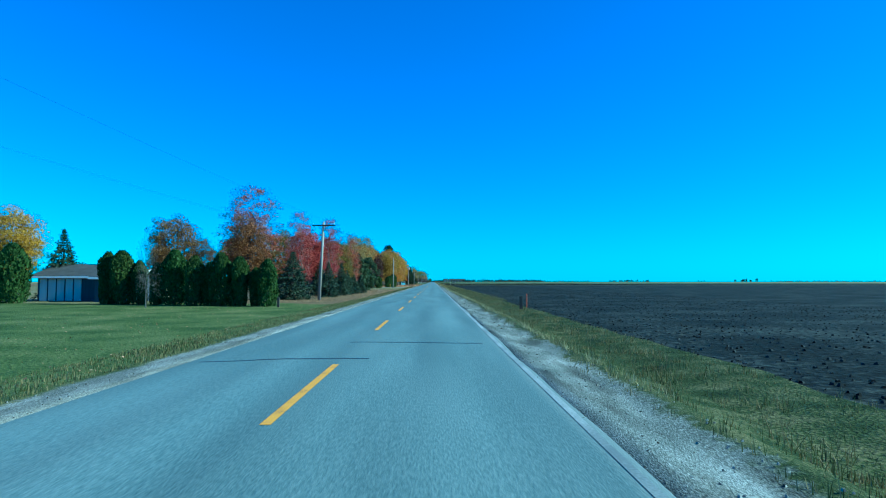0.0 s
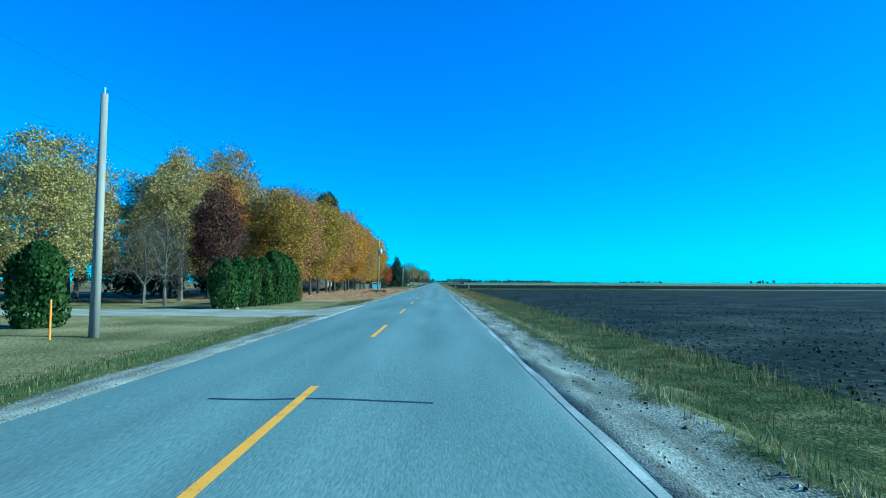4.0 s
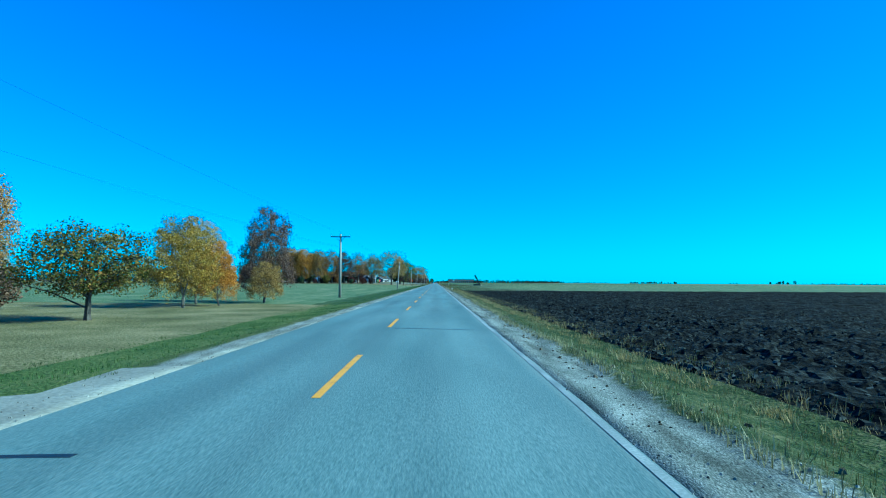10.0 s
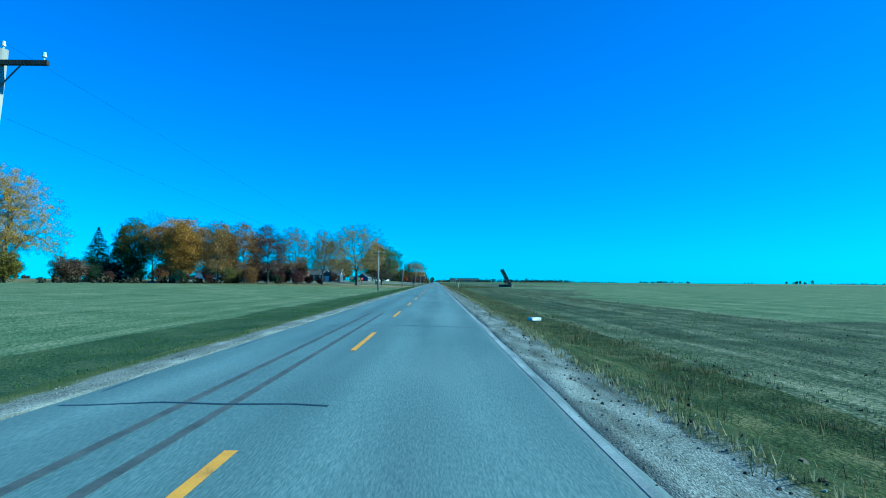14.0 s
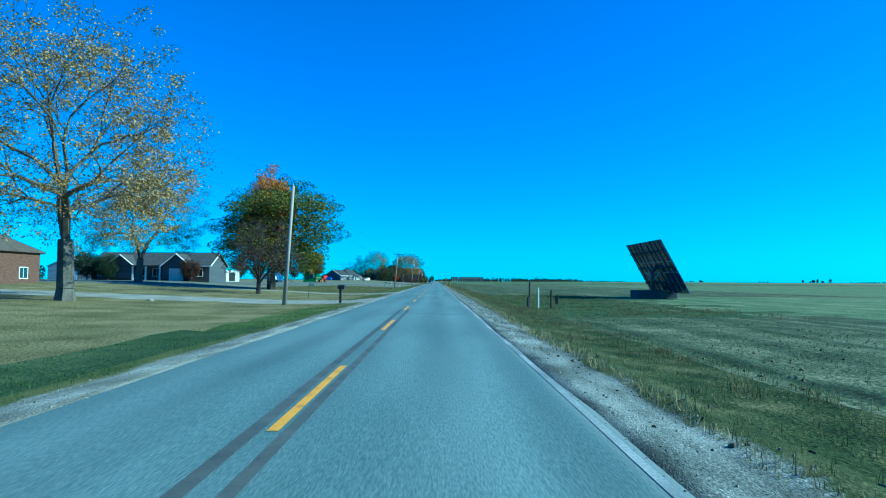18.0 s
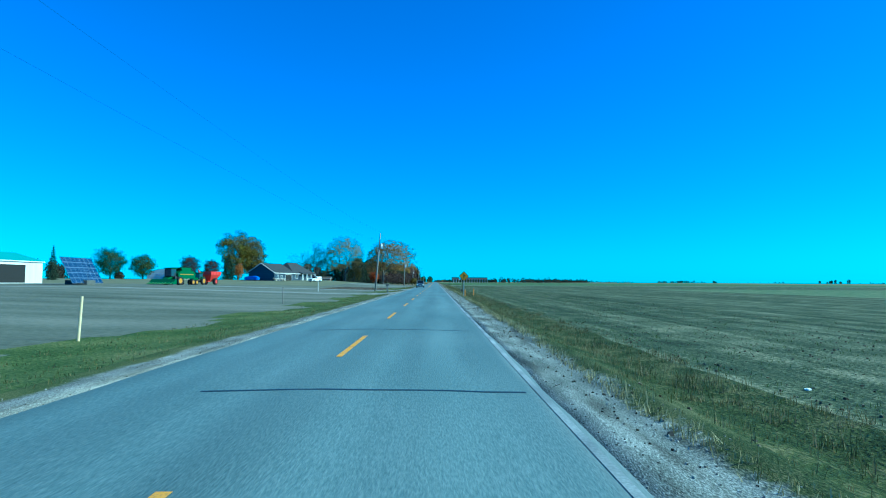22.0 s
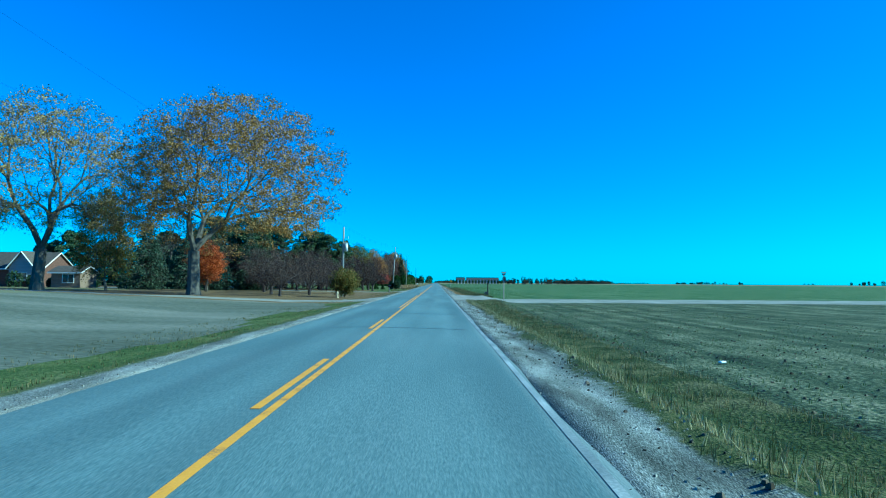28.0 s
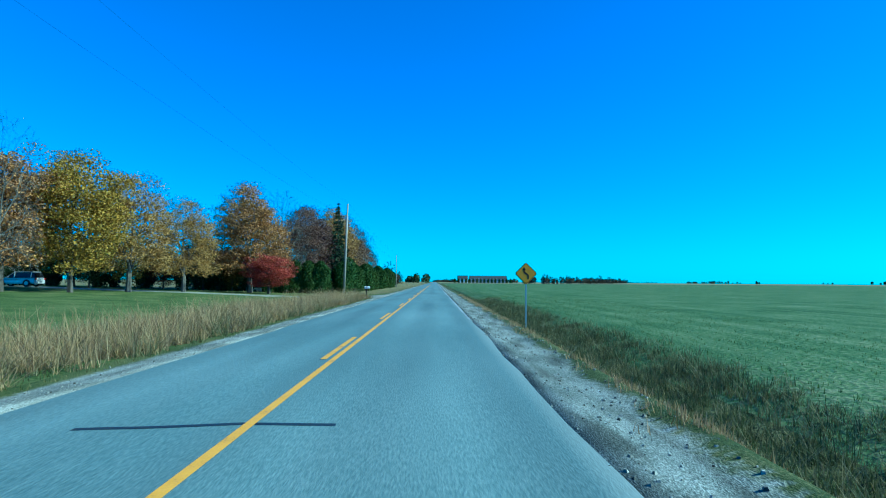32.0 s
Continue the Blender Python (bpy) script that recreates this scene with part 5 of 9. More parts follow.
# the distant tree groups behind the wheat
plant("sparse_a", -139, 712, 33, L_YGREEN, "very large yellowing tree far behind the wheat", wide=0.95)
plant("sparse_a", -126, 708, 35, L_GOLD, "very large amber-topped tree far behind the wheat", wide=0.85)
for i, (x, y, h) in enumerate(((-130, 676, 8), (-122, 672, 9), (-112, 672, 10), (-104, 676, 8), (-138, 680, 7), (-150, 690, 9), (-96, 690, 7))):
    plant("bush_a", x, y, h, L_YGREEN if i % 2 else L_BROWN, "scrubby bush under the far trees", "shrub", "shrub", 1.3, "far scrub")
for x, y, h, kind, lv in ((-101, 712, 17, "spruce_b", L_SPRUCE), (-97, 718, 18, "spruce_b", L_SPRUCE), (-92, 716, 20, "maple_b", L_OLIVE), (-88, 720, 22, "bare_b", L_BROWN), (-79, 712, 20, "maple_c", L_AMBER), (-72, 706, 20, "maple_a", L_AMBER), (-63.5, 709, 19, "sparse_c", L_TAWNY),
                          (-56.5, 712, 19, "sparse_c", L_TAWNY), (-50, 714, 18.5, "sparse_c", L_BROWN), (-45, 708, 4, "bush_a", L_MAROON), (-70, 730, 19, "maple_b", L_OLIVE), (-85, 735, 19, "broad_b", L_OLIVE)):
    plant(kind, x, y, h, lv, "tall autumn tree in the farmyard windbreak", "tree", "tree", 1.0, "farmyard windbreak")
plant("sparse_b", -42.5, 716, 18, L_TAWNY, "tall thinning silver maple by the brick house", wide=0.75)
plant("sparse_b", -34.5, 720, 17.8, L_TAWNY, "tall nearly bare maple by the brick house", wide=0.6)
plant("sparse_a", -24.1, 724.5, 19.4, L_PALE, "large thinning silver maple with yellow leaves", wide=1.0)
plant("oval_b", -43, 728, 8.6, L_MAROON, "dark dense tree before the brick house", wide=1.0)
plant("low_a", -47.5, 726, 6.2, L_SPRUCE, "dark evergreen thicket before the brick house", "shrub", "shrub")
plant("low_a", -57, 727, 5.6, L_MAROON, "dark red-brown thicket before the brick house", "shrub", "shrub")
plant("low_a", -52, 727, 5.0, L_SPRUCE, "dark evergreen thicket before the brick house", "shrub", "shrub")
for x, y, h in ((-64, 722, 3.2), (-58, 723, 4.2), (-53, 724, 3.0), (-48, 725, 3.6), (-40, 726, 2.6), (-36.5, 727, 2.2)):
    plant("bush_a", x, y, h, L_SPRUCE if int(x) % 2 else L_MAROON, "dark shrub before the brick house", "shrub", "shrub", 1.3, "shrubs before the brick house")
plant("sparse_b", -40.6, 768, 17.5, L_PALE, "thinning yellow maple on the far lawn", wide=1.05)
plant("broad_a", -21.6, 768, 15.6, L_GMAPLE, "broad green maple turning orange", wide=1.2)
# second tree set inside the green maple, added to turn its top orange
plant("broad_b", -22.4, 768.6, 17.2, L_ORANGE, "orange top of the broad green maple", wide=0.55)
plant("fruit_a", -18.6, 751, 8.4, L_MAROON, "dense bare grey ornamental tree", wide=0.95)
for x, y, h in ((-59, 794, 5.0), (-43.5, 793, 4.2), (-63.5, 795, 5.6)):
    plant("low_a", x, y, h, L_MAROON if x > -50 else L_SPRUCE, "dark bushy shrub before the grey house", "shrub", "shrub", 1.1, "shrubs before the grey house")
for x, y, h in ((-75, 812, 9), (-60, 806, 10), (-85, 830, 9)):
    plant("bare_a", x, y, h, L_BROWN, "bare tree behind the white houses")
# farmyard
plant("low_a", -127, 1074, 12.5, L_GREEN, "broad dark evergreen behind the farmyard", "tree", "tree", 1.05)
plant("low_a", -116, 1078, 10, L_GREEN, "broad dark evergreen behind the farmyard", "tree", "tree", 1.15)
plant("spruce_a", -132, 1010, 11, L_SPRUCE, "dark cedar behind the shed", name="spruce_tree")
plant("spruce_d", -128, 1040, 12, L_BLUES, "dark cedar behind the shed", name="spruce_tree")
plant("broad_a", -93, 1124, 24, L_YGREEN, "tall cottonwood behind the house", wide=0.8)
# overlapping tree added to thicken the middle of the cottonwood above
plant("broad_b", -87, 1128, 21, L_OLIVE, "olive-green dense middle of the tall cottonwood", wide=0.75)
plant("oval_a", -106, 1100, 10.5, L_MAROON, "dark red ornamental tree", wide=1.25)
plant("oval_a", -98, 1104, 9.2, L_MAROON, "dark red ornamental tree", wide=1.2)
plant("spruce_c", -86.5, 1092, 11, L_SPRUCE, "dark spruce beside the house", name="spruce_tree", wide=0.95)
plant("oval_b", -88, 1110, 8, L_AMBER, "amber tree beside the spruce")
plant("sparse_lean", -23.7, 1126.6, 21.5, L_TAWNY, "very large silver maple with orange-brown leaves", wide=1.02, turn=0)
plant("sparse_b", -42.8, 1130.6, 23.5, L_PALE, "very large silver maple with thinning yellow leaves", wide=1.0)
plant("willow", -57, 1127, 19.5, L_BROWN, "large leaning bare willow by the brick house", wide=1.05)
plant("shaggy", -38.6, 1137, 13, L_OLIVE, "olive-leaved tree between the large maples", wide=0.6)
plant("oval_b", -30, 1146.7, 7.2, L_CRIM, "bright orange-red maple behind the large maple", wide=1.25)
for x, y, h in ((-41, 1152, 12), (-37, 1158, 12), (-34, 1160, 11), (-30, 1166, 11), (-46, 1163, 12)):
    plant("spruce_a", x, y, h, L_BLUES, "blue-green spruce in the house's windbreak", "spruce", "spruce_tree", 0.9, "spruce windbreak")
for i in range(20):  # dark evergreens and bare trees closing the back of the corner garden
    x, y = -30 - 2.6 * i + 1.4 * math.sin(i * 3.1), 1168 + 3 * math.sin(i * 1.3) + (20 if i > 6 else 0)
    plant(("spruce_b", "pine_low", "bare_a", "pine_low")[i % 4], x, y, 9 + 2 * math.sin(i * 2.3), (L_SPRUCE, L_PINE, L_MAROON, L_BLUES)[i % 4], "dark tree in the belt behind the corner garden", "tree", "tree", 1.15, "tree belt behind the corner garden")
for x, y, h in ((-13, 1195, 7), (-18, 1196, 8), (-23, 1190, 8), (-28, 1188, 9), (-33, 1180, 9), (-21, 1172, 7.5), (-26, 1160, 7), (-34, 1166, 8), (-15.5, 1186, 7), (-38, 1172, 9)):
    plant("fruit_a" if int(x) % 2 else "fruit_b", x, y, h, L_MAROON, "dense leafless tree with purplish twigs", "tree", "bare_tree", 1.05, "bare thicket by the pines")
plant("bush_a", -9.0, 1134.6, 3.5, L_OLIVE, "large rounded olive-green shrub at the corner", "shrub", "shrub", 1.1)
for x, y, h, k in ((-16.3, 1133.3, 5.4, "fruit_a"), (-14.5, 1141, 5.4, "fruit_b"), (-20, 1143, 6, "fruit_a"), (-12.4, 1150, 5.6, "fruit_b"), (-17.5, 1155, 6, "fruit_a"), (-23.5, 1152, 6.2, "fruit_b"), (-24.5, 1177, 6.2, "fruit_a"),
                   (-17.4, 1179, 5.8, "fruit_b"), (-20.5, 1181, 6.0, "fruit_a"), (-10.9, 1184, 6.6, "fruit_a"), (-13.6, 1190, 6.6, "fruit_b"), (-27, 1166, 5.5, "fruit_a"), (-30, 1180, 6.5, "fruit_b")):
    plant(k, x, y, h, L_MAROON if y > 1176 else L_BROWN, "leafless orchard tree with purplish twigs", "fruit tree", "fruit_tree", 1.05, "orchard by the corner")
for x, y, h, k in ((-28.5, 1180, 12, "pine_a"), (-24, 1184, 11.8, "pine_b"), (-20.5, 1186, 11.0, "pine_a"), (-18.2, 1189, 10.2, "pine_b"), (-33, 1188, 12.6, "pine_a"), (-38, 1178, 12, "pine_b"), (-25, 1194, 11, "pine_a"), (-31, 1172, 12, "pine_b"), (-36, 1184, 14, "pine_a"), (-22, 1188, 12, "pine_b"), (-43, 1184, 14, "pine_a")):
    plant(k, x, y, h, L_PINE, "tall scots pine with tufted dark crown", "pine", "pine_tree", 1.0, "pine grove")
plant("oval_a", -18.9, 1221, 11.7, L_YGREEN, "dense maple turning from green to orange", wide=1.15)
for i in range(10):
    x = -7.8 - 1.75 * i
    if i < 2:
        plant("juniper", -7.9 - 1.5 * i, 1213.3 + 0.4 * i, 2.3 - 0.5 * i, L_SPRUCE, "large bushy dark juniper by the pole", "juniper", "juniper", 0.8)
        continue
    plant("arbor_c", x, 1211.5 + 0.2 * i, 1.5 + 0.25 * math.sin(i * 2.2), L_ARBOR, "young rounded arborvitae in a garden row", "arborvitae", "arborvitae", 1.0, "young arborvitae row")
for x, y, h, k, lv in ((-31, 1270, 13.5, "maple_a", L_MIX), (-34.5, 1266, 12.5, "oval_a", L_RUST), (-29.3, 1277, 12.6, "sparse_c", L_TAWNY), (-26.6, 1284, 11, "sparse_c", L_TAWNY), (-21.5, 1292, 14.4, "sparse_c", L_TAWNY), (-23.5, 1298, 13, "sparse_c", L_OLIVE), (-19, 1297, 13.5, "bare_b", L_BROWN),
                       (-17, 1304, 13, "sparse_c", L_BROWN), (-18, 1312, 14, "sparse_c", L_BROWN), (-17, 1322, 15, "sparse_c", L_TAWNY), (-16, 1332, 15, "sparse_c", L_BROWN), (-18, 1342, 15, "sparse_c", L_TAWNY), (-16, 1356, 14, "bare_b", L_BROWN), (-17, 1370, 13, "sparse_c", L_BROWN),
                       (-40, 1290, 14, "bare_a", L_BROWN), (-48, 1280, 13, "maple_c", L_AMBER)):
    plant(k, x, y, h, lv, "autumn tree in the wood beyond the drive", "tree", "tree", 1.12, "wood beyond the drive")
for i in range(15):
    plant("low_a", -72 + 3.6 * i, (1290 if i < 12 else 1297) + 2 * math.sin(i * 1.9), 6.4 + math.sin(i * 2.7), (L_SPRUCE, L_OLIVE, L_MAROON)[i % 3], "dense dark bushy tree below the wood", "tree", "tree", 1.0, "understorey beyond the drive")
for i in range(9):
    plant("low_a", -116 + 7.5 * i, 722 + 3 * math.sin(i * 2.1), 6.5 + math.sin(i * 1.7), (L_SPRUCE, L_OLIVE, L_MAROON)[i % 3], "dense dark bushy tree below the windbreak", "tree", "tree", 1.15, "windbreak understorey")
for i in range(11):
    plant("low_a", -104 + 6.6 * i, 702 + 2 * math.sin(i * 2.3), 4.2 + 1.2 * math.sin(i * 1.9), (L_DRUST, L_SPRUCE, L_MAROON, L_OLIVE)[i % 4], "low dark thicket before the farmyard windbreak", "shrub", "shrub", 1.0, "thicket before the windbreak")
plant("bare_b", -41.5, 1262, 17, L_BROWN, "tall bare grey tree by the garage", wide=0.7)
plant("oval_a", -18.3, 1289, 4.9, L_RED, "small red maple before the wood", wide=1.9)
plant("bare_b", -18.8, 1244, 9.3, L_RUST, "slender nearly bare tree on the lawn", wide=0.8)
plant("spruce_d", -12.4, 1304, 13.6, L_SPRUCE, "tall narrow dark spruce by the road", name="spruce_tree", wide=1.05)
for i in range(16):
    y = 1302 + 6.5 * i
    plant("arbor_b", -11.2 - 0.4 * (i % 2), y, 4.6 + 0.8 * math.sin(i * 1.7), L_ARBOR, "tall green arborvitae in a hedge", "arborvitae", "arborvitae", 1.6, "roadside hedge")
for i in range(9):
    plant("arbor_b", -20 + 1.6 * i if i < 5 else -25 - 1.7 * (i - 5), 1296 + 0.3 * i, 4.4, L_ARBOR, "dark green hedge conifer before the wood", "arborvitae", "arborvitae", 1.5, "hedge before the wood")

# ---- power line
def power_pole(x, y, top, lean=0.0, arm=True, can=False):
    z = lie(x, y)
    e = thing("utility_pole", x, y, z - 0.05, "weathered wooden power pole" + (" with a transformer" if can else " with a crossarm" if arm else ""), "utility pole", "roadside power line")
    h = top - z
    tip = (lean * h, 0, h)
    part("shaft", tube(bmesh.new(), (0, 0, -0.1), tip, 0.165, 0.11, 12), M_POLE, e, smooth=True)
    if arm:
        w = 1.15
        part("crossarm", box(bmesh.new(), tip[0] - w, tip[0] + w, -0.16, -0.06, h - 0.42, h - 0.3, 0.01), M_DARKW, e)
        for s in (-1, 1):
            part("brace", tube(bmesh.new(), (tip[0] + s * 0.55, -0.14, h - 0.4), (tip[0], -0.1, h - 0.95), 0.02, n=5), M_DARKS, e)
        for px in (-1.05, 1.05, 0.0):
            z0 = h - 0.3 if px else h
            bm = tube(bmesh.new(), (tip[0] + px, -0.11 if px else 0, z0), (tip[0] + px, -0.11 if px else 0, z0 + 0.1), 0.02, n=6)
            tube(bm, (tip[0] + px, -0.11 if px else 0, z0 + 0.08), (tip[0] + px, -0.11 if px else 0, z0 + 0.2), 0.055, 0.035, 8)
            part("insulator", bm, M_GREYP, e)
    else:
        bm = tube(bmesh.new(), (tip[0], 0, h), (tip[0], 0, h + 0.22), 0.03, 0.04, 7)
        part("insulator", bm, M_GREYP, e)
    if can:
        k = lean * (h - 2.2)
        bm = tube(bmesh.new(), (k + 0.36, -0.12, h - 3.0), (k + 0.36, -0.12, h - 2.1), 0.22, n=14)
        tube(bm, (k + 0.36, -0.12, h - 2.1), (k + 0.36, -0.12, h - 2.02), 0.22, 0.16, 14)
        tube(bm, (k + 0.3, -0.12, h - 2.02), (k + 0.3, -0.12, h - 1.8), 0.04, 0.03, 6)
        tube(bm, (k + 0.44, -0.12, h - 2.02), (k + 0.44, -0.12, h - 1.85), 0.04, 0.03, 6)
        part("transformer", bm, M_GREYP, e, "light grey transformer can", True)
        bm = tube(bmesh.new(), (k, -0.02, h - 1.3), (k + 0.6, -0.1, h - 1.25), 0.025, n=5)
        tube(bm, (k + 0.6, -0.1, h - 1.55), (k + 0.6, -0.1, h - 1.1), 0.045, n=6)
        part("cutout_switch", bm, M_GREYP, e)
        part("meter_riser", tube(bmesh.new(), (0.14, -0.08, 0.0), (k * 0.7 + 0.13, -0.08, h - 3.2), 0.025, n=5), M_GREYP, e)
    return (x + tip[0], y, z + h)


POLES = [power_pole(-9.4, -42, 7.1), power_pole(-9.5, 58.9, 7.45, 0.05), power_pole(-9.5, 168, 7.8, 0.01, False), power_pole(-9.2, 260.2, 9.6, 0.02, False, True), power_pole(-9.4, 345, 7.1, 0.03), power_pole(-9.6, 446, 7.15), power_pole(-9.2, 543.5, 7.0, 0.085),
         power_pole(-9.5, 645.5, 7.3), power_pole(-9.6, 727, 8.5, 0.06, False), power_pole(-9.5, 841, 8.8, 0.1), power_pole(-9.6, 949.5, 10.7, 0.08, False, True), power_pole(-9.2, 1046, 9.2, 0.02, False, True), power_pole(-9.7, 1137.2, 8.3, 0.015, False, True),
         power_pole(-9.1, 1214.2, 10.5, 0.058, False, True), power_pole(-9.7, 1292.5, 11.5, 0.03, False), power_pole(-9.6, 1395, 9.5, 0, False)]


def wires():
    for k, (a, b) in enumerate(zip(POLES, POLES[1:])):
        for off, drop in ((0.0, 0.0), (-0.2, 1.7)):
            v, f, n = [], [], 18
            for i in range(n + 1):
                t = i / n
                p = Vector(a).lerp(Vector(b), t)
                z = p.z - drop + 0.12 - 4 * 0.75 * t * (1 - t)
                for s, q in ((0.0044, 0), (-0.0022, 0.0038), (-0.0022, -0.0038)):
                    v.append((p.x + off + s, p.y, z + q))
            for i in range(n):
                for c in range(3):
                    f.append((3 * i + c, 3 * i + (c + 1) % 3, 3 * i + 3 + (c + 1) % 3, 3 * i + 3 + c))
            tagged(new("power_cable", mesh_of("power_cable", v, f, [M_WIRE])), "thin grey overhead cable between two poles", "cable", "overhead cables")


wires()

# ---- buildings
M_SHINGLE = noisy("dark_shingles", [(0.3, (0.035, 0.036, 0.038)), (0.7, (0.085, 0.085, 0.088))], 1.5, 12, 0.6, 0.02, 0.85)
M_SHINGB = noisy("brown_shingles", [(0.3, (0.05, 0.04, 0.033)), (0.7, (0.12, 0.1, 0.085))], 1.5, 12, 0.6, 0.02, 0.85, stretch=(1, 1, 4))
M_SHINGG = noisy("grey_shingles", [(0.3, (0.022, 0.024, 0.028)), (0.7, (0.055, 0.058, 0.064))], 1.5, 12, 0.6, 0.02, 0.85)
# red brick darkened in colour to carry the tree shade over the house
M_BRICK = noisy("shaded_red_brick", [(0.3, (0.06, 0.032, 0.025)), (0.7, (0.16, 0.085, 0.065))], 2.0, 22, 0.7, 0.02, 0.9, stretch=(1, 1, 3))
M_TANB = noisy("tan_brick", [(0.3, (0.13, 0.09, 0.068)), (0.7, (0.25, 0.185, 0.145))], 2.0, 22, 0.7, 0.02, 0.9, stretch=(1, 1, 3))
M_WSIDE = noisy("white_siding", [(0.3, (0.45, 0.46, 0.47)), (0.7, (0.68, 0.68, 0.67))], 0.6, 9, 0.4, 0.02, 0.6, stretch=(0.2, 0.2, 6))
M_WSTEEL = noisy("white_steel_panels", [(0.3, (0.5, 0.51, 0.52)), (0.7, (0.68, 0.68, 0.66))], 0.5, 7, 0.4, 0.02, 0.45, stretch=(4, 4, 0.2))
M_GSIDE = noisy("grey_siding", [(0.3, (0.2, 0.21, 0.23)), (0.7, (0.34, 0.35, 0.37))], 0.6, 9, 0.4, 0.02, 0.6, stretch=(0.2, 0.2, 6))
M_DSIDE = noisy("dark_grey_siding", [(0.3, (0.05, 0.054, 0.06)), (0.7, (0.1, 0.105, 0.115))], 0.6, 9, 0.4, 0.02, 0.6, stretch=(0.2, 0.2, 6))
M_NAVY = noisy("slate_blue_siding", [(0.3, (0.025, 0.038, 0.06)), (0.7, (0.05, 0.07, 0.1))], 0.6, 9, 0.4, 0.02, 0.6, stretch=(0.2, 0.2, 6))
M_DNAVY = noisy("dark_blue_boards", [(0.3, (0.03, 0.04, 0.055)), (0.7, (0.07, 0.085, 0.11))], 0.6, 9, 0.4, 0.02, 0.6, stretch=(4, 4, 0.2))
M_TEAL = noisy("teal_metal_roof", [(0.3, (0.05, 0.26, 0.22)), (0.7, (0.09, 0.36, 0.3))], 0.4, 8, 0.3, 0.02, 0.4, stretch=(0.3, 5, 1))
M_TRIM = plain("white_trim", (0.75, 0.75, 0.74), 0.5)
M_STONE = noisy("pale_stone", [(0.3, (0.35, 0.33, 0.3)), (0.7, (0.6, 0.57, 0.52))], 3, 14, 0.8, 0.03, 0.85)
# near-black panel; in open doorways its colour stands for the unlit inside
M_DOORDARK = plain("dark_doorway_panel", (0.015, 0.015, 0.016), 0.9)
M_BINS = noisy("corrugated_bin_steel", [(0.3, (0.5, 0.52, 0.54)), (0.7, (0.72, 0.73, 0.74))], 0.3, 3, 0.5, 0.03, 0.35, 0.55, 0.5, stretch=(0.3, 0.3, 6))


def glass():
    m, n, l, b = mat("window_glass", 0.06, 0.0, 0.7)
    b.inputs["Base Color"].default_value = (0.03, 0.04, 0.05, 1)
    return m


M_GLASS = glass()


def opening(e, side, u, z, w, h, W, D, kind="window", leaf=None, frame=None):
    """A framed window or door on a wall of a building W wide and D deep."""
    fr = frame or M_TRIM
    bm, bp = bmesh.new(), bmesh.new()
    t = 0.09
    def put(b, u0, u1, z0, z1, d0, d1):
        if side == "f":
            box(b, u0, u1, -D / 2 - d1, -D / 2 - d0, z0, z1)
        elif side == "b":
            box(b, u0, u1, D / 2 + d0, D / 2 + d1, z0, z1)
        elif side == "l":
            box(b, -W / 2 - d1, -W / 2 - d0, u0, u1, z0, z1)
        else:
            box(b, W / 2 + d0, W / 2 + d1, u0, u1, z0, z1)
    put(bm, u - w / 2 - t, u - w / 2, z - (t if kind == "window" else 0), z + h + t, -0.08, 0.05)
    put(bm, u + w / 2, u + w / 2 + t, z - (t if kind == "window" else 0), z + h + t, -0.08, 0.05)
    put(bm, u - w / 2, u + w / 2, z + h, z + h + t, -0.08, 0.05)
    if kind == "window":
        put(bm, u - w / 2, u + w / 2, z - t, z, -0.08, 0.07)
        put(bm, u - 0.025, u + 0.025, z, z + h, -0.02, 0.03)
    put(bp, u - w / 2, u + w / 2, z, z + h, -0.06, 0.012)
    win = part(kind, bm, fr, e)
    part("pane" if kind == "window" else "leaf", bp, leaf or (M_GLASS if kind == "window" else M_TRIM), win)


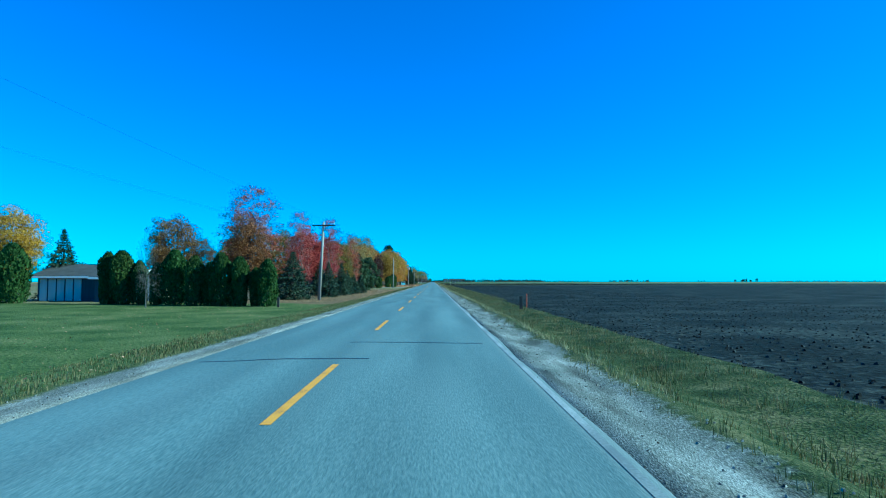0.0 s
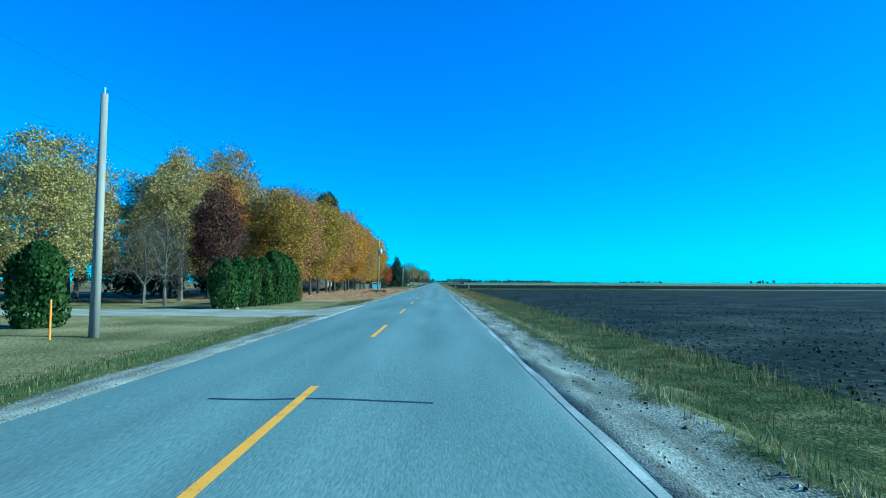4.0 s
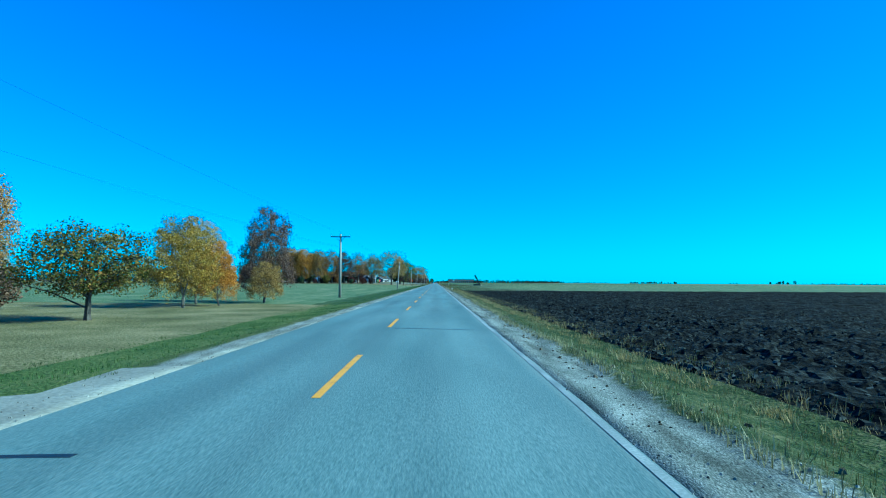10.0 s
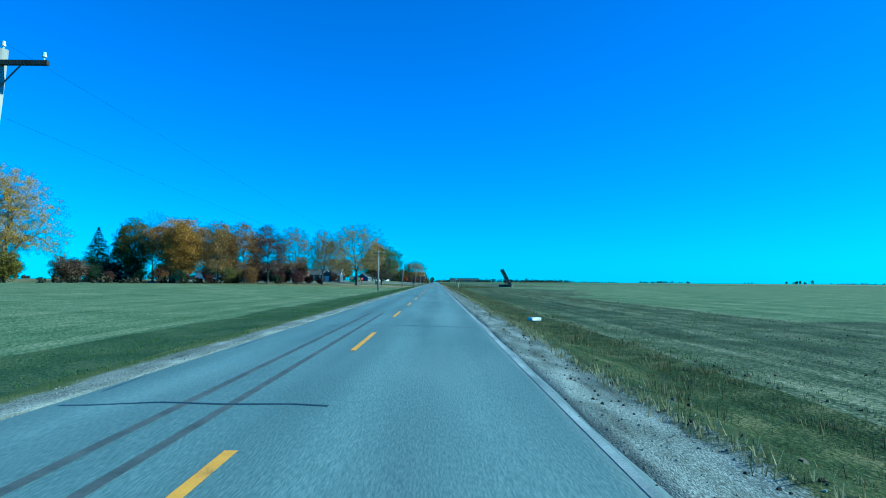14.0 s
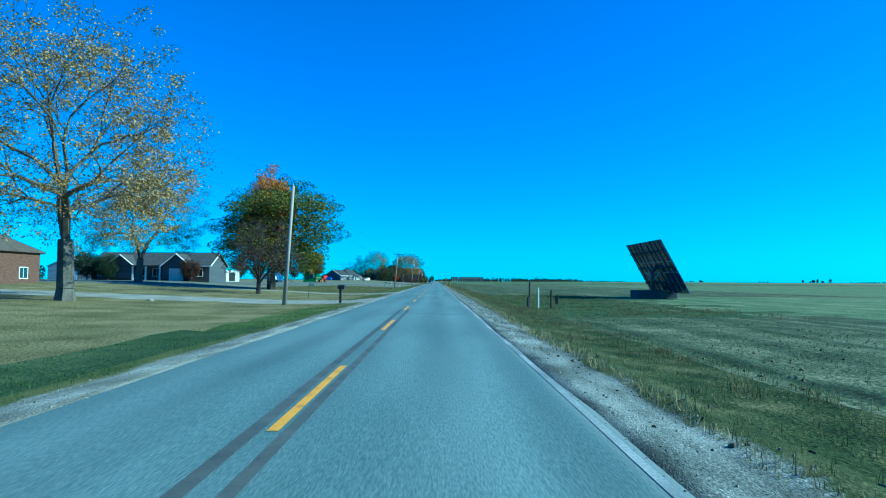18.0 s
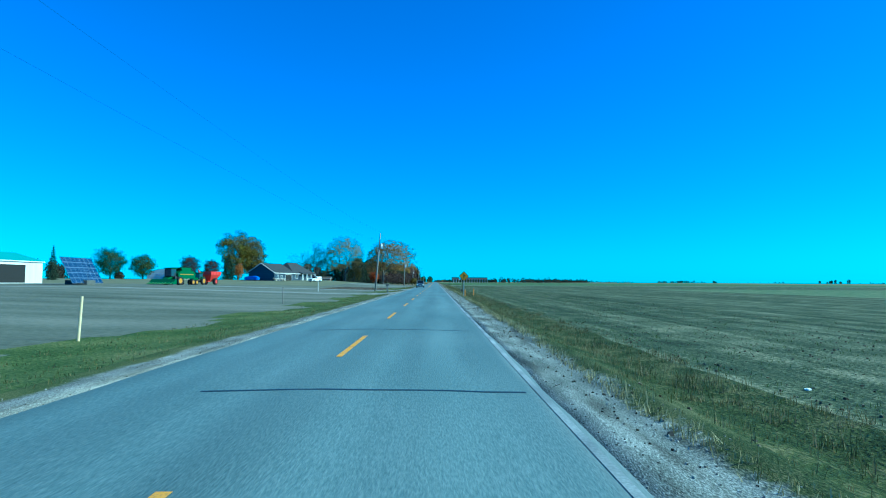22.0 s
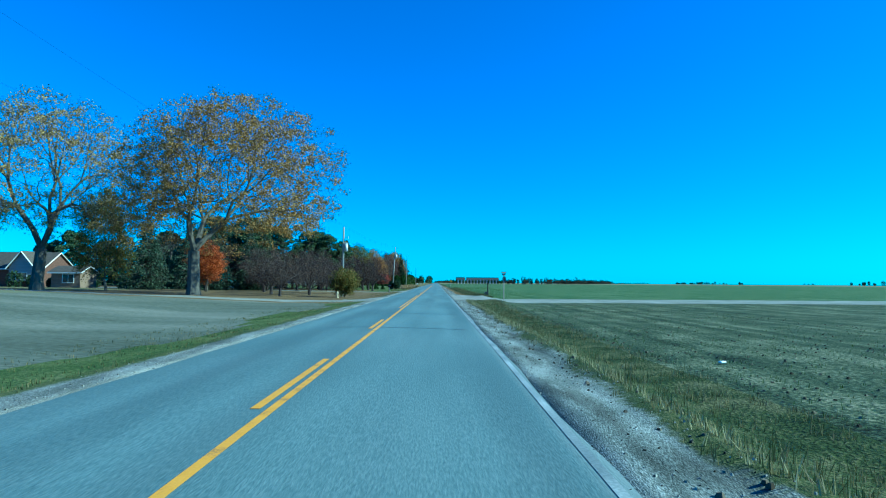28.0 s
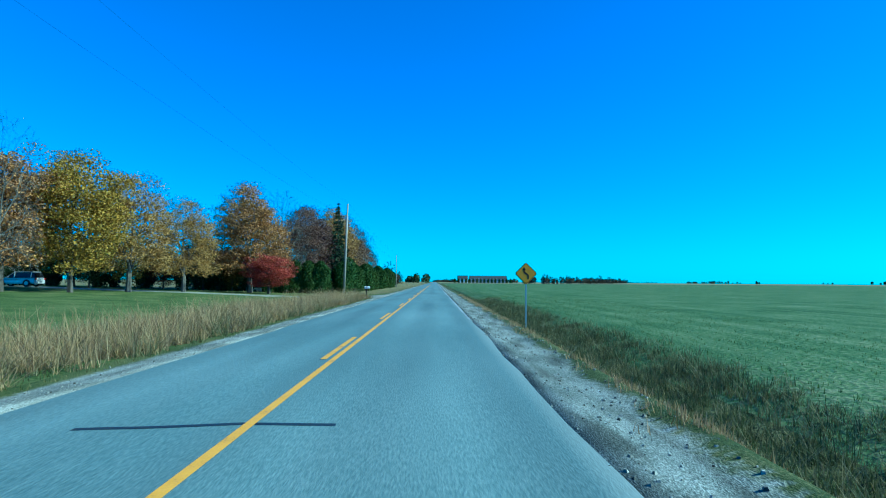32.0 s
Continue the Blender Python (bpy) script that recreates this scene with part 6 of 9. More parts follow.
def gabled(name, label, category, x, y, W, D, eave, ridge, wall, roof, turn=0.0, z=None, over=0.4, hip=False):
    """A house or shed with its ridge along its own x; its front is the side towards its own -y."""
    e = thing(name, x, y, (lie(x, y) if z is None else z) - 0.05, label, category, turn=turn)
    prof = [(-D / 2, -0.3), (D / 2, -0.3), (D / 2, eave), (0, ridge - 0.12), (-D / 2, eave)]
    if hip:
        part("wall", box(bmesh.new(), -W / 2, W / 2, -D / 2, D / 2, -0.3, eave), wall, e)
    else:
        part("wall", prism(bmesh.new(), prof, -W / 2, W / 2), wall, e)
    o = over
    s = (ridge - eave) / (D / 2)
    k = D * 0.42 if hip else 0.0
    for sg in (-1, 1):
        bm = bmesh.new()
        a = [bm.verts.new(p) for p in ((-W / 2 - o, sg * (D / 2 + o), eave - s * o), (W / 2 + o, sg * (D / 2 + o), eave - s * o), (W / 2 + (o if not hip else -k), 0, ridge), (-W / 2 - (o if not hip else -k), 0, ridge))]
        f = bm.faces.new(a if sg < 0 else a[::-1])
        r = bmesh.ops.extrude_face_region(bm, geom=[f])
        bmesh.ops.translate(bm, verts=[v for v in r["geom"] if isinstance(v, bmesh.types.BMVert)], vec=(0, 0, 0.14))
        bmesh.ops.recalc_face_normals(bm, faces=bm.faces)
        part("roof", bm, roof, e)
        part("fascia", box(bmesh.new(), -W / 2 - o, W / 2 + o, sg * (D / 2 + o) - 0.02, sg * (D / 2 + o) + 0.03, eave - s * o - 0.1, eave - s * o + 0.1), M_TRIM, e)
    if hip:
        for sg in (-1, 1):
            bm = bmesh.new()
            a = [bm.verts.new(p) for p in ((sg * (W / 2 + o), -D / 2 - o, eave - s * o), (sg * (W / 2 + o), D / 2 + o, eave - s * o), (sg * (W / 2 - k), 0, ridge))]
            f = bm.faces.new(a if sg > 0 else a[::-1])
            r = bmesh.ops.extrude_face_region(bm, geom=[f])
            bmesh.ops.translate(bm, verts=[v for v in r["geom"] if isinstance(v, bmesh.types.BMVert)], vec=(0, 0, 0.14))
            bmesh.ops.recalc_face_normals(bm, faces=bm.faces)
            part("roof", bm, roof, e)
    else:
        for sg in (-1, 1):
            bm = bmesh.new()
            for q in (-1, 1):
                tube(bm, (sg * (W / 2 + o), q * (D / 2 + o), eave - s * o), (sg * (W / 2 + o), 0, ridge), 0.1, n=4)
            part("barge_board", bm, M_TRIM, e)
    return e


def front_gable(e, u, w, out, eave, ridge, wall, roof, D, name="gable"):
    """A wing or dormer that stands out of the front with its own small roof."""
    g = part(name, prism(bmesh.new(), [(u - w / 2, eave - 2.6), (u + w / 2, eave - 2.6), (u + w / 2, eave), (u, ridge - 0.1), (u - w / 2, eave)], -D / 2 - out, 0, "y"), wall, e)
    s = (ridge - eave) / (w / 2)
    for sg in (-1, 1):
        bm = bmesh.new()
        a = [bm.verts.new(p) for p in ((u + sg * (w / 2 + 0.4), -D / 2 - out - 0.35, eave - 0.4 * s), (u + sg * (w / 2 + 0.4), 0, eave - 0.4 * s), (u, 0, ridge), (u, -D / 2 - out - 0.35, ridge))]
        f = bm.faces.new(a)
        r = bmesh.ops.extrude_face_region(bm, geom=[f])
        bmesh.ops.translate(bm, verts=[v for v in r["geom"] if isinstance(v, bmesh.types.BMVert)], vec=(0, 0, 0.12))
        bmesh.ops.recalc_face_normals(bm, faces=bm.faces)
        part("roof", bm, roof, g)
    bm = bmesh.new()
    for q in (-1, 1):
        tube(bm, (u + q * (w / 2 + 0.4), -D / 2 - out - 0.38, eave - 0.4 * s), (u, -D / 2 - out - 0.38, ridge + 0.03), 0.11, n=4)
    part("barge_board", bm, M_TRIM, g)


# grey-blue outbuilding on the first lawn
b = gabled("outbuilding", "low grey outbuilding with white panels and dark roof", "outbuilding", -31.3, 58, 6.2, 6, 2.4, 3.4, M_DNAVY, M_SHINGLE, 0)
for i in range(5):
    part("wall_panel", box(bmesh.new(), -2.9 + 0.78 * i, -2.25 + 0.78 * i, -3.06, -2.99, 0.1, 2.1, 0.02), M_WSTEEL, b, "bright white wall panel")
b = gabled("garden_shed", "dark blue low shed beside the outbuilding", "shed", -26.6, 55.5, 3.6, 4, 2.3, 2.9, M_DNAVY, M_SHINGLE, 0)
opening(b, "f", 0.6, 0, 0.9, 1.9, 3.6, 4, "door", M_DNAVY, M_DNAVY)
# brick house behind the pines
b = gabled("house", "two-storey brown brick house with brown shingle roof", "house", -25, 137, 17, 11, 3.2, 8.4, M_BRICK, M_SHINGB, 90, over=0.5)
front_gable(b, -3.2, 4.2, 0.6, 5.6, 7.3, M_TANB, M_SHINGB, 11)
opening(b, "f", -3.2, 4.6, 1.1, 1.1, 17, 12.25)
for u in (-6.5, 0.5, 3.2, 6.2):
    opening(b, "f", u, 0.9, 1.4, 1.4, 17, 11)
opening(b, "f", -1.4, 0, 1.0, 2.1, 17, 11, "door")
for u in (-3, 2.5):
    opening(b, "l", u, 1.0, 1.2, 1.3, 17, 11)
part("chimney", box(bmesh.new(), 4, 5, 0.3, 1.2, 6, 9.2, 0.03), M_TANB, b)
# white building behind the yard
b = gabled("machine_shed", "plain white metal machine shed", "shed", -45.2, 404, 11.6, 9, 3.4, 4.4, M_WSTEEL, M_WSTEEL, 0)
opening(b, "f", 2.2, 0, 3.0, 2.5, 11.6, 9, "door", M_WSTEEL)
opening(b, "f", -2.5, 0, 1.0, 2.1, 11.6, 9, "door")
# brick farmhouse
b = gabled("farmhouse", "red brick farmhouse with low brown roof", "house", -56, 750, 20, 10, 4.6, 7.4, M_BRICK, M_SHINGB, 0, z=0.2, hip=True)
for u in (-8, -5, -1.8, 4.6, 8.0):
    opening(b, "f", u, 1.0, 1.5, 1.4, 20, 10)
opening(b, "f", 1.6, 0, 1.1, 2.1, 20, 10, "door")
for u in (-2.4, 2.2):
    opening(b, "r", u, 1.4, 1.3, 1.2, 20, 10)
part("chimney", box(bmesh.new(), -3, -2, 0.2, 1.2, 6, 8.6, 0.03), M_BRICK, b)
part("porch_roof", box(bmesh.new(), -0.5, 6.5, -7.0, -5.0, 2.7, 2.95, 0.03), M_SHINGB, b)
for u in (-0.3, 2.9, 6.2):
    part("porch_post", box(bmesh.new(), u - 0.1, u + 0.1, -6.9, -6.7, 0, 2.7), M_TRIM, b)
# pale house beyond; its dark siding colour stands for the shade it lies in
b = gabled("house", "shaded house with darkened grey walls, dark roof and white pillars", "house", -52, 800, 22, 9, 3.0, 5.4, M_DSIDE, M_SHINGLE, 0, z=1.25)
front_gable(b, 5.5, 5.0, 1.6, 3.0, 5.0, M_DSIDE, M_SHINGLE, 9)
front_gable(b, -5.0, 4.6, 1.2, 3.0, 4.8, M_DSIDE, M_SHINGLE, 9)
for u in (-9, -1.5, 1.2, 9):
    opening(b, "f", u, 0.9, 1.4, 1.4, 22, 9)
for u in (-2.6, -0.2, 2.4):
    part("pillar", box(bmesh.new(), u - 0.14, u + 0.14, -6.0, -5.72, 0, 2.7), M_TRIM, b)
part("porch_roof", box(bmesh.new(), -2.8, 3.0, -6.2, -4.5, 2.7, 2.9, 0.03), M_SHINGLE, b)
opening(b, "f", 5.5, 0, 2.4, 2.2, 22, 12.25, "door", M_WSTEEL)
# farmyard
b = gabled("machine_shed", "dark grey metal shed with dark roof and open doors", "shed", -130, 972, 26, 22, 6.2, 10.4, M_DSIDE, M_SHINGLE, 90, z=0.7)
for u in (-4.5, 4.5):
    opening(b, "l", u, 0, 6.0, 4.0, 26, 22, "door", M_DOORDARK)
b = gabled("machine_shed", "grey metal shed with dark roof", "shed", -152, 946, 22, 18, 6.2, 10.4, M_GSIDE, M_SHINGLE, 90, z=0.7)
opening(b, "l", 0, 0, 6.0, 4.0, 22, 18, "door", M_WSTEEL)
b = gabled("machine_shed", "white metal shed with teal roof and open door", "shed", -107, 971, 40, 15, 5.4, 7.6, M_WSTEEL, M_TEAL, 90, z=0.7)
# nothing hollow behind: the panel's near-black paints the shade within
opening(b, "f", 9, 0, 9.0, 4.4, 40, 15, "door", M_DOORDARK)
opening(b, "f", -15, 0, 1.1, 2.1, 40, 15, "door")
opening(b, "l", 0, 0, 5, 4.2, 40, 15, "door", M_WSTEEL)


def grain_bin(x, y, r, eave, peak):
    e = thing("grain_bin", x, y, 0.7, "round corrugated steel grain bin with conical roof", "grain bin", "grain bins by the sheds")
    bm = bmesh.new()
    n = int(eave / 0.8)
    rings = []
    for i in range(2 * n + 1):  # bands of sheet with a groove between them
        q = r if i % 2 == 0 else r - 0.05
        rings.append([bm.verts.new((q * math.cos(k * math.pi / 20), q * math.sin(k * math.pi / 20), i * eave / (2 * n))) for k in range(40)])
    for a, b in zip(rings, rings[1:]):
        for k in range(40):
            bm.faces.new((a[k], a[(k + 1) % 40], b[(k + 1) % 40], b[k]))
    part("wall", bm, M_BINS, e, smooth=False)
    part("roof", tube(bmesh.new(), (0, 0, eave), (0, 0, peak), r + 0.15, 0.5, 40), M_BINS, e)
    part("roof_cap", tube(bmesh.new(), (0, 0, peak), (0, 0, peak + 0.35), 0.55, 0.3, 16), M_STEEL, e)
    for k in range(10):
        a = k * 2 * math.pi / 10
        part("roof_rib", tube(bmesh.new(), (r * math.cos(a), r * math.sin(a), eave + 0.06), (0.5 * math.cos(a), 0.5 * math.sin(a), peak + 0.06), 0.05, n=4), M_STEEL, e)
    bm = bmesh.new()
    for s in (-0.22, 0.22):
        tube(bm, (r + 0.12, s, 0.4), (r + 0.12, s, eave), 0.025, n=4)
    for k in range(int(eave / 0.5)):
        tube(bm, (r + 0.12, -0.22, 0.6 + 0.5 * k), (r + 0.12, 0.22, 0.6 + 0.5 * k), 0.015, n=4)
    part("ladder", bm, M_STEEL, e)


grain_bin(-109, 957, 7.2, 7.8, 10.8)
grain_bin(-124, 966, 5.0, 8.0, 10.4)
# slate-blue house with garage
b = gabled("house", "slate-blue house with stone porch and grey hip roof", "house", -59, 1089, 17, 11, 3.2, 7.4, M_NAVY, M_SHINGG, 74, z=1.6, hip=True, over=0.6)
for u in (-5.5, 3.5, 6.5):
    opening(b, "f", u, 0.9, 1.6, 1.5, 17, 11)
opening(b, "f", -0.5, 0, 1.1, 2.1, 17, 11, "door", M_TRIM)
part("porch_wall", box(bmesh.new(), 2.4, 8.2, -5.75, -5.52, 0, 1.0, 0.03), M_STONE, b, "pale stone porch wall")
for u in (-3.0, 0.6, 4.2, 7.9):
    part("porch_pillar", box(bmesh.new(), u - 0.17, u + 0.17, -7.0, -6.66, 0, 2.9, 0.02), M_TRIM, b)
part("porch_roof", prism(bmesh.new(), [(-7.3, 2.75), (-5.3, 2.95), (-5.3, 3.6), (-7.3, 2.95)], -3.6, 8.4), M_SHINGG, b)
b = gabled("garage", "slate-blue gabled garage with dark door", "garage", -62.5, 1071, 14, 11, 3.2, 6.6, M_NAVY, M_SHINGG, 74, z=1.5, over=0.5)
opening(b, "f", 3.6, 0, 4.8, 2.4, 14, 11, "door", M_DOORDARK)
for u in (-4.6, -1.8):
    opening(b, "f", u, 1.0, 1.0, 1.1, 14, 11)
part("stone_base", box(bmesh.new(), -7.0, 1.0, -5.62, -5.45, 0, 0.8, 0.03), M_STONE, b, "pale stone base")
e = thing("hoop_building", -119.5, 1103, 0.9, "long white building with a curved fabric roof", "building")
arch = [(-7.0, -0.2)] + [(-7.0 * math.cos(math.pi * k / 12), 1.6 + 3.9 * math.sin(math.pi * k / 12)) for k in range(13)] + [(7.0, -0.2)]
part("shell", prism(bmesh.new(), arch, 0, 24, "y"), M_WSIDE, e)
part("door", box(bmesh.new(), -2.2, 2.2, -0.08, 0.02, 0, 3.6, 0.02), M_WSTEEL, e)
# brick house by the big maples
b = gabled("house", "low brick house with white gable end", "house", -79, 1173, 24, 9, 3.4, 6.2, M_BRICK, M_SHINGB, 0, z=0.2)
front_gable(b, 9.0, 4.4, 0.9, 3.6, 6.2, M_GSIDE, M_SHINGB, 9)
for u in (-9, -5.5, -2, 2.5):
    opening(b, "f", u, 1.0, 1.5, 1.3, 24, 9)
opening(b, "f", 9.0, 1.3, 1.8, 1.2, 24, 10.8)
# separate block standing in for the attached low wing of the brick house
b = gabled("garden_shed", "small tan block for the brick house's low wing, with a brown roof", "shed", -57.5, 1162, 4.6, 4.6, 2.6, 3.5, M_TANB, M_SHINGB, 0, z=0.2)
opening(b, "f", 0.4, 0.9, 1.7, 1.3, 4.6, 4.6)
# house with the porch
b = gabled("house", "tan house with brown roof, porch and white dormer", "house", -41, 1237, 24, 8, 2.9, 6.2, M_TANB, M_SHINGB, 0, z=0.85, over=0.5)
front_gable(b, 4.8, 2.6, -2.2, 4.5, 5.9, M_WSIDE, M_SHINGB, 8, "dormer")
opening(b, "f", 4.8, 3.75, 1.5, 0.7, 24, 5.65)
for u in (-9.5, -5.5, -2.6, 3.4, 5.8):
    opening(b, "f", u, 0.8, 1.5, 1.5, 24, 8)
opening(b, "f", 0.6, 0, 1.1, 2.1, 24, 8, "door", M_WSIDE)
opening(b, "f", 9.2, 0.8, 1.5, 1.5, 24, 8)
part("porch_floor", box(bmesh.new(), -11, 11.4, -6.6, -4.0, -0.3, 0.12, 0.02), M_STONE, b)
part("porch_roof", prism(bmesh.new(), [(-6.9, 2.45), (-3.9, 2.75), (-3.9, 3.4), (-6.9, 2.62)], -11.4, 11.8), M_SHINGB, b)
for u in (-10.6, -7.2, -3.8, -0.6, 2.8, 6.2, 8.8, 11.2):
    part("porch_column", box(bmesh.new(), u - 0.13, u + 0.13, -6.55, -6.29, 0.12, 2.5, 0.02), M_TRIM, b)
b = gabled("garage", "pale gabled garage with two white doors", "garage", -42.6, 1265, 8, 8, 2.8, 5.3, M_WSIDE, M_SHINGB, 90, z=0.7)
for u in (-2, 2):
    opening(b, "l", u, 0, 2.6, 2.2, 8, 8, "door", M_WSTEEL)
b = gabled("outbuilding", "low outbuilding with dark shingle roof", "shed", -54, 1292, 7, 8, 2.6, 5.0, M_WSIDE, M_SHINGLE, 0, z=0.5)
opening(b, "f", 0, 0, 2.4, 2.1, 7, 8, "door", M_WSTEEL)
b = gabled("house", "dark timber house hidden among the trees", "house", -36, 1330, 18, 10, 3.4, 6.6, M_DARKW, M_SHINGLE, 0, z=0.4)
for u in (-5, 0, 5):
    opening(b, "f", u, 0.9, 1.4, 1.3, 18, 10)
# distant farmstead on the other side
b = gabled("barn", "long pale barn on the distant farmstead", "barn", 88, 2190, 60, 22, 6, 11, M_GSIDE, M_SHINGG, 0, z=0)
b = gabled("farmhouse", "white distant farmhouse", "house", 46, 2170, 16, 12, 6, 11, M_WSIDE, M_SHINGG, 0, z=0)
tagged(b, "small white farmhouse on the distant farmstead")

# ---- vehicles and farm machines
M_TYRE = plain("tyre_rubber", (0.015, 0.015, 0.016), 0.8)
M_RIM = plain("alloy_rim", (0.5, 0.5, 0.52), 0.3, 0.8)
M_BLACKP = plain("black_plastic", (0.012, 0.012, 0.013), 0.5)
M_LAMP = plain("lamp_glass", (0.75, 0.76, 0.74), 0.1, 0.0, 0.8)
M_TAIL = plain("red_lamp", (0.3, 0.01, 0.01), 0.2)
M_CARBLUE = plain("silver_blue_paint", (0.2, 0.27, 0.33), 0.25, 0.4, 0.6)
M_CARSILV = plain("silver_paint", (0.5, 0.52, 0.54), 0.25, 0.3, 0.6)
M_CARGLASS = plain("tinted_car_glass", (0.008, 0.009, 0.011), 0.06, 0.0, 0.4)
M_CARWHITE = plain("white_car_paint", (0.78, 0.79, 0.8), 0.3, 0.0, 0.6)
M_CARBLACK = plain("black_car_paint", (0.02, 0.02, 0.023), 0.25, 0.0, 0.6)
M_GREENP = plain("green_machine_paint", (0.015, 0.085, 0.02), 0.4)
M_YELLOWP = plain("yellow_machine_paint", (0.42, 0.2, 0.02), 0.4)
M_REDP = plain("red_machine_paint", (0.5, 0.035, 0.03), 0.4)
M_TARP = noisy("blue_tarpaulin", [(0.3, (0.02, 0.09, 0.45)), (0.7, (0.04, 0.16, 0.62))], 1.5, 8, 0.7, 0.04, 0.5)
M_RUST = noisy("rusty_iron", [(0.3, (0.045, 0.025, 0.018)), (0.7, (0.15, 0.075, 0.045))], 3, 20, 0.7, 0.01, 0.9)


def wheel(e, x, y, r, w, rim=None):
    bm = tube(bmesh.new(), (x - w / 2, y, r), (x + w / 2, y, r), r, n=22)
    bmesh.ops.bevel(bm, geom=[ed for ed in bm.edges if len(ed.link_faces) == 2 and any(len(f.verts) > 4 for f in ed.link_faces)], offset=min(0.05, w * 0.2), segments=2, affect="EDGES")
    t = part("wheel", bm, M_TYRE, e)
    bm = tube(bmesh.new(), (x - w / 2 - 0.012, y, r), (x + w / 2 + 0.012, y, r), r * 0.6, n=16)
    part("rim", bm, rim or M_RIM, t)


def car(x, y, turn, paint, label, cat_name="car", L=4.7, Wd=1.86, H=1.68, kind="suv", z=None):
    """A road car; its nose points along its own +y."""
    e = thing("pickup_truck" if kind == "pickup" else "suv" if kind == "suv" else "car", x, y, lie(x, y) if z is None else z, label, cat_name, turn=turn)
    h = L / 2
    belt = H * 0.58
    low = [(-h, 0.38), (-h + 0.05, 0.3), (h - 0.1, 0.26), (h, 0.36), (h + 0.02, 0.62), (h - 0.08, belt * 0.86), (h - 0.28, belt * 0.93), (h * 0.42, belt * 1.04), (-h + 0.1, belt * 1.04), (-h - 0.01, belt * 0.95)]
    bm = prism(bmesh.new(), low, -Wd / 2, Wd / 2)
    for v in bm.verts:  # the nose narrows and the shoulders lean in
        if v.co.y > h * 0.8:
            v.co.x *= 0.9
        if v.co.z > belt * 0.9:
            v.co.x *= 0.95
    bmesh.ops.bevel(bm, geom=[ed for ed in bm.edges if abs(ed.verts[0].co.x - ed.verts[1].co.x) < 0.2], offset=0.12, segments=4, affect="EDGES")
    part("body", bm, paint, e, smooth=False)
    rear = -h + 0.25 if kind == "suv" else (-h * 0.62 if kind == "car" else -h + 0.12)
    rear_low = -h + 0.04 if kind != "car" else -h * 0.8
    nose = h * 0.42
    cab = [(rear_low, belt), (nose, belt), (nose - 0.85, H - 0.05), (nose - 1.1, H), (rear + 0.15, H - 0.02), (rear, H - 0.1)]
    bm = prism(bmesh.new(), cab, -Wd / 2 + 0.1, Wd / 2 - 0.1)
    for v in bm.verts:
        if v.co.z > H - 0.3:
            v.co.x *= 0.84
    bmesh.ops.bevel(bm, geom=bm.edges[:], offset=0.04, segments=2, affect="EDGES")
    part("cabin_glass", bm, M_CARGLASS, e, "dark tinted windows")
    bm = box(bmesh.new(), -Wd / 2 * 0.78, Wd / 2 * 0.78, rear + 0.12, nose - 0.95, H - 0.05, H + 0.015, 0.02)
    part("roof", bm, paint, e)
    for sx in (-1, 1):
        bm = bmesh.new()
        for ya, yb in ((nose - 0.05, nose - 0.95), (0.05, 0.0), (rear_low + 0.5, rear + 0.25)):
            tube(bm, (sx * (Wd / 2 - 0.1), ya, belt), (sx * (Wd / 2 * 0.8), yb, H - 0.02), 0.045, n=5)
        if kind == "pickup":
            box(bm, min(sx * (Wd / 2 - 0.12), sx * (Wd / 2 - 0.16)), max(sx * (Wd / 2 - 0.12), sx * (Wd / 2 - 0.16)), rear_low + 0.1, -0.2, belt, H - 0.15)
        part("pillar", bm, paint, e)
        for yy in (h * 0.62, -h * 0.6):
            part("wheel_arch", tube(bmesh.new(), (sx * (Wd / 2 - 0.2), yy, 0.36), (sx * (Wd / 2 + 0.012), yy, 0.36), 0.4, n=20), M_BLACKP, e)
            wheel(e, sx * (Wd / 2 - 0.1), yy, 0.35, 0.23)
        part("headlight", box(bmesh.new(), sx * Wd * 0.36 - 0.2, sx * Wd * 0.36 + 0.2, h - 0.14, h + 0.012, belt * 0.72, belt * 0.86, 0.03), M_LAMP, e, "clear headlight")
        part("tail_light", box(bmesh.new(), sx * Wd * 0.4 - 0.1, sx * Wd * 0.4 + 0.1, -h - 0.03, -h + 0.1, belt * 0.8, belt * 1.0, 0.02), M_TAIL, e, "red tail light")
        part("fog_light", box(bmesh.new(), sx * Wd * 0.37 - 0.13, sx * Wd * 0.37 + 0.13, h - 0.1, h + 0.015, 0.42, 0.52, 0.02), M_LAMP, e)
        part("mirror", box(bmesh.new(), min(sx * (Wd / 2 - 0.02), sx * (Wd / 2 + 0.16)), max(sx * (Wd / 2 - 0.02), sx * (Wd / 2 + 0.16)), nose - 0.45, nose - 0.28, belt + 0.02, belt + 0.18, 0.03), paint, e)
    part("grille", box(bmesh.new(), -0.5, 0.5, h - 0.1, h + 0.022, 0.6, belt * 0.84, 0.03), M_BLACKP, e, "black grille")
    part("lower_bumper", box(bmesh.new(), -Wd * 0.42, Wd * 0.42, h - 0.1, h + 0.012, 0.26, 0.4, 0.03), M_BLACKP, e)
    part("number_plate", box(bmesh.new(), -0.16, 0.16, h + 0.012, h + 0.03, 0.44, 0.54), M_LAMP, e)
    return e


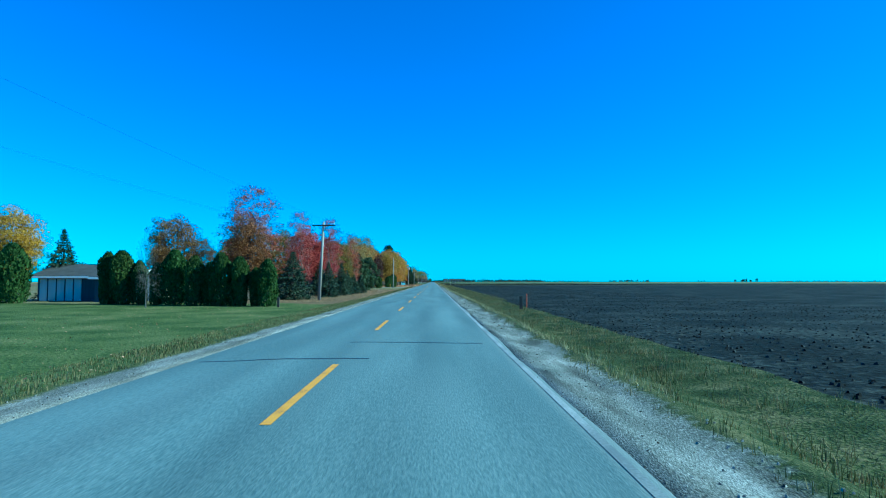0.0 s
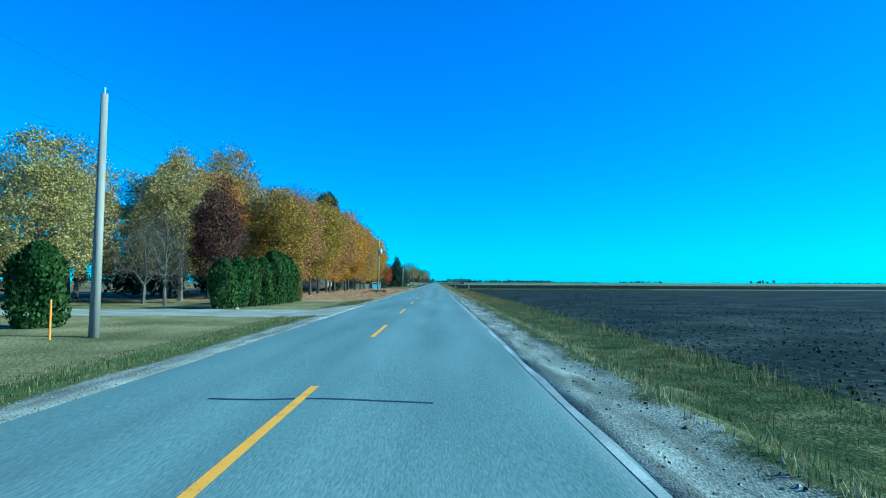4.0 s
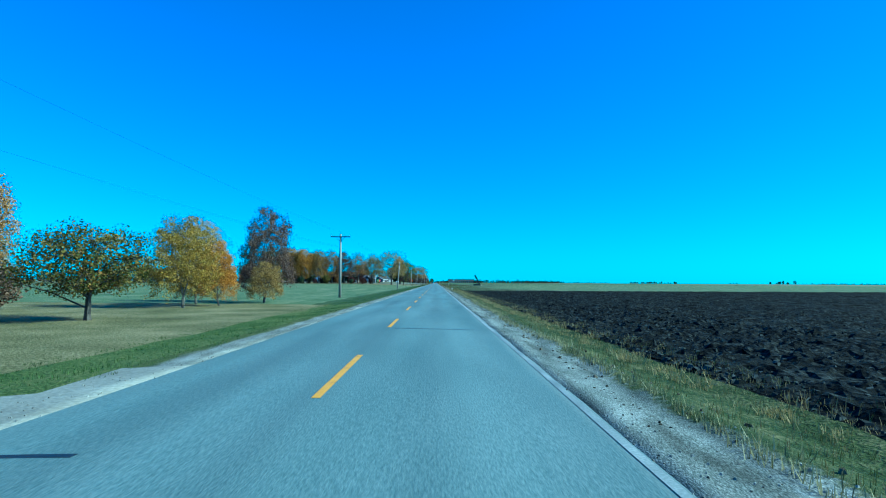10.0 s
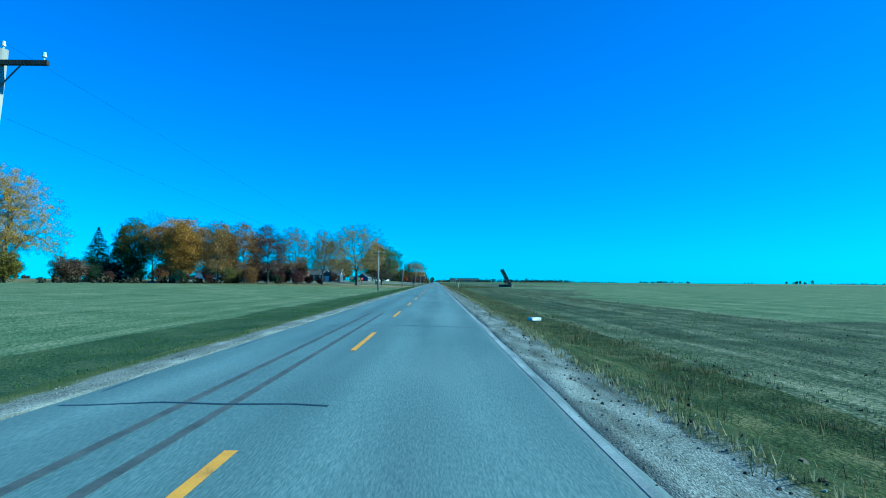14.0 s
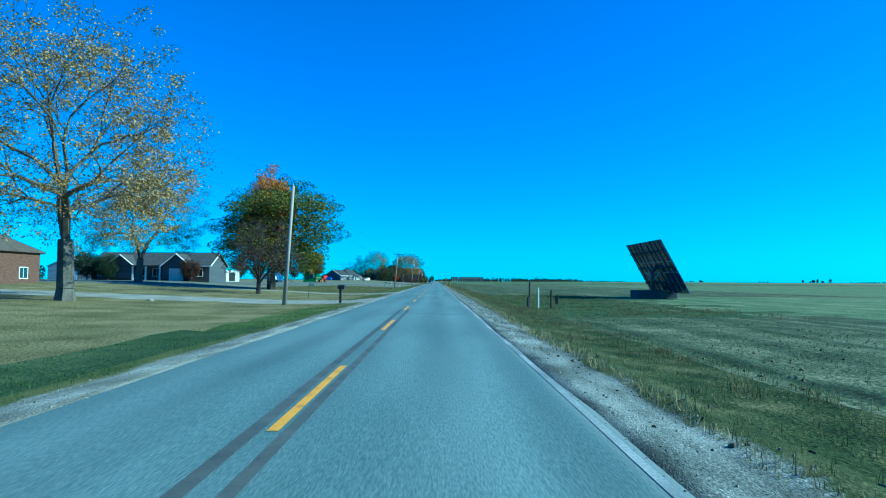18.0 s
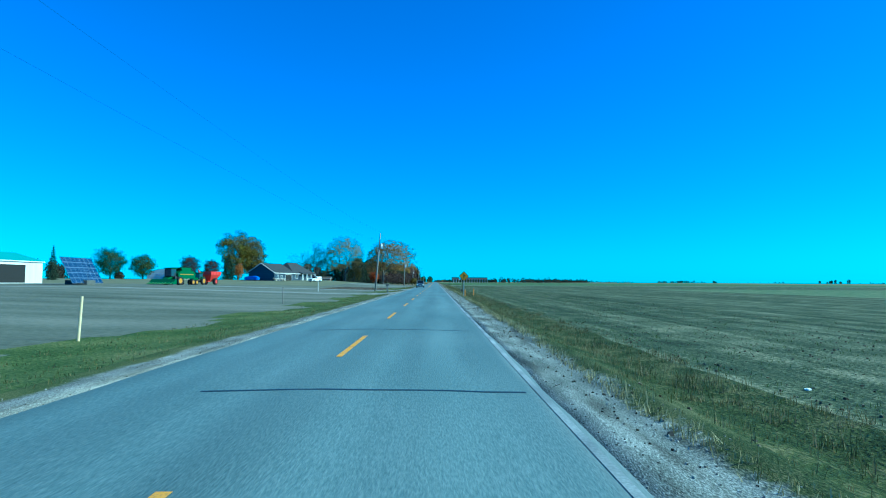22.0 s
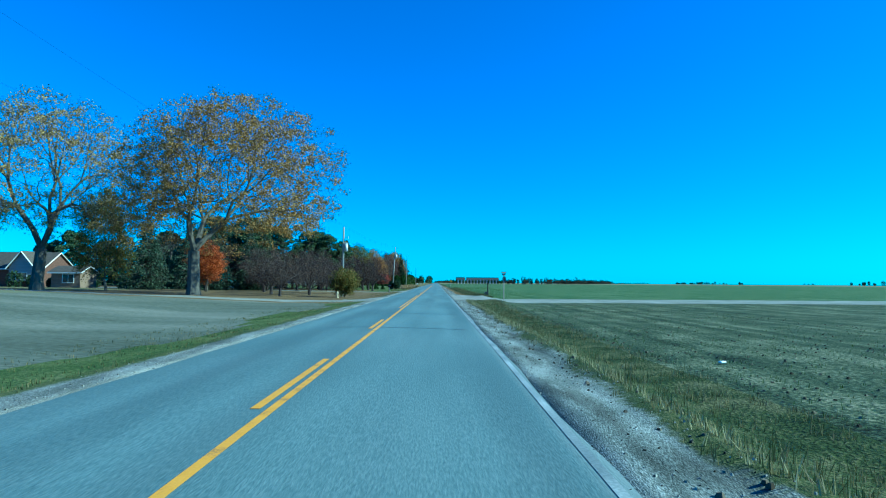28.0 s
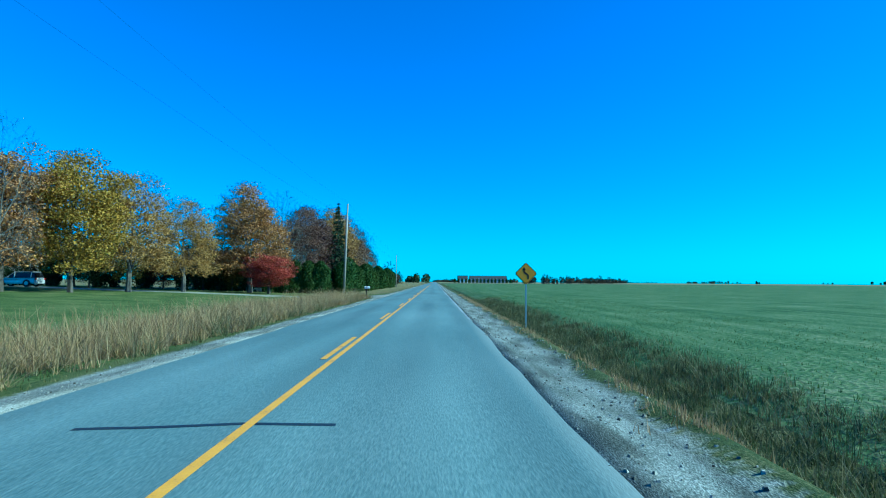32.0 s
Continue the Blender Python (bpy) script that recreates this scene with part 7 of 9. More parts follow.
car(-1.85, 981.8, 180, M_CARBLUE, "silver-blue suv coming along the other lane", z=-0.04)
car(-43.8, 1282, 90, M_CARSILV, "silver car parked on the gravel drive", "car", 4.6, 1.8, 1.6, "suv")
car(-41.6, 1052, 155, M_CARWHITE, "white pickup with a canopy parked before the house", "pickup truck", 5.6, 1.95, 1.9, "pickup", 1.2)
car(-66, 736, 100, M_CARBLACK, "black car parked beside the brick farmhouse", "car", 4.7, 1.8, 1.45, "car", 0.3)
car(-94, 946, 90, M_CARBLACK, "dark car parked by the grain bins", "car", 4.7, 1.8, 1.5, "car", 0.7)
car(-98, 938, 80, M_CARBLACK, "dark pickup parked by the grain bins", "pickup truck", 5.4, 1.9, 1.85, "pickup", 0.7)
car(1.8, 3050, 0, M_CARBLACK, "dark car far ahead on the road", "car", 4.7, 1.8, 1.5, "suv", -0.03)


def combine(x, y, turn):
    e = thing("combine_harvester", x, y, lie(x, y), "green combine harvester with yellow wheels parked on gravel", "combine harvester", turn=turn)
    bm = prism(bmesh.new(), [(-3.6, 1.5), (2.2, 1.3), (2.4, 2.6), (1.2, 3.3), (-2.8, 3.3), (-3.8, 2.6)], -1.5, 1.5)
    bmesh.ops.bevel(bm, geom=bm.edges[:], offset=0.08, segments=2, affect="EDGES")
    part("body", bm, M_GREENP, e)
    part("grain_tank", prism(bmesh.new(), [(-2.0, 3.3), (0.9, 3.3), (1.4, 4.0), (-2.4, 4.0)], -1.4, 1.4), M_GREENP, e)
    bm = box(bmesh.new(), -0.95, 0.95, 2.3, 4.0, 1.9, 3.7, 0.12)
    part("cab", bm, M_GLASS, e, "dark glass cab")
    part("cab_roof", box(bmesh.new(), -1.05, 1.05, 2.1, 4.2, 3.7, 3.9, 0.06), M_GREENP, e)
    part("feeder_house", prism(bmesh.new(), [(3.2, 1.4), (5.2, 0.5), (5.2, 1.2), (3.4, 2.1)], -0.7, 0.7), M_GREENP, e)
    bm = prism(bmesh.new(), [(5.0, 0.25), (6.2, 0.15), (6.3, 0.4), (5.3, 1.3), (5.0, 1.3)], -3.2, 3.2)
    part("header", bm, M_GREENP, e)
    for k in range(8):
        u = -2.9 + 0.83 * k
        part("snout", tube(bmesh.new(), (u, 5.6, 0.6), (u, 7.2, 0.2), 0.3, 0.04, 7), M_GREENP, e)
    part("unloading_auger", tube(bmesh.new(), (1.5, 0.8, 3.5), (1.75, -5.2, 3.4), 0.2, n=10), M_GREENP, e)
    part("stripe", box(bmesh.new(), 1.5, 1.52, -3.0, 1.8, 2.35, 2.5), M_YELLOWP, e)
    part("stripe", box(bmesh.new(), -1.52, -1.5, -3.0, 1.8, 2.35, 2.5), M_YELLOWP, e)
    for sx in (-1, 1):
        wheel(e, sx * 1.75, 2.3, 0.95, 0.75, M_YELLOWP)
        wheel(e, sx * 1.5, -2.7, 0.65, 0.5, M_YELLOWP)
    part("ladder", box(bmesh.new(), -1.6, -1.4, 3.0, 3.5, 0.5, 2.0, 0.02), M_DARKS, e)


combine(-57.5, 975, 165)


def tractor(x, y, turn):
    e = thing("tractor", x, y, lie(x, y), "green tractor with yellow wheel rims", "tractor", turn=turn)
    bm = box(bmesh.new(), -0.45, 0.45, 0.2, 2.6, 1.0, 1.75, 0.1)
    part("bonnet", bm, M_GREENP, e)
    part("cab", box(bmesh.new(), -0.8, 0.8, -1.3, 0.3, 1.3, 2.85, 0.1), M_GLASS, e, "dark glass cab")
    part("cab_roof", box(bmesh.new(), -0.9, 0.9, -1.4, 0.5, 2.85, 3.05, 0.06), M_GREENP, e)
    part("chassis", box(bmesh.new(), -0.35, 0.35, -1.6, 2.4, 0.6, 1.1, 0.05), M_DARKS, e)
    part("exhaust", tube(bmesh.new(), (0.5, 0.8, 1.7), (0.5, 0.8, 2.9), 0.06, n=7), M_DARKS, e)
    for sx in (-1, 1):
        part("mudguard", prism(bmesh.new(), [(-1.9, 1.5), (-1.4, 2.0), (-0.4, 2.0), (0.1, 1.5), (0.0, 1.45), (-0.5, 1.9), (-1.3, 1.9), (-1.8, 1.45)], sx * 0.95 - 0.25, sx * 0.95 + 0.25), M_GREENP, e)
        wheel(e, sx * 1.1, -0.9, 0.95, 0.5, M_YELLOWP)
        wheel(e, sx * 0.9, 1.9, 0.65, 0.4, M_YELLOWP)


tractor(-57.6, 985.5, 172)


def grain_cart(x, y, turn):
    e = thing("grain_cart", x, y, lie(x, y), "red grain cart with large black tyres", "grain cart", turn=turn)
    bm = bmesh.new()
    lo = [bm.verts.new(p) for p in ((-0.6, -1.2, 1.0), (0.6, -1.2, 1.0), (0.6, 1.2, 1.0), (-0.6, 1.2, 1.0))]
    hi = [bm.verts.new(p) for p in ((-1.6, -2.6, 2.6), (1.6, -2.6, 2.6), (1.6, 2.6, 2.6), (-1.6, 2.6, 2.6))]
    tp = [bm.verts.new(p) for p in ((-1.6, -2.6, 3.4), (1.6, -2.6, 3.4), (1.6, 2.6, 3.4), (-1.6, 2.6, 3.4))]
    for a, b2 in ((lo, hi), (hi, tp)):
        for i in range(4):
            bm.faces.new((a[i], a[(i + 1) % 4], b2[(i + 1) % 4], b2[i]))
    bm.faces.new(lo[::-1])
    bmesh.ops.recalc_face_normals(bm, faces=bm.faces)
    part("hopper", bm, M_REDP, e)
    part("rim_bar", box(bmesh.new(), -1.68, 1.68, -2.68, -2.58, 3.3, 3.42), M_REDP, e)
    part("rim_bar", box(bmesh.new(), -1.68, 1.68, 2.58, 2.68, 3.3, 3.42), M_REDP, e)
    for u in (-1.6, 0, 1.6):
        for sx in (-1, 1):
            part("rib", tube(bmesh.new(), (sx * 1.63, u, 2.6), (sx * 1.63, u, 3.35), 0.05, n=4), M_REDP, e)
    part("frame", box(bmesh.new(), -0.5, 0.5, -2.2, 2.2, 0.75, 1.0, 0.03), M_REDP, e)
    part("drawbar", tube(bmesh.new(), (0, 2.2, 0.85), (0, 4.0, 0.6), 0.1, n=6), M_REDP, e)
    part("auger", tube(bmesh.new(), (1.2, 2.4, 1.2), (1.7, 3.0, 3.9), 0.2, n=8), M_REDP, e)
    for sx in (-1, 1):
        wheel(e, sx * 1.35, 0, 0.85, 0.65, M_REDP)


grain_cart(-57.3, 993.5, 172)


def covered_boat(x, y, turn):
    e = thing("boat", x, y, lie(x, y), "covered pale boat on a trailer under the trees", "boat", turn=turn)
    sec = [(-3.6, 1.15, 0.5), (-1.5, 1.25, 0.45), (1.0, 1.15, 0.5), (2.6, 0.7, 0.75), (3.6, 0.05, 1.35)]
    bm = bmesh.new()
    rings = []
    for u, w, k in sec:
        rings.append([bm.verts.new(p) for p in ((u, -w, 1.75), (u, -w * 0.85, 1.0), (u, 0, k), (u, w * 0.85, 1.0), (u, w, 1.75))])
    for a, b2 in zip(rings, rings[1:]):
        for i in range(4):
            bm.faces.new((a[i], b2[i], b2[i + 1], a[i + 1]))
    bm.faces.new(rings[0])
    bmesh.ops.recalc_face_normals(bm, faces=bm.faces)
    part("hull", bm, M_TRIM, e, "dull white hull")
    bm = bmesh.new()
    rings = []
    for (u, w, k), t in zip(sec, (2.3, 2.9, 2.8, 2.3, 1.85)):
        rings.append([bm.verts.new(p) for p in ((u, -w * 1.03, 1.68), (u, -w * 0.6, t - 0.2), (u, 0, t), (u, w * 0.6, t - 0.2), (u, w * 1.03, 1.68))])
    for a, b2 in zip(rings, rings[1:]):
        for i in range(4):
            bm.faces.new((a[i], a[i + 1], b2[i + 1], b2[i]))
    bm.faces.new(rings[0])
    bmesh.ops.recalc_face_normals(bm, faces=bm.faces)
    part("cover", bm, plain("grey_boat_cover", (0.3, 0.31, 0.3), 0.8), e, "taut grey cover")
    part("trailer", box(bmesh.new(), -3.4, 4.6, -0.08, 0.08, 0.35, 0.5, 0.02), M_DARKS, e)
    part("axle", box(bmesh.new(), -1.2, -1.0, -1.1, 1.1, 0.3, 0.42, 0.02), M_DARKS, e)
    for s in (-1, 1):
        bm = tube(bmesh.new(), (-1.1, s * 1.1 - 0.1, 0.32), (-1.1, s * 1.1 + 0.1, 0.32), 0.32, n=18)
        w = part("wheel", bm, M_TYRE, e)
        part("rim", tube(bmesh.new(), (-1.1, s * 1.1 - 0.11, 0.32), (-1.1, s * 1.1 + 0.11, 0.32), 0.18, n=12), M_RIM, w)


covered_boat(-20.8, 258.5, -14)


def old_implement(x, y, turn):
    e = thing("farm_implement", x, y, lie(x, y), "rusty old horse-drawn farm implement on the leaves", "farm implement", turn=turn)
    part("beam", box(bmesh.new(), -1.3, 1.3, -0.07, 0.07, 0.38, 0.5, 0.015), M_RUST, e)
    part("beam", box(bmesh.new(), -0.9, 1.2, 0.45, 0.55, 0.3, 0.42, 0.015), M_RUST, e)
    part("drawbar", tube(bmesh.new(), (-1.3, 0.1, 0.35), (-2.6, -0.2, 0.12), 0.05, n=6), M_RUST, e)
    part("lever", tube(bmesh.new(), (-0.5, 0.1, 0.4), (-0.9, 0.0, 1.05), 0.03, n=5), M_RUST, e)
    part("seat_post", tube(bmesh.new(), (0.4, 0.1, 0.45), (0.5, 0.1, 0.85), 0.04, n=5), M_RUST, e)
    for px, r in ((1.05, 0.3), (-0.3, 0.26)):
        for s in (-0.3, 0.75):
            bm = bmesh.new()
            for k in range(14):
                a, b2 = k * 2 * math.pi / 14, (k + 1) * 2 * math.pi / 14
                tube(bm, (px + r * math.cos(a), s, r + r * math.sin(a)), (px + r * math.cos(b2), s, r + r * math.sin(b2)), 0.03, n=4)
            for k in range(6):
                a = k * math.pi / 3
                tube(bm, (px, s, r), (px + r * math.cos(a), s, r + r * math.sin(a)), 0.014, n=4)
            part("iron_wheel", bm, M_RUST, e)
    for k in range(5):
        part("tine", tube(bmesh.new(), (-0.9 + 0.4 * k, 0.3, 0.4), (-1.0 + 0.4 * k, 0.2, 0.02), 0.02, n=4), M_RUST, e)


old_implement(-7.6, 243.6, 8)


def leaning_window(x, y, turn):
    e = thing("window_unit", x, y, lie(x, y), "old faded window unit with blue panes leaning on a prop", "window unit", turn=turn)
    tilt = Matrix.Rotation(radians(-14), 4, "X")
    pale, faded = plain("pale_blue_pane", (0.14, 0.33, 0.42), 0.25), plain("faded_frame_paint", (0.3, 0.4, 0.44), 0.6)
    def put(name, x0, x1, z0, z1, y0, y1, m):
        bm = box(bmesh.new(), x0, x1, y0, y1, z0, z1, 0.01)
        bm.transform(tilt)
        part(name, bm, m, e)
    for x0, x1, z0, z1 in ((-1.0, -0.88, 0, 1.75), (0.88, 1.0, 0, 1.75), (-0.88, 0.88, 0, 0.12), (-0.88, 0.88, 1.63, 1.75), (-0.88, 0.88, 1.12, 1.2)):
        put("frame_bar", x0, x1, z0, z1, -0.06, 0.06, faded)
    put("lower_pane", -0.88, 0.88, 0.12, 1.12, -0.02, 0.01, pale)
    put("upper_pane", -0.88, 0.88, 1.2, 1.63, -0.02, 0.01, M_GLASS)
    part("prop", tube(bmesh.new(), (0.5, 1.2, 0), (0.5, 0.42, 1.5), 0.05, n=5), M_WOOD, e)
    part("side_panel", box(bmesh.new(), -1.12, -1.04, 0.1, 1.1, 0, 1.5, 0.01), M_DARKS, e)


leaning_window(-13.1, 297, 12)
e = thing("tarped_boat", -67, 1061, 1.3, "low boat under a bright blue tarpaulin", "boat", turn=80)
bm = prism(bmesh.new(), [(-2.6, 0.3), (2.2, 0.2), (3.0, 1.2), (1.5, 1.75), (-1.0, 1.95), (-2.7, 1.5)], -1.1, 1.1)
bmesh.ops.bevel(bm, geom=bm.edges[:], offset=0.25, segments=3, affect="EDGES")
part("tarpaulin", bm, M_TARP, e)
part("trailer", box(bmesh.new(), -0.9, 0.9, -2.4, 3.8, 0.2, 0.38, 0.02), M_DARKS, e)
for s in (-1, 1):
    wheel(e, s * 1.05, -0.6, 0.32, 0.2)
e = thing("flatbed_trailer", -56.5, 1062, 1.3, "low dark flatbed trailer by the garage", "trailer", turn=75)
part("deck", box(bmesh.new(), -1.1, 1.1, -2.8, 2.8, 0.55, 0.7, 0.02), M_DARKS, e)
part("drawbar", tube(bmesh.new(), (0, 2.8, 0.6), (0, 4.2, 0.45), 0.06, n=6), M_DARKS, e)
part("headboard", box(bmesh.new(), -1.1, 1.1, 2.7, 2.8, 0.7, 1.3, 0.02), M_DARKS, e)
for s in (-1, 1):
    for u in (-0.5, 0.4):
        wheel(e, s * 1.2, u, 0.34, 0.2)

# ---- roadside furniture
M_SIGNY = plain("sign_yellow", (0.78, 0.32, 0.015), 0.4)
M_BLACK = plain("sign_black", (0.012, 0.012, 0.012), 0.5)
M_SIGNG = plain("sign_green", (0.01, 0.2, 0.14), 0.4)
M_STAKEY = plain("marker_yellow", (0.75, 0.28, 0.035), 0.5)
M_HYDR = plain("faded_hydrant_paint", (0.62, 0.5, 0.3), 0.5)
M_ORANGE = plain("marker_orange", (0.75, 0.13, 0.02), 0.5)
M_SIGNBACK = plain("sign_back", (0.12, 0.13, 0.14), 0.5, 0.3)
M_CELL = noisy("solar_cells", [(0.3, (0.012, 0.03, 0.075)), (0.7, (0.025, 0.05, 0.11))], 0.5, 6, 0.05, 0.003, 0.15, spec=0.6)
M_CONC = noisy("concrete", [(0.3, (0.28, 0.28, 0.27)), (0.7, (0.46, 0.45, 0.43))], 1, 12, 0.4, 0.01, 0.9)


def post(x, y, h, m, label, category="post", name="post", r=0.05, lean=0.0, square=False, cap=None):
    e = thing(name, x, y, lie(x, y) - 0.05, label, category)
    if square:
        bm = box(bmesh.new(), -r, r, -r, r, 0, h, 0.01)
        bm.transform(Matrix.Rotation(lean, 4, "Y"))
    else:
        bm = tube(bmesh.new(), (0, 0, 0), (math.sin(lean) * h, 0, math.cos(lean) * h), r, r * 0.92, 9)
    part("shaft", bm, m, e)
    if cap:
        c = Vector((math.sin(lean) * h, 0, math.cos(lean) * h))
        part("band", tube(bmesh.new(), c * 0.86, c * 0.985, r * 1.15, n=9), cap, e)
    return e


def mailbox(x, y, h, label, body, m_post, lean=0.0, turn=0.0, stout=1.0):
    e = thing("mailbox", x, y, lie(x, y) - 0.05, label, "mailbox", turn=turn)
    bm = box(bmesh.new(), -0.06 * stout, 0.06 * stout, -0.06 * stout, 0.06 * stout, 0, h, 0.008)
    part("post", bm, m_post, e)
    # the box lies across the road with its door to the lane
    prof = [(-0.1 * stout, h)] + [(0.1 * stout * math.cos(a), h + (0.13 + 0.1 * math.sin(a)) * stout) for a in [math.pi * (1 - k / 8) for k in range(9)]] + [(0.1 * stout, h)]
    part("box", prism(bmesh.new(), prof, -0.2, 0.3), body, e)
    part("door", prism(bmesh.new(), [(u * 1.04, h - 0.005 + (z - h) * 1.03) for u, z in prof], 0.3, 0.315), body, e)
    part("flag", box(bmesh.new(), -0.05, 0.12, -0.118 * stout, -0.108 * stout, h + 0.12, h + 0.2), M_REDP if stout == 1 else body, e)
    e.matrix_world = e.matrix_world @ Matrix.Rotation(lean, 4, "Y")
    return e


mailbox(-5.8, 308.5, 1.0, "white mailbox on a thin post at the drive", M_TRIM, M_WOOD)
mailbox(-5.2, 381.7, 1.1, "dark mailbox on a pale wooden post", M_BLACKP, M_POLE)
mailbox(-6.1, 731.0, 1.15, "black mailbox on a dark timber post", M_BLACKP, M_DARKW, stout=1.5)
mailbox(-5.57, 929.1, 1.1, "grey metal mailbox on a leaning weathered post", M_WOOD, M_POLE, -0.11, stout=1.5)
mailbox(-5.9, 1163.3, 1.0, "black mailbox on a pale grey post", M_BLACKP, M_POLE, stout=1.4)
mailbox(-4.9, 1276, 1.0, "white mailbox on a dark post", M_TRIM, M_DARKW)
YL = "thin yellow plastic marker stake"
post(-7.6, 343, 1.4, M_STAKEY, YL + " on the lawn", "marker stake", "marker_stake", 0.035)
post(-6.4, 347, 1.6, M_STAKEY, YL + " leaning over the lawn", "marker stake", "marker_stake", 0.035, -0.35)
post(-10.3, 167, 1.3, M_STAKEY, YL + " beside a pole", "marker stake", "marker_stake", 0.035)
post(8.6, 344, 1.0, M_STAKEY, YL + " in the verge", "marker stake", "marker_stake", 0.03, -0.1)
post(-8.85, 853.5, 1.4, M_HYDR, "pale yellow pipeline marker post", "marker post", "marker_post", 0.045, 0.05)
post(-10.2, 883, 1.4, M_WOOD, "thin grey marker post beside the lot", "marker post", "marker_post", 0.04)
post(-17, 932, 1.6, M_TRIM, "thin white marker post beside the lot", "marker post", "marker_post", 0.04)
post(-9.4, 43, 0.75, M_DARKW, "short dark timber post at the lawn's corner", r=0.08, square=True)
post(8.2, 43.6, 1.0, M_DARKW, "short black timber post in the verge", r=0.11, square=True)
post(9.0, 46, 1.1, M_ORANGE, "thin orange marker stake in the verge", "marker stake", "marker_stake", 0.02)
post(11.0, 319.6, 1.5, M_TRIM, "white field marker post in tall grass", r=0.055)
post(8.0, 337, 2.2, M_DARKW, "dark timber post with an orange band", r=0.07, lean=-0.07, cap=M_ORANGE)
e = thing("pedestal", 7.7, 337.2, lie(7.7, 337) - 0.05, "grey utility pedestal beside a post", "pedestal")
part("cabinet", box(bmesh.new(), -0.1, 0.1, -0.12, 0.12, 0, 0.85, 0.02), M_GREYP, e)
part("cap", box(bmesh.new(), -0.12, 0.12, -0.14, 0.14, 0.85, 0.93, 0.02), M_GREYP, e)
post(8.2, 725, 2.0, M_DARKW, "dark timber post at the tracker's corner", r=0.07)
post(8.0, 724.4, 0.8, M_DARKW, "short dark timber post at the tracker's corner", r=0.1)
post(8.9, 725.5, 1.5, M_TRIM, "white plastic marker post", r=0.05)
post(10.1, 727, 1.4, M_DARKW, "dark timber post at the tracker's corner", r=0.08)
post(12.1, 735, 0.8, M_DARKW, "dark post with an orange reflector", r=0.12, square=True, cap=None)
post(6.9, 948, 2.0, M_DARKW, "dark timber post in the verge", r=0.06)
e = thing("pedestal", 6.75, 948.2, lie(6.8, 948) - 0.05, "small dark utility pedestal beside a post", "pedestal")
part("cabinet", box(bmesh.new(), -0.1, 0.1, -0.1, 0.1, 0, 0.6, 0.02), M_DARKS, e)
post(7.15, 918.3, 1.05, M_STAKEY, "yellow steel pipeline post with a dark cap", r=0.06, cap=M_RUST)
post(5.1, 900.6, 0.8, M_STAKEY, "short yellow marker under the warning sign", "marker post", "marker_post", 0.05)
post(9.2, 1147.2, 2.0, M_DARKW, "dark timber post with a box in the weeds", r=0.09, cap=M_BLACK)
e = thing("pedestal", 9.0, 1147.0, lie(9, 1147) - 0.05, "dark utility box against a post", "pedestal")
part("cabinet", box(bmesh.new(), -0.28, 0.2, -0.12, 0.12, 0.1, 0.75, 0.03), M_DARKS, e)
post(7.3, 1163, 0.9, M_DARKW, "thin dark stake in the weeds", r=0.03)


def address_sign(x, y, h, lean=0.0):
    e = thing("address_sign", x, y, lie(x, y) - 0.05, "small green address plate on a thin steel stake", "sign")
    part("stake", tube(bmesh.new(), (0, 0, 0), (lean * h, 0, h), 0.025, n=6), M_DARKS, e)
    part("plate", box(bmesh.new(), lean * h - 0.02, lean * h + 0.44, -0.03, -0.02, h - 0.22, h, 0.004), M_SIGNG, e)
    for k in range(4):
        part("bar", box(bmesh.new(), lean * h + 0.06 + 0.09 * k, lean * h + 0.11 + 0.09 * k, -0.036, -0.031, h - 0.16, h - 0.06), M_TRIM, e)


address_sign(-11.4, 743.8, 1.55, 0.06)
address_sign(-10.2, 817, 1.55, 0.18)
address_sign(-8.6, 346.5, 1.3)


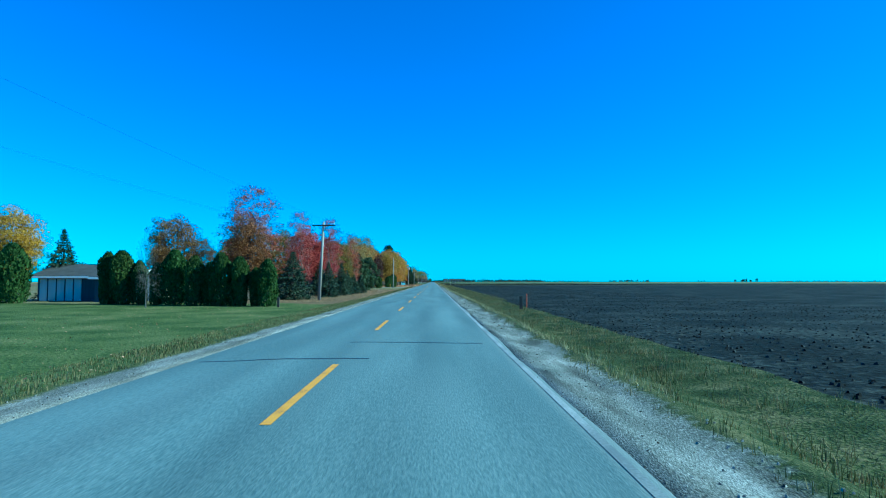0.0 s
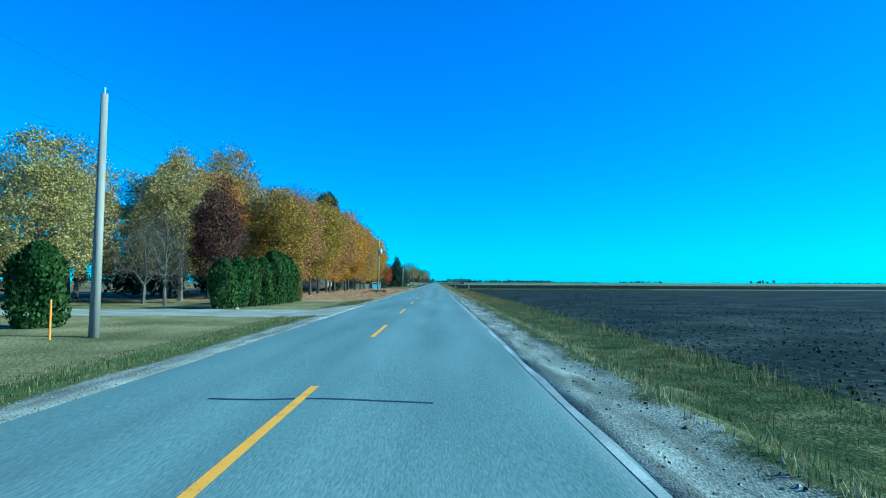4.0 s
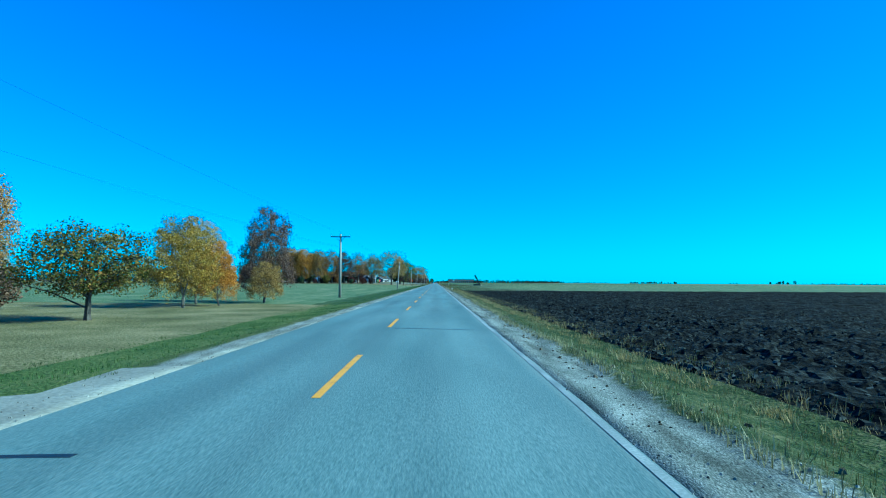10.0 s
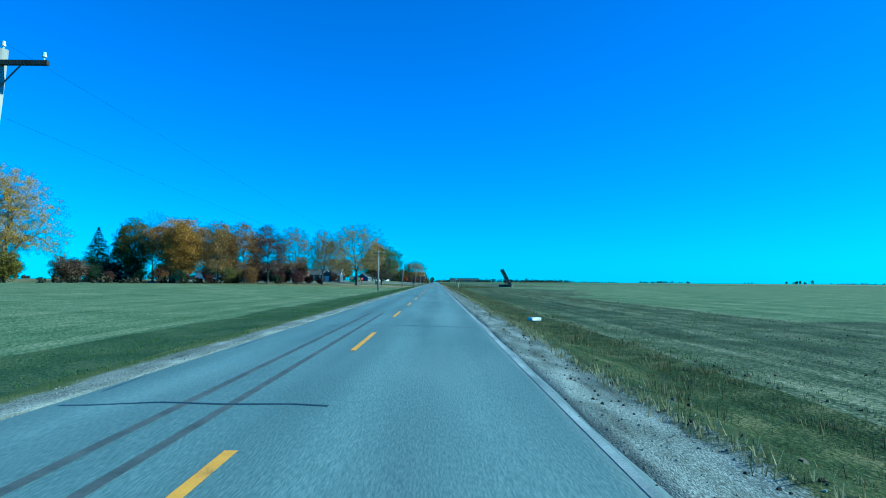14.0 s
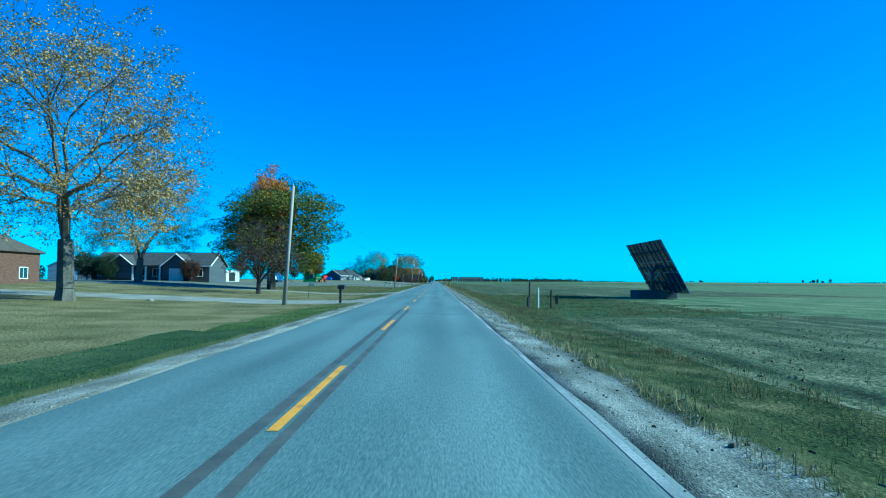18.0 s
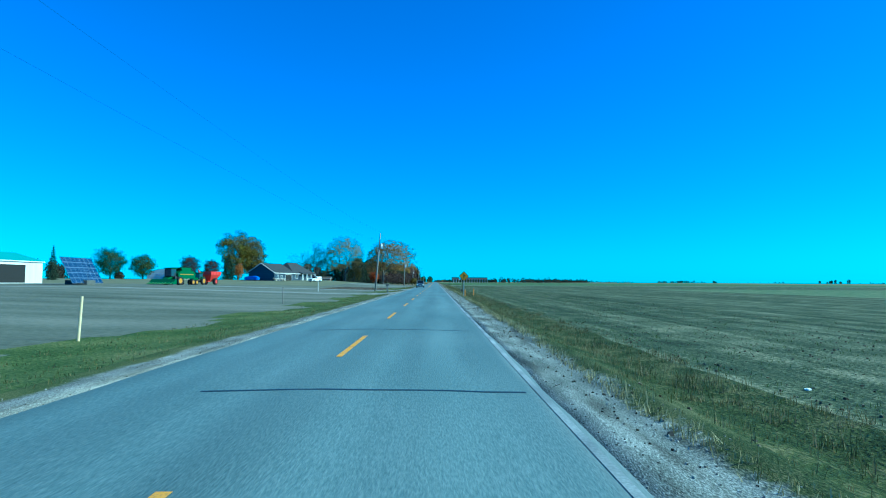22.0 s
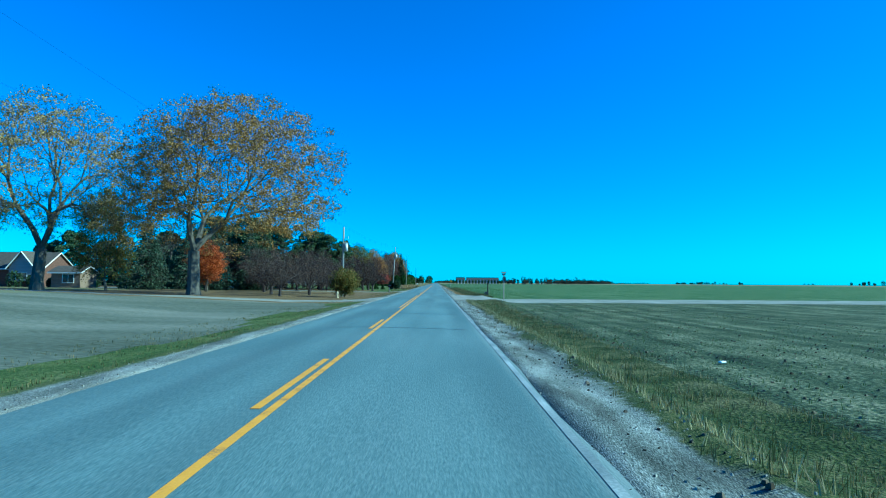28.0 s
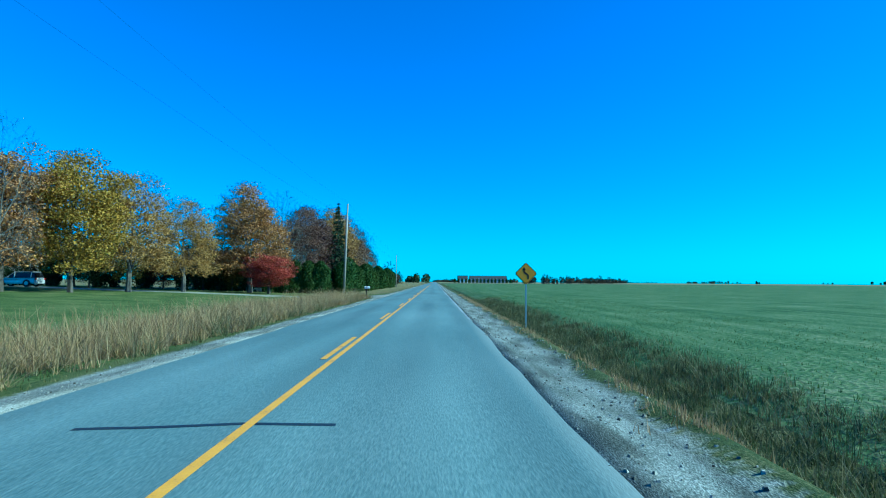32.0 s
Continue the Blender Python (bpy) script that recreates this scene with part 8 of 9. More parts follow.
def warning_sign(x, y, zc, kind, label):
    z = lie(x, y)
    e = thing("warning_sign", x, y, z - 0.05, label, "road sign")
    h = zc - z
    part("post", box(bmesh.new(), -0.035, 0.035, -0.02, 0.03, 0, h + 0.5, 0.004), M_STEEL, e)
    def diamond(r, y0, y1, m, name):
        bm = box(bmesh.new(), -r, r, y0, y1, -r, r)
        bmesh.ops.bevel(bm, geom=[ed for ed in bm.edges if abs(ed.verts[0].co.y - ed.verts[1].co.y) > 1e-4], offset=0.05, segments=3, affect="EDGES")
        bm.transform(Matrix.Translation((0, 0, h + 0.0)) @ Matrix.Rotation(radians(45), 4, "Y"))
        part(name, bm, m, e)
    diamond(0.381, -0.03, -0.022, M_SIGNY, "plate")
    diamond(0.355, -0.033, -0.031, M_BLACK, "border")
    diamond(0.338, -0.036, -0.034, M_SIGNY, "face")
    bm = bmesh.new()
    if kind == "side_road":
        box(bm, -0.035, 0.035, -0.04, -0.037, h - 0.26, h + 0.27)
        box(bm, 0.03, 0.2, -0.04, -0.037, h - 0.0, h + 0.07)
    else:
        for a, b in (((0.1, -0.27), (0.1, -0.07)), ((0.1, -0.08), (-0.09, 0.06)), ((-0.09, 0.05), (-0.09, 0.2))):
            d = Vector((b[0] - a[0], 0, b[1] - a[1]))
            n = Vector((-d.z, 0, d.x)).normalized() * 0.036
            q = [bm.verts.new((a[0] - n.x, -0.039, h + a[1] - n.z)), bm.verts.new((a[0] + n.x, -0.039, h + a[1] + n.z)), bm.verts.new((b[0] + n.x, -0.039, h + b[1] + n.z)), bm.verts.new((b[0] - n.x, -0.039, h + b[1] - n.z))]
            bm.faces.new(q)
        t = [bm.verts.new(p) for p in ((-0.18, -0.039, h + 0.16), (0.0, -0.039, h + 0.16), (-0.09, -0.039, h + 0.31))]
        bm.faces.new(t)
    part("symbol", bm, M_BLACK, e, "black road symbol")


warning_sign(5.0, 901.2, 2.15, "side_road", "yellow diamond sign warning of a side road")
warning_sign(6.3, 1243.6, 1.95, "curve", "yellow diamond sign warning of a reverse curve")
e = thing("stop_sign", 10.0, 1134.3, lie(10, 1134.3) - 0.05, "stop sign seen from behind with street plates above", "road sign", turn=-62)
part("post", box(bmesh.new(), -0.05, 0.05, -0.05, 0.05, 0, 3.1, 0.006), M_POLE, e)
bm = tube(bmesh.new(), (0, 0.06, 2.42), (0, 0.075, 2.42), 0.4, n=8)
bm.transform(Matrix.Translation((0, 0, 2.42)) @ Matrix.Rotation(radians(22.5), 4, "Y") @ Matrix.Translation((0, 0, -2.42)))
part("octagon", bm, M_SIGNBACK, e, "dark back of the octagonal plate")
part("street_plate", box(bmesh.new(), -0.36, 0.36, -0.008, 0.008, 2.95, 3.14, 0.003), M_SIGNBACK, e)
part("street_plate", box(bmesh.new(), -0.008, 0.008, -0.36, 0.36, 3.16, 3.35, 0.003), M_SIGNBACK, e)
for k in range(5):
    part("bar", box(bmesh.new(), -0.3 + 0.13 * k, -0.22 + 0.13 * k, -0.013, -0.009, 3.0, 3.09), M_STEEL, e)
e = thing("hydrant", -9.3, 1131.5, lie(-9.3, 1131.5) - 0.03, "pale yellow hydrant at the corner of the lawn", "hydrant")
part("barrel", tube(bmesh.new(), (0, 0, 0), (0, 0, 0.62), 0.1, n=14), M_HYDR, e)
part("bonnet", tube(bmesh.new(), (0, 0, 0.62), (0, 0, 0.8), 0.13, 0.04, 14), M_HYDR, e)
part("nozzle", tube(bmesh.new(), (-0.19, 0, 0.48), (0.19, 0, 0.48), 0.055, n=10), M_HYDR, e)
part("flange", tube(bmesh.new(), (0, 0, 0.03), (0, 0, 0.08), 0.15, n=14), M_HYDR, e)
for x, y, s, lb in ((6.6, 558.8, 0.3, "crushed white carton in the verge"), (8.6, 846, 0.07, "scrap of pale litter in the field"), (9.2, 1078, 0.11, "white scrap of litter in the field")):
    e = thing("litter", x, y, lie(x, y) + 0.02, lb, "litter", turn=30)
    bm = box(bmesh.new(), -s, s, -s * 0.6, s * 0.6, 0, s * 0.5, 0.03)
    for v in bm.verts:
        v.co += Vector((noise.noise(v.co * 7), noise.noise(v.co * 7 + Vector((3, 1, 2))), 0)) * 0.12 * s
    part("carton", bm, M_TRIM, e)


M_CONC = noisy("weathered_concrete", [(0.3, (0.05, 0.052, 0.05)), (0.7, (0.13, 0.13, 0.122))], 1.2, 14, 0.5, 0.02, 0.9)


def solar_tracker(x, y, label, L=12.0, Hh=6.8, el=28.0, zc=3.2, nx=8, ny=5, skid=True):
    """A single-mast solar tracker whose panel looks towards the sun over the right-hand fields."""
    z = lie(x, y)
    e = thing("solar_tracker", x, y, z, label, "solar panel")
    c = zc - z
    tilt = Matrix.Translation((0, 0, c)) @ Matrix.Rotation(radians(90 - el), 4, "Y")
    mast = part("mast", tube(bmesh.new(), (-0.35, 0, 0), (-0.35, 0, c - 0.15), 0.2, 0.16, 12), M_DARKS, e)
    bm = tube(bmesh.new(), (-0.35, -0.7, c - 0.2), (-0.35, 0.7, c - 0.2), 0.22, n=12)
    part("drive", bm, M_DARKS, mast)
    pw, ph = L / nx, Hh / ny
    for i in range(nx):
        for j in range(ny):
            x0, y0 = -Hh / 2 + j * ph, -L / 2 + i * pw
            bm = box(bmesh.new(), x0 + 0.012, x0 + ph - 0.012, y0 + 0.012, y0 + pw - 0.012, -0.02, 0.02)
            bm.transform(tilt)
            m = part("panel", bm, M_CELL, e)
            bm = bmesh.new()
            for a, b, c2, d in ((x0 + 0.01, x0 + 0.05, y0 + 0.01, y0 + pw - 0.01), (x0 + ph - 0.05, x0 + ph - 0.01, y0 + 0.01, y0 + pw - 0.01), (x0 + 0.05, x0 + ph - 0.05, y0 + 0.01, y0 + 0.05), (x0 + 0.05, x0 + ph - 0.05, y0 + pw - 0.05, y0 + pw - 0.01)):
                box(bm, a, b, c2, d, -0.04, 0.026)
            for k in (0.33, 0.66):
                box(bm, x0 + 0.05, x0 + ph - 0.05, y0 + pw * k - 0.008, y0 + pw * k + 0.008, 0.02, 0.024)
            bm.transform(tilt)
            part("panel_frame", bm, M_STEEL, m)
    for u in (-Hh * 0.3, Hh * 0.3, 0.0):
        bm = box(bmesh.new(), u - 0.06, u + 0.06, -L / 2 + 0.1, L / 2 - 0.1, -0.2, -0.05)
        bm.transform(tilt)
        part("purlin", bm, M_DARKS, e)
    for v in (-L * 0.36, -L * 0.14, L * 0.14, L * 0.36):
        bm = box(bmesh.new(), -Hh / 2 + 0.2, Hh / 2 - 0.2, v - 0.05, v + 0.05, -0.32, -0.2)
        bm.transform(tilt)
        part("rafter", bm, M_DARKS, e)
    for s in (-1, 1):
        part("strut", tube(bmesh.new(), (-0.35, 0, c - 1.6), (-0.3, s * 2.6, c - 0.45), 0.06, n=6), M_STEEL, e)
    if skid:
        part("base", box(bmesh.new(), -2.6, 2.0, -1.5, 1.5, -0.1, 0.95, 0.08), M_CONC, e, "low dark concrete base")


solar_tracker(27.8, 754, "large solar tracker turned towards the sun in the field")
solar_tracker(-71.2, 960, "blue solar tracker standing in the farmyard", 11, 6, 28, 3.4, 7, 5)
e = thing("boulder", 29.9, 755.5, lie(29.9, 755.5) - 0.1, "pale boulder beside the tracker's base", "boulder")
bm = bmesh.new()
bmesh.ops.create_icosphere(bm, subdivisions=3, radius=0.55)
for v in bm.verts:
    v.co *= 1 + 0.35 * noise.noise(v.co * 2.2)
    v.co.z = v.co.z * 0.8 + 0.35
part("stone", bm, M_STONE, e, smooth=True)
# the first five lumps stand in for a heap of yard clutter
for k, (x, y, s) in enumerate(((-20.9, 334, 0.5), (-20.1, 334.4, 0.4), (-21.8, 333.6, 0.45), (-22.6, 334.6, 0.55), (-19.4, 333.8, 0.35), (-11.5, 188.0, 0.22), (-19.6, 727.5, 0.3))):
    e = thing("boulder", x, y, lie(x, y) - 0.08, "rounded lump lying on the lawn", "boulder", "field stones")
    bm = bmesh.new()
    bmesh.ops.create_icosphere(bm, subdivisions=2, radius=s * 0.75)
    for v in bm.verts:
        v.co *= 1 + 0.5 * noise.noise(v.co * 3 + Vector((k, 0, 0)))
        v.co.z = v.co.z * 0.7 + s * 0.35
    part("stone", bm, M_BARKP, e, smooth=True)


def plank_fence(name, label, pts, h, m, gap=0.03, w=0.15):
    e = thing(name, pts[0][0], pts[0][1], lie(*pts[0]), label, "fence")
    rng = np.random.default_rng(int(abs(pts[0][1])))
    base = [box(bmesh.new(), -w / 2, w / 2, -0.012, 0.012, 0.05, h, 0.005) for _ in range(1)][0]
    me = bpy.data.meshes.new("plank")
    base.to_mesh(me)
    base.free()
    me.materials.append(m)
    for (xa, ya), (xb, yb) in zip(pts, pts[1:]):
        L = math.hypot(xb - xa, yb - ya)
        a = math.degrees(math.atan2(yb - ya, xb - xa))
        n = int(L / (w + gap))
        for i in range(n):
            t = (i + 0.5) / n
            o = child("plank", me, e)
            o.matrix_basis = pose(xa + (xb - xa) * t - pts[0][0], ya + (yb - ya) * t - pts[0][1], rng.uniform(-0.05, 0.03), 0, rng.uniform(-1.5, 1.5), a)
        for zz in (0.4, h - 0.35):
            bm = box(bmesh.new(), 0, L, 0.015, 0.06, zz, zz + 0.09)
            bm.transform(pose(xa - pts[0][0], ya - pts[0][1], 0, 0, 0, a))
            part("rail", bm, m, e)
        for i in range(int(L / 2.4) + 1):
            bm = box(bmesh.new(), -0.06, 0.06, 0.06, 0.18, -0.2, h + 0.05, 0.008)
            bm.transform(pose(xa + (xb - xa) * min(1, i * 2.4 / L) - pts[0][0], ya + (yb - ya) * min(1, i * 2.4 / L) - pts[0][1], 0, 0, 0, a))
            part("fence_post", bm, m, e)


plank_fence("wooden_fence", "dark weathered plank fence under the maples", [(-23.5, 281), (-18.3, 294)], 1.9, M_DARKW)
plank_fence("picket_fence", "pale grey picket fence under the maples", [(-18.0, 294.8), (-15.6, 303)], 1.35, M_WOOD, 0.09, 0.1)

# ---- distant woods and hedges along the horizon
def woods(label, pts, h, depth, n, leaf, seed, m=None):
    """A belt of crowns of uneven height along pts, with low growth between them."""
    rng = np.random.default_rng(seed)
    a = np.array(pts, dtype=float)
    seg = np.linalg.norm(np.diff(a, axis=0), axis=1)
    cum = np.concatenate([[0], np.cumsum(seg)])
    k = max(3, int(cum[-1] / (h * 0.42)))
    t = rng.uniform(0, cum[-1], k)
    tall = h * (0.4 + 0.6 * rng.uniform(0, 1, k) ** 1.3) * (0.8 + 0.2 * np.sin(t / (h * 1.9) + seed))
    wide = tall * rng.uniform(0.26, 0.46, k)
    cx = np.interp(t, cum, a[:, 0]) + rng.uniform(-depth, depth, k) * 0.5
    cy = np.interp(t, cum, a[:, 1]) + rng.uniform(-depth, depth, k) * 0.5
    i = rng.integers(0, k, n)
    d = rng.normal(size=(n, 3))
    d *= (rng.uniform(0.15, 1, n) ** 0.45 / np.linalg.norm(d, axis=1))[:, None]
    c = np.stack([cx[i] + d[:, 0] * wide[i], cy[i] + d[:, 1] * wide[i], tall[i] * (0.56 + 0.44 * d[:, 2])], 1)
    low = rng.random(n) < 0.2
    c[low, 2] = rng.uniform(0, 0.28, low.sum()) * h
    me = quads_mesh("far_wood", leaf_quads(rng, c, leaf), m or L_FAR)
    tagged(new("far_wood", me), label, "woods", kind="stuff")


woods("dark distant wood beyond the open fields", [(95, 1780), (180, 1960), (300, 2300), (430, 2650), (520, 2930)], 12, 60, 16000, 1.7, 1)
woods("low hazy trees beyond the fields", [(8, 3300), (60, 2600), (110, 2250), (140, 2200)], 9, 40, 2500, 4, 2)
woods("low hazy trees beyond the fields", [(1180, 4000), (1400, 4000)], 16, 60, 3500, 3, 3)
woods("tall hazy clump beyond the fields", [(1262, 3600), (1300, 3600)], 25, 30, 1500, 3, 4)
woods("low hazy trees beyond the fields", [(1690, 3800), (1720, 3800)], 20, 30, 900, 3, 5)
woods("hazy clump beyond the fields", [(1985, 3900), (2080, 3880)], 24, 60, 2200, 3, 18)
woods("low hazy trees beyond the fields", [(2150, 3800), (2500, 3300), (2900, 2300)], 9, 80, 6000, 3, 6)
woods("low hazy trees beyond the fields", [(700, 4300), (1100, 4200)], 8, 80, 1200, 4, 7)
woods("low hazy trees beyond the fields", [(1500, 1600), (2100, 1300)], 9, 80, 4000, 3, 12)
woods("hazy bare trees behind the wheat field", [(-430, 830), (-300, 930), (-200, 1010)], 11, 30, 9000, 1.1, 8)
woods("hazy bare trees behind the farm", [(-205, 1000), (-170, 1060), (-160, 1120)], 12, 26, 12000, 0.7, 9)
woods("dark trees where the road bends away", [(-34, 1980), (-22, 1930), (-8, 1960)], 15, 16, 2200, 2.2, 10, L_PINE)
woods("roadside trees far ahead", [(-18, 1410), (-20, 1500), (-24, 1620)], 10, 8, 8000, 0.6, 11)
woods("hazy trees behind the first lawns", [(-120, 150), (-90, 230), (-70, 330)], 12, 26, 9000, 0.8, 13)
# two dark leaf belts, added to stand for the deep shade under the maples
woods("dense leaf belt added for the shade behind the maple grove", [(-44, 186), (-42, 250), (-40, 312), (-44, 348)], 10, 9, 16000, 0.8, 14, L_SPRUCE)
woods("dark leaf belt filling the shaded gaps below the maples", [(-31, 206), (-29, 250), (-30, 304)], 5.5, 4, 9000, 0.5, 19, L_SPRUCE)
woods("scrub along the far edge of the wheat", [(-165, 640), (-112, 648), (-104, 672), (-60, 715)], 4, 6, 3500, 0.8, 15)
woods("undergrowth below the pines", [(-70, 1160), (-44, 1172), (-34, 1184), (-30, 1197), (-16, 1203)], 4.5, 5, 12000, 0.35, 16, L_SPRUCE)
woods("undergrowth below the wood beyond the drive", [(-70, 1291), (-45, 1292), (-30, 1293), (-17, 1302)], 6.5, 5, 15000, 0.35, 17, L_SPRUCE)
for i in range(16):
    plant("arbor_b", 32 + 5.6 * i, 2120 + 1.5 * (i % 3), 6.5, L_ARBOR, "clipped evergreen in a row before the distant farmstead", "arborvitae", "arborvitae", 1.3, "evergreens by the distant farmstead")

# ---- small cover: clods, grass, reeds, stones, fallen leaves
L_DWEED = leafy("dark_weed_blades", [(0.02, 0.032, 0.012), (0.05, 0.065, 0.025), (0.1, 0.1, 0.045), (0.2, 0.17, 0.09)], 0.25)
L_WEED = leafy("weed_blades", [(0.045, 0.06, 0.02), (0.09, 0.1, 0.04), (0.16, 0.14, 0.07), (0.3, 0.25, 0.14)], 0.3)
lie_np = np.vectorize(lie)


def ploughed_field():
    xs = np.concatenate([np.arange(7.2, 16, 0.2), np.arange(16, 28, 0.4), np.arange(28, 60, 1.0), np.arange(60, 121, 2.5)])
    ys = np.arange(321.5, 512.5, 0.32)
    rng = np.random.default_rng(31)
    nx, ny = len(xs), len(ys)
    v = []
    for y in ys:
        for x in xs:
            n1 = noise.noise(Vector((x * 2.9, y * 2.6, 0.3)))
            n2 = noise.noise(Vector((x * 0.7, y * 0.5, 7.1)))
            z = lie(x, y) + 0.07 + 0.17 * max(-0.35, n1) + 0.06 * n2 + rng.uniform(-0.05, 0.05)
            edge = min(1.0, (x - 7.2) / 0.8 + 0.15, (y - 321.5) / 2 + 0.1, (512.5 - y) / 2 + 0.1)
            v.append((x + rng.uniform(-0.08, 0.08), y + rng.uniform(-0.1, 0.1), lie(x, y) + 0.01 + (z - lie(x, y)) * max(0, edge)))
    f = [(j * nx + i, j * nx + i + 1, (j + 1) * nx + i + 1, (j + 1) * nx + i) for j in range(ny - 1) for i in range(nx - 1)]
    tagged(new("ploughed_soil", mesh_of("ploughed_soil", v, f, [M_PLOUGH])), "freshly ploughed black soil in rough clods", "soil", kind="stuff")


ploughed_field()


def blades(label, x, y, h, w, m, seed, per=4, lean=0.5, name="grass"):
    """Tufts of narrow blades at the points x, y."""
    rng = np.random.default_rng(seed)
    keep = np.array([cover(a, b) != DRIVE for a, b in zip(x, y)])
    x, y, h = x[keep], y[keep], h[keep]
    n = len(x)
    z = lie_np(x, y)
    X, Y, Z = np.repeat(x, per), np.repeat(y, per), np.repeat(z, per)
    hh = np.repeat(h, per) * rng.uniform(0.5, 1.15, n * per)
    X = X + rng.normal(size=n * per) * 0.05
    Y = Y + rng.normal(size=n * per) * 0.05
    a = rng.uniform(0, 2 * math.pi, n * per)
    l = hh * np.abs(rng.normal(size=n * per)) * lean
    dx, dy = np.cos(a) * w, np.sin(a) * w
    tx, ty = X + np.cos(a + 1.6) * l, Y + np.sin(a + 1.6) * l
    q = np.stack([np.stack([X - dx, Y - dy, Z - 0.03], 1), np.stack([X + dx, Y + dy, Z - 0.03], 1), np.stack([tx + dx * 0.3, ty + dy * 0.3, Z + hh], 1), np.stack([tx - dx * 0.3, ty - dy * 0.3, Z + hh], 1)], 1)
    tagged(new(name, quads_mesh(name, q, m)), label, "grass", kind="stuff")


def scatter(n, x0, x1, y0, y1, seed, near=1.0):
    rng = np.random.default_rng(seed)
    return x0 + (x1 - x0) * rng.uniform(0, 1, n) ** near, rng.uniform(y0, y1, n), rng


x, y, g = scatter(17000, 4.6, 9.0, -5, 318, 41)
blades("rough yellowing verge grass beside the gravel", x, y, 0.03 + 0.13 * g.random(len(x)) ** 2, 0.006, L_GRASS, 1, 5)
x, y, g = scatter(20000, 4.6, 7.9, 318, 900, 42)
blades("rough yellowing verge grass beside the gravel", x, y, 0.03 + 0.13 * g.random(len(x)) ** 2, 0.006, L_GRASS, 2, 5)
x, y, g = scatter(9000, 4.6, 7.9, 900, 1122, 43)
blades("rough verge grass beside the gravel", x, y, 0.03 + 0.16 * g.random(len(x)) ** 2, 0.006, L_GRASS, 3, 6)
x, y, g = scatter(15000, 5.3, 8.8, 1138, 1290, 44)
blades("tall weeds and grass in the ditch", x, y, 0.04 + 0.16 * g.random(len(x)) ** 2, 0.007, L_WEED, 4, 6, 0.7)
x, y, g = scatter(26000, -6.3, -4.05, -5, 205, 45)
blades("short dry grass along the left verge", x, y, 0.02 + 0.08 * g.random(len(x)) ** 2, 0.008, L_GRASS, 5, 4)
x, y, g = scatter(22000, -7.5, -4.05, 305, 720, 46)
blades("short green grass along the left verge", x, y, 0.02 + 0.05 * g.random(len(x)) ** 2, 0.008, L_GRASSG, 6, 4)
x, y, g = scatter(22000, -8.2, -4.05, 720, 1270, 47)
blades("short green grass along the left verge", x, y, 0.02 + 0.07 * g.random(len(x)) ** 2, 0.008, L_GRASS, 7, 4)
x, y, g = scatter(16000, 0, 1, 8, 1118, 49)
x = 4.92 + 0.22 * np.sin(y * 0.043) + 0.1 * np.sin(y * 0.31) + g.normal(size=len(y)) * 0.09
blades("pale dead grass along the crest of the ditch", x, y, 0.05 + 0.14 * g.random(len(x)) ** 2, 0.008, L_PALEG, 9, 4)
x, y, g = scatter(12000, -26, -7.5, 770, 846, 48)
blades("dry meadow grass", x, y, 0.03 + 0.1 * g.random(len(x)) ** 2, 0.009, L_GRASS, 8, 3)
x, y, g = scatter(9000, 7.0, 60, 306, 321, 50, 1.7)
blades("tall dry grass in the waterway between the fields", x, y, 0.06 + 0.3 * g.random(len(x)) ** 2, 0.009, L_GRASS, 10, 5)
x, y, g = scatter(5000, 7.3, 8.3, 322, 512, 51)
blades("pale dry grass at the ploughed field's edge", x, y, 0.05 + 0.22 * g.random(len(x)) ** 2.5, 0.008, L_GRASS, 11, 4)
x, y, g = scatter(6000, 7.9, 9.4, 60, 300, 52)
blades("tall dry grass fringe along the tilled field", x, y, 0.08 + 0.3 * g.random(len(x)) ** 2, 0.008, L_GRASS, 12, 4)
x, y, g = scatter(14000, 8, 20, 516, 760, 53, 1.6)
blades("young wheat in the field", x, y, 0.03 + 0.05 * g.random(len(x)), 0.008, L_GRASSG, 13, 4)
x, y, g = scatter(16000, 8, 22, 760, 1120, 55, 1.5)
blades("sparse young wheat in the field", x, y, 0.03 + 0.05 * g.random(len(x)), 0.008, L_GRASSG, 15, 3)
x, y, g = scatter(9000, 8, 20, 1138, 1300, 54, 1.6)
blades("young wheat in the field", x, y, 0.03 + 0.06 * g.random(len(x)), 0.008, L_GRASSG, 14, 4)

def clumps(label, n, x0, x1, y0, y1, h0, h1, m, seed, lean=0.6):
    """Bunches of dry grass standing in loose groups."""
    cx, cy, rng = scatter(n, x0, x1, y0, y1, seed)
    size = np.repeat(rng.uniform(0, 1, n) ** 2, 9)
    x = np.repeat(cx, 9) + rng.normal(size=9 * n) * (0.08 + 0.16 * size)
    y = np.repeat(cy, 9) + rng.normal(size=9 * n) * (0.12 + 0.3 * size)
    blades(label, x, y, h0 + (h1 - h0) * size * rng.uniform(0.4, 1, 9 * n), 0.007, m, seed + 1, 5, lean)


clumps("tawny grass bunches at the ploughed field's edge", 480, 6.3, 7.9, 321, 512, 0.06, 0.32, L_REED, 81)
clumps("green and tawny grass bunches in the verge", 900, 5.2, 8.6, 0, 318, 0.06, 0.3, L_GRASS, 83)
clumps("green and tawny grass bunches in the verge", 1200, 5.2, 8.0, 512, 1120, 0.06, 0.3, L_WEED, 85)
clumps("green grass bunches round the tracker's corner", 800, 6, 22, 714, 767, 0.06, 0.28, L_WEED, 97)
clumps("green grass bunches round the tracker's corner", 500, 6, 20, 716, 765, 0.05, 0.2, L_GRASSG, 99)
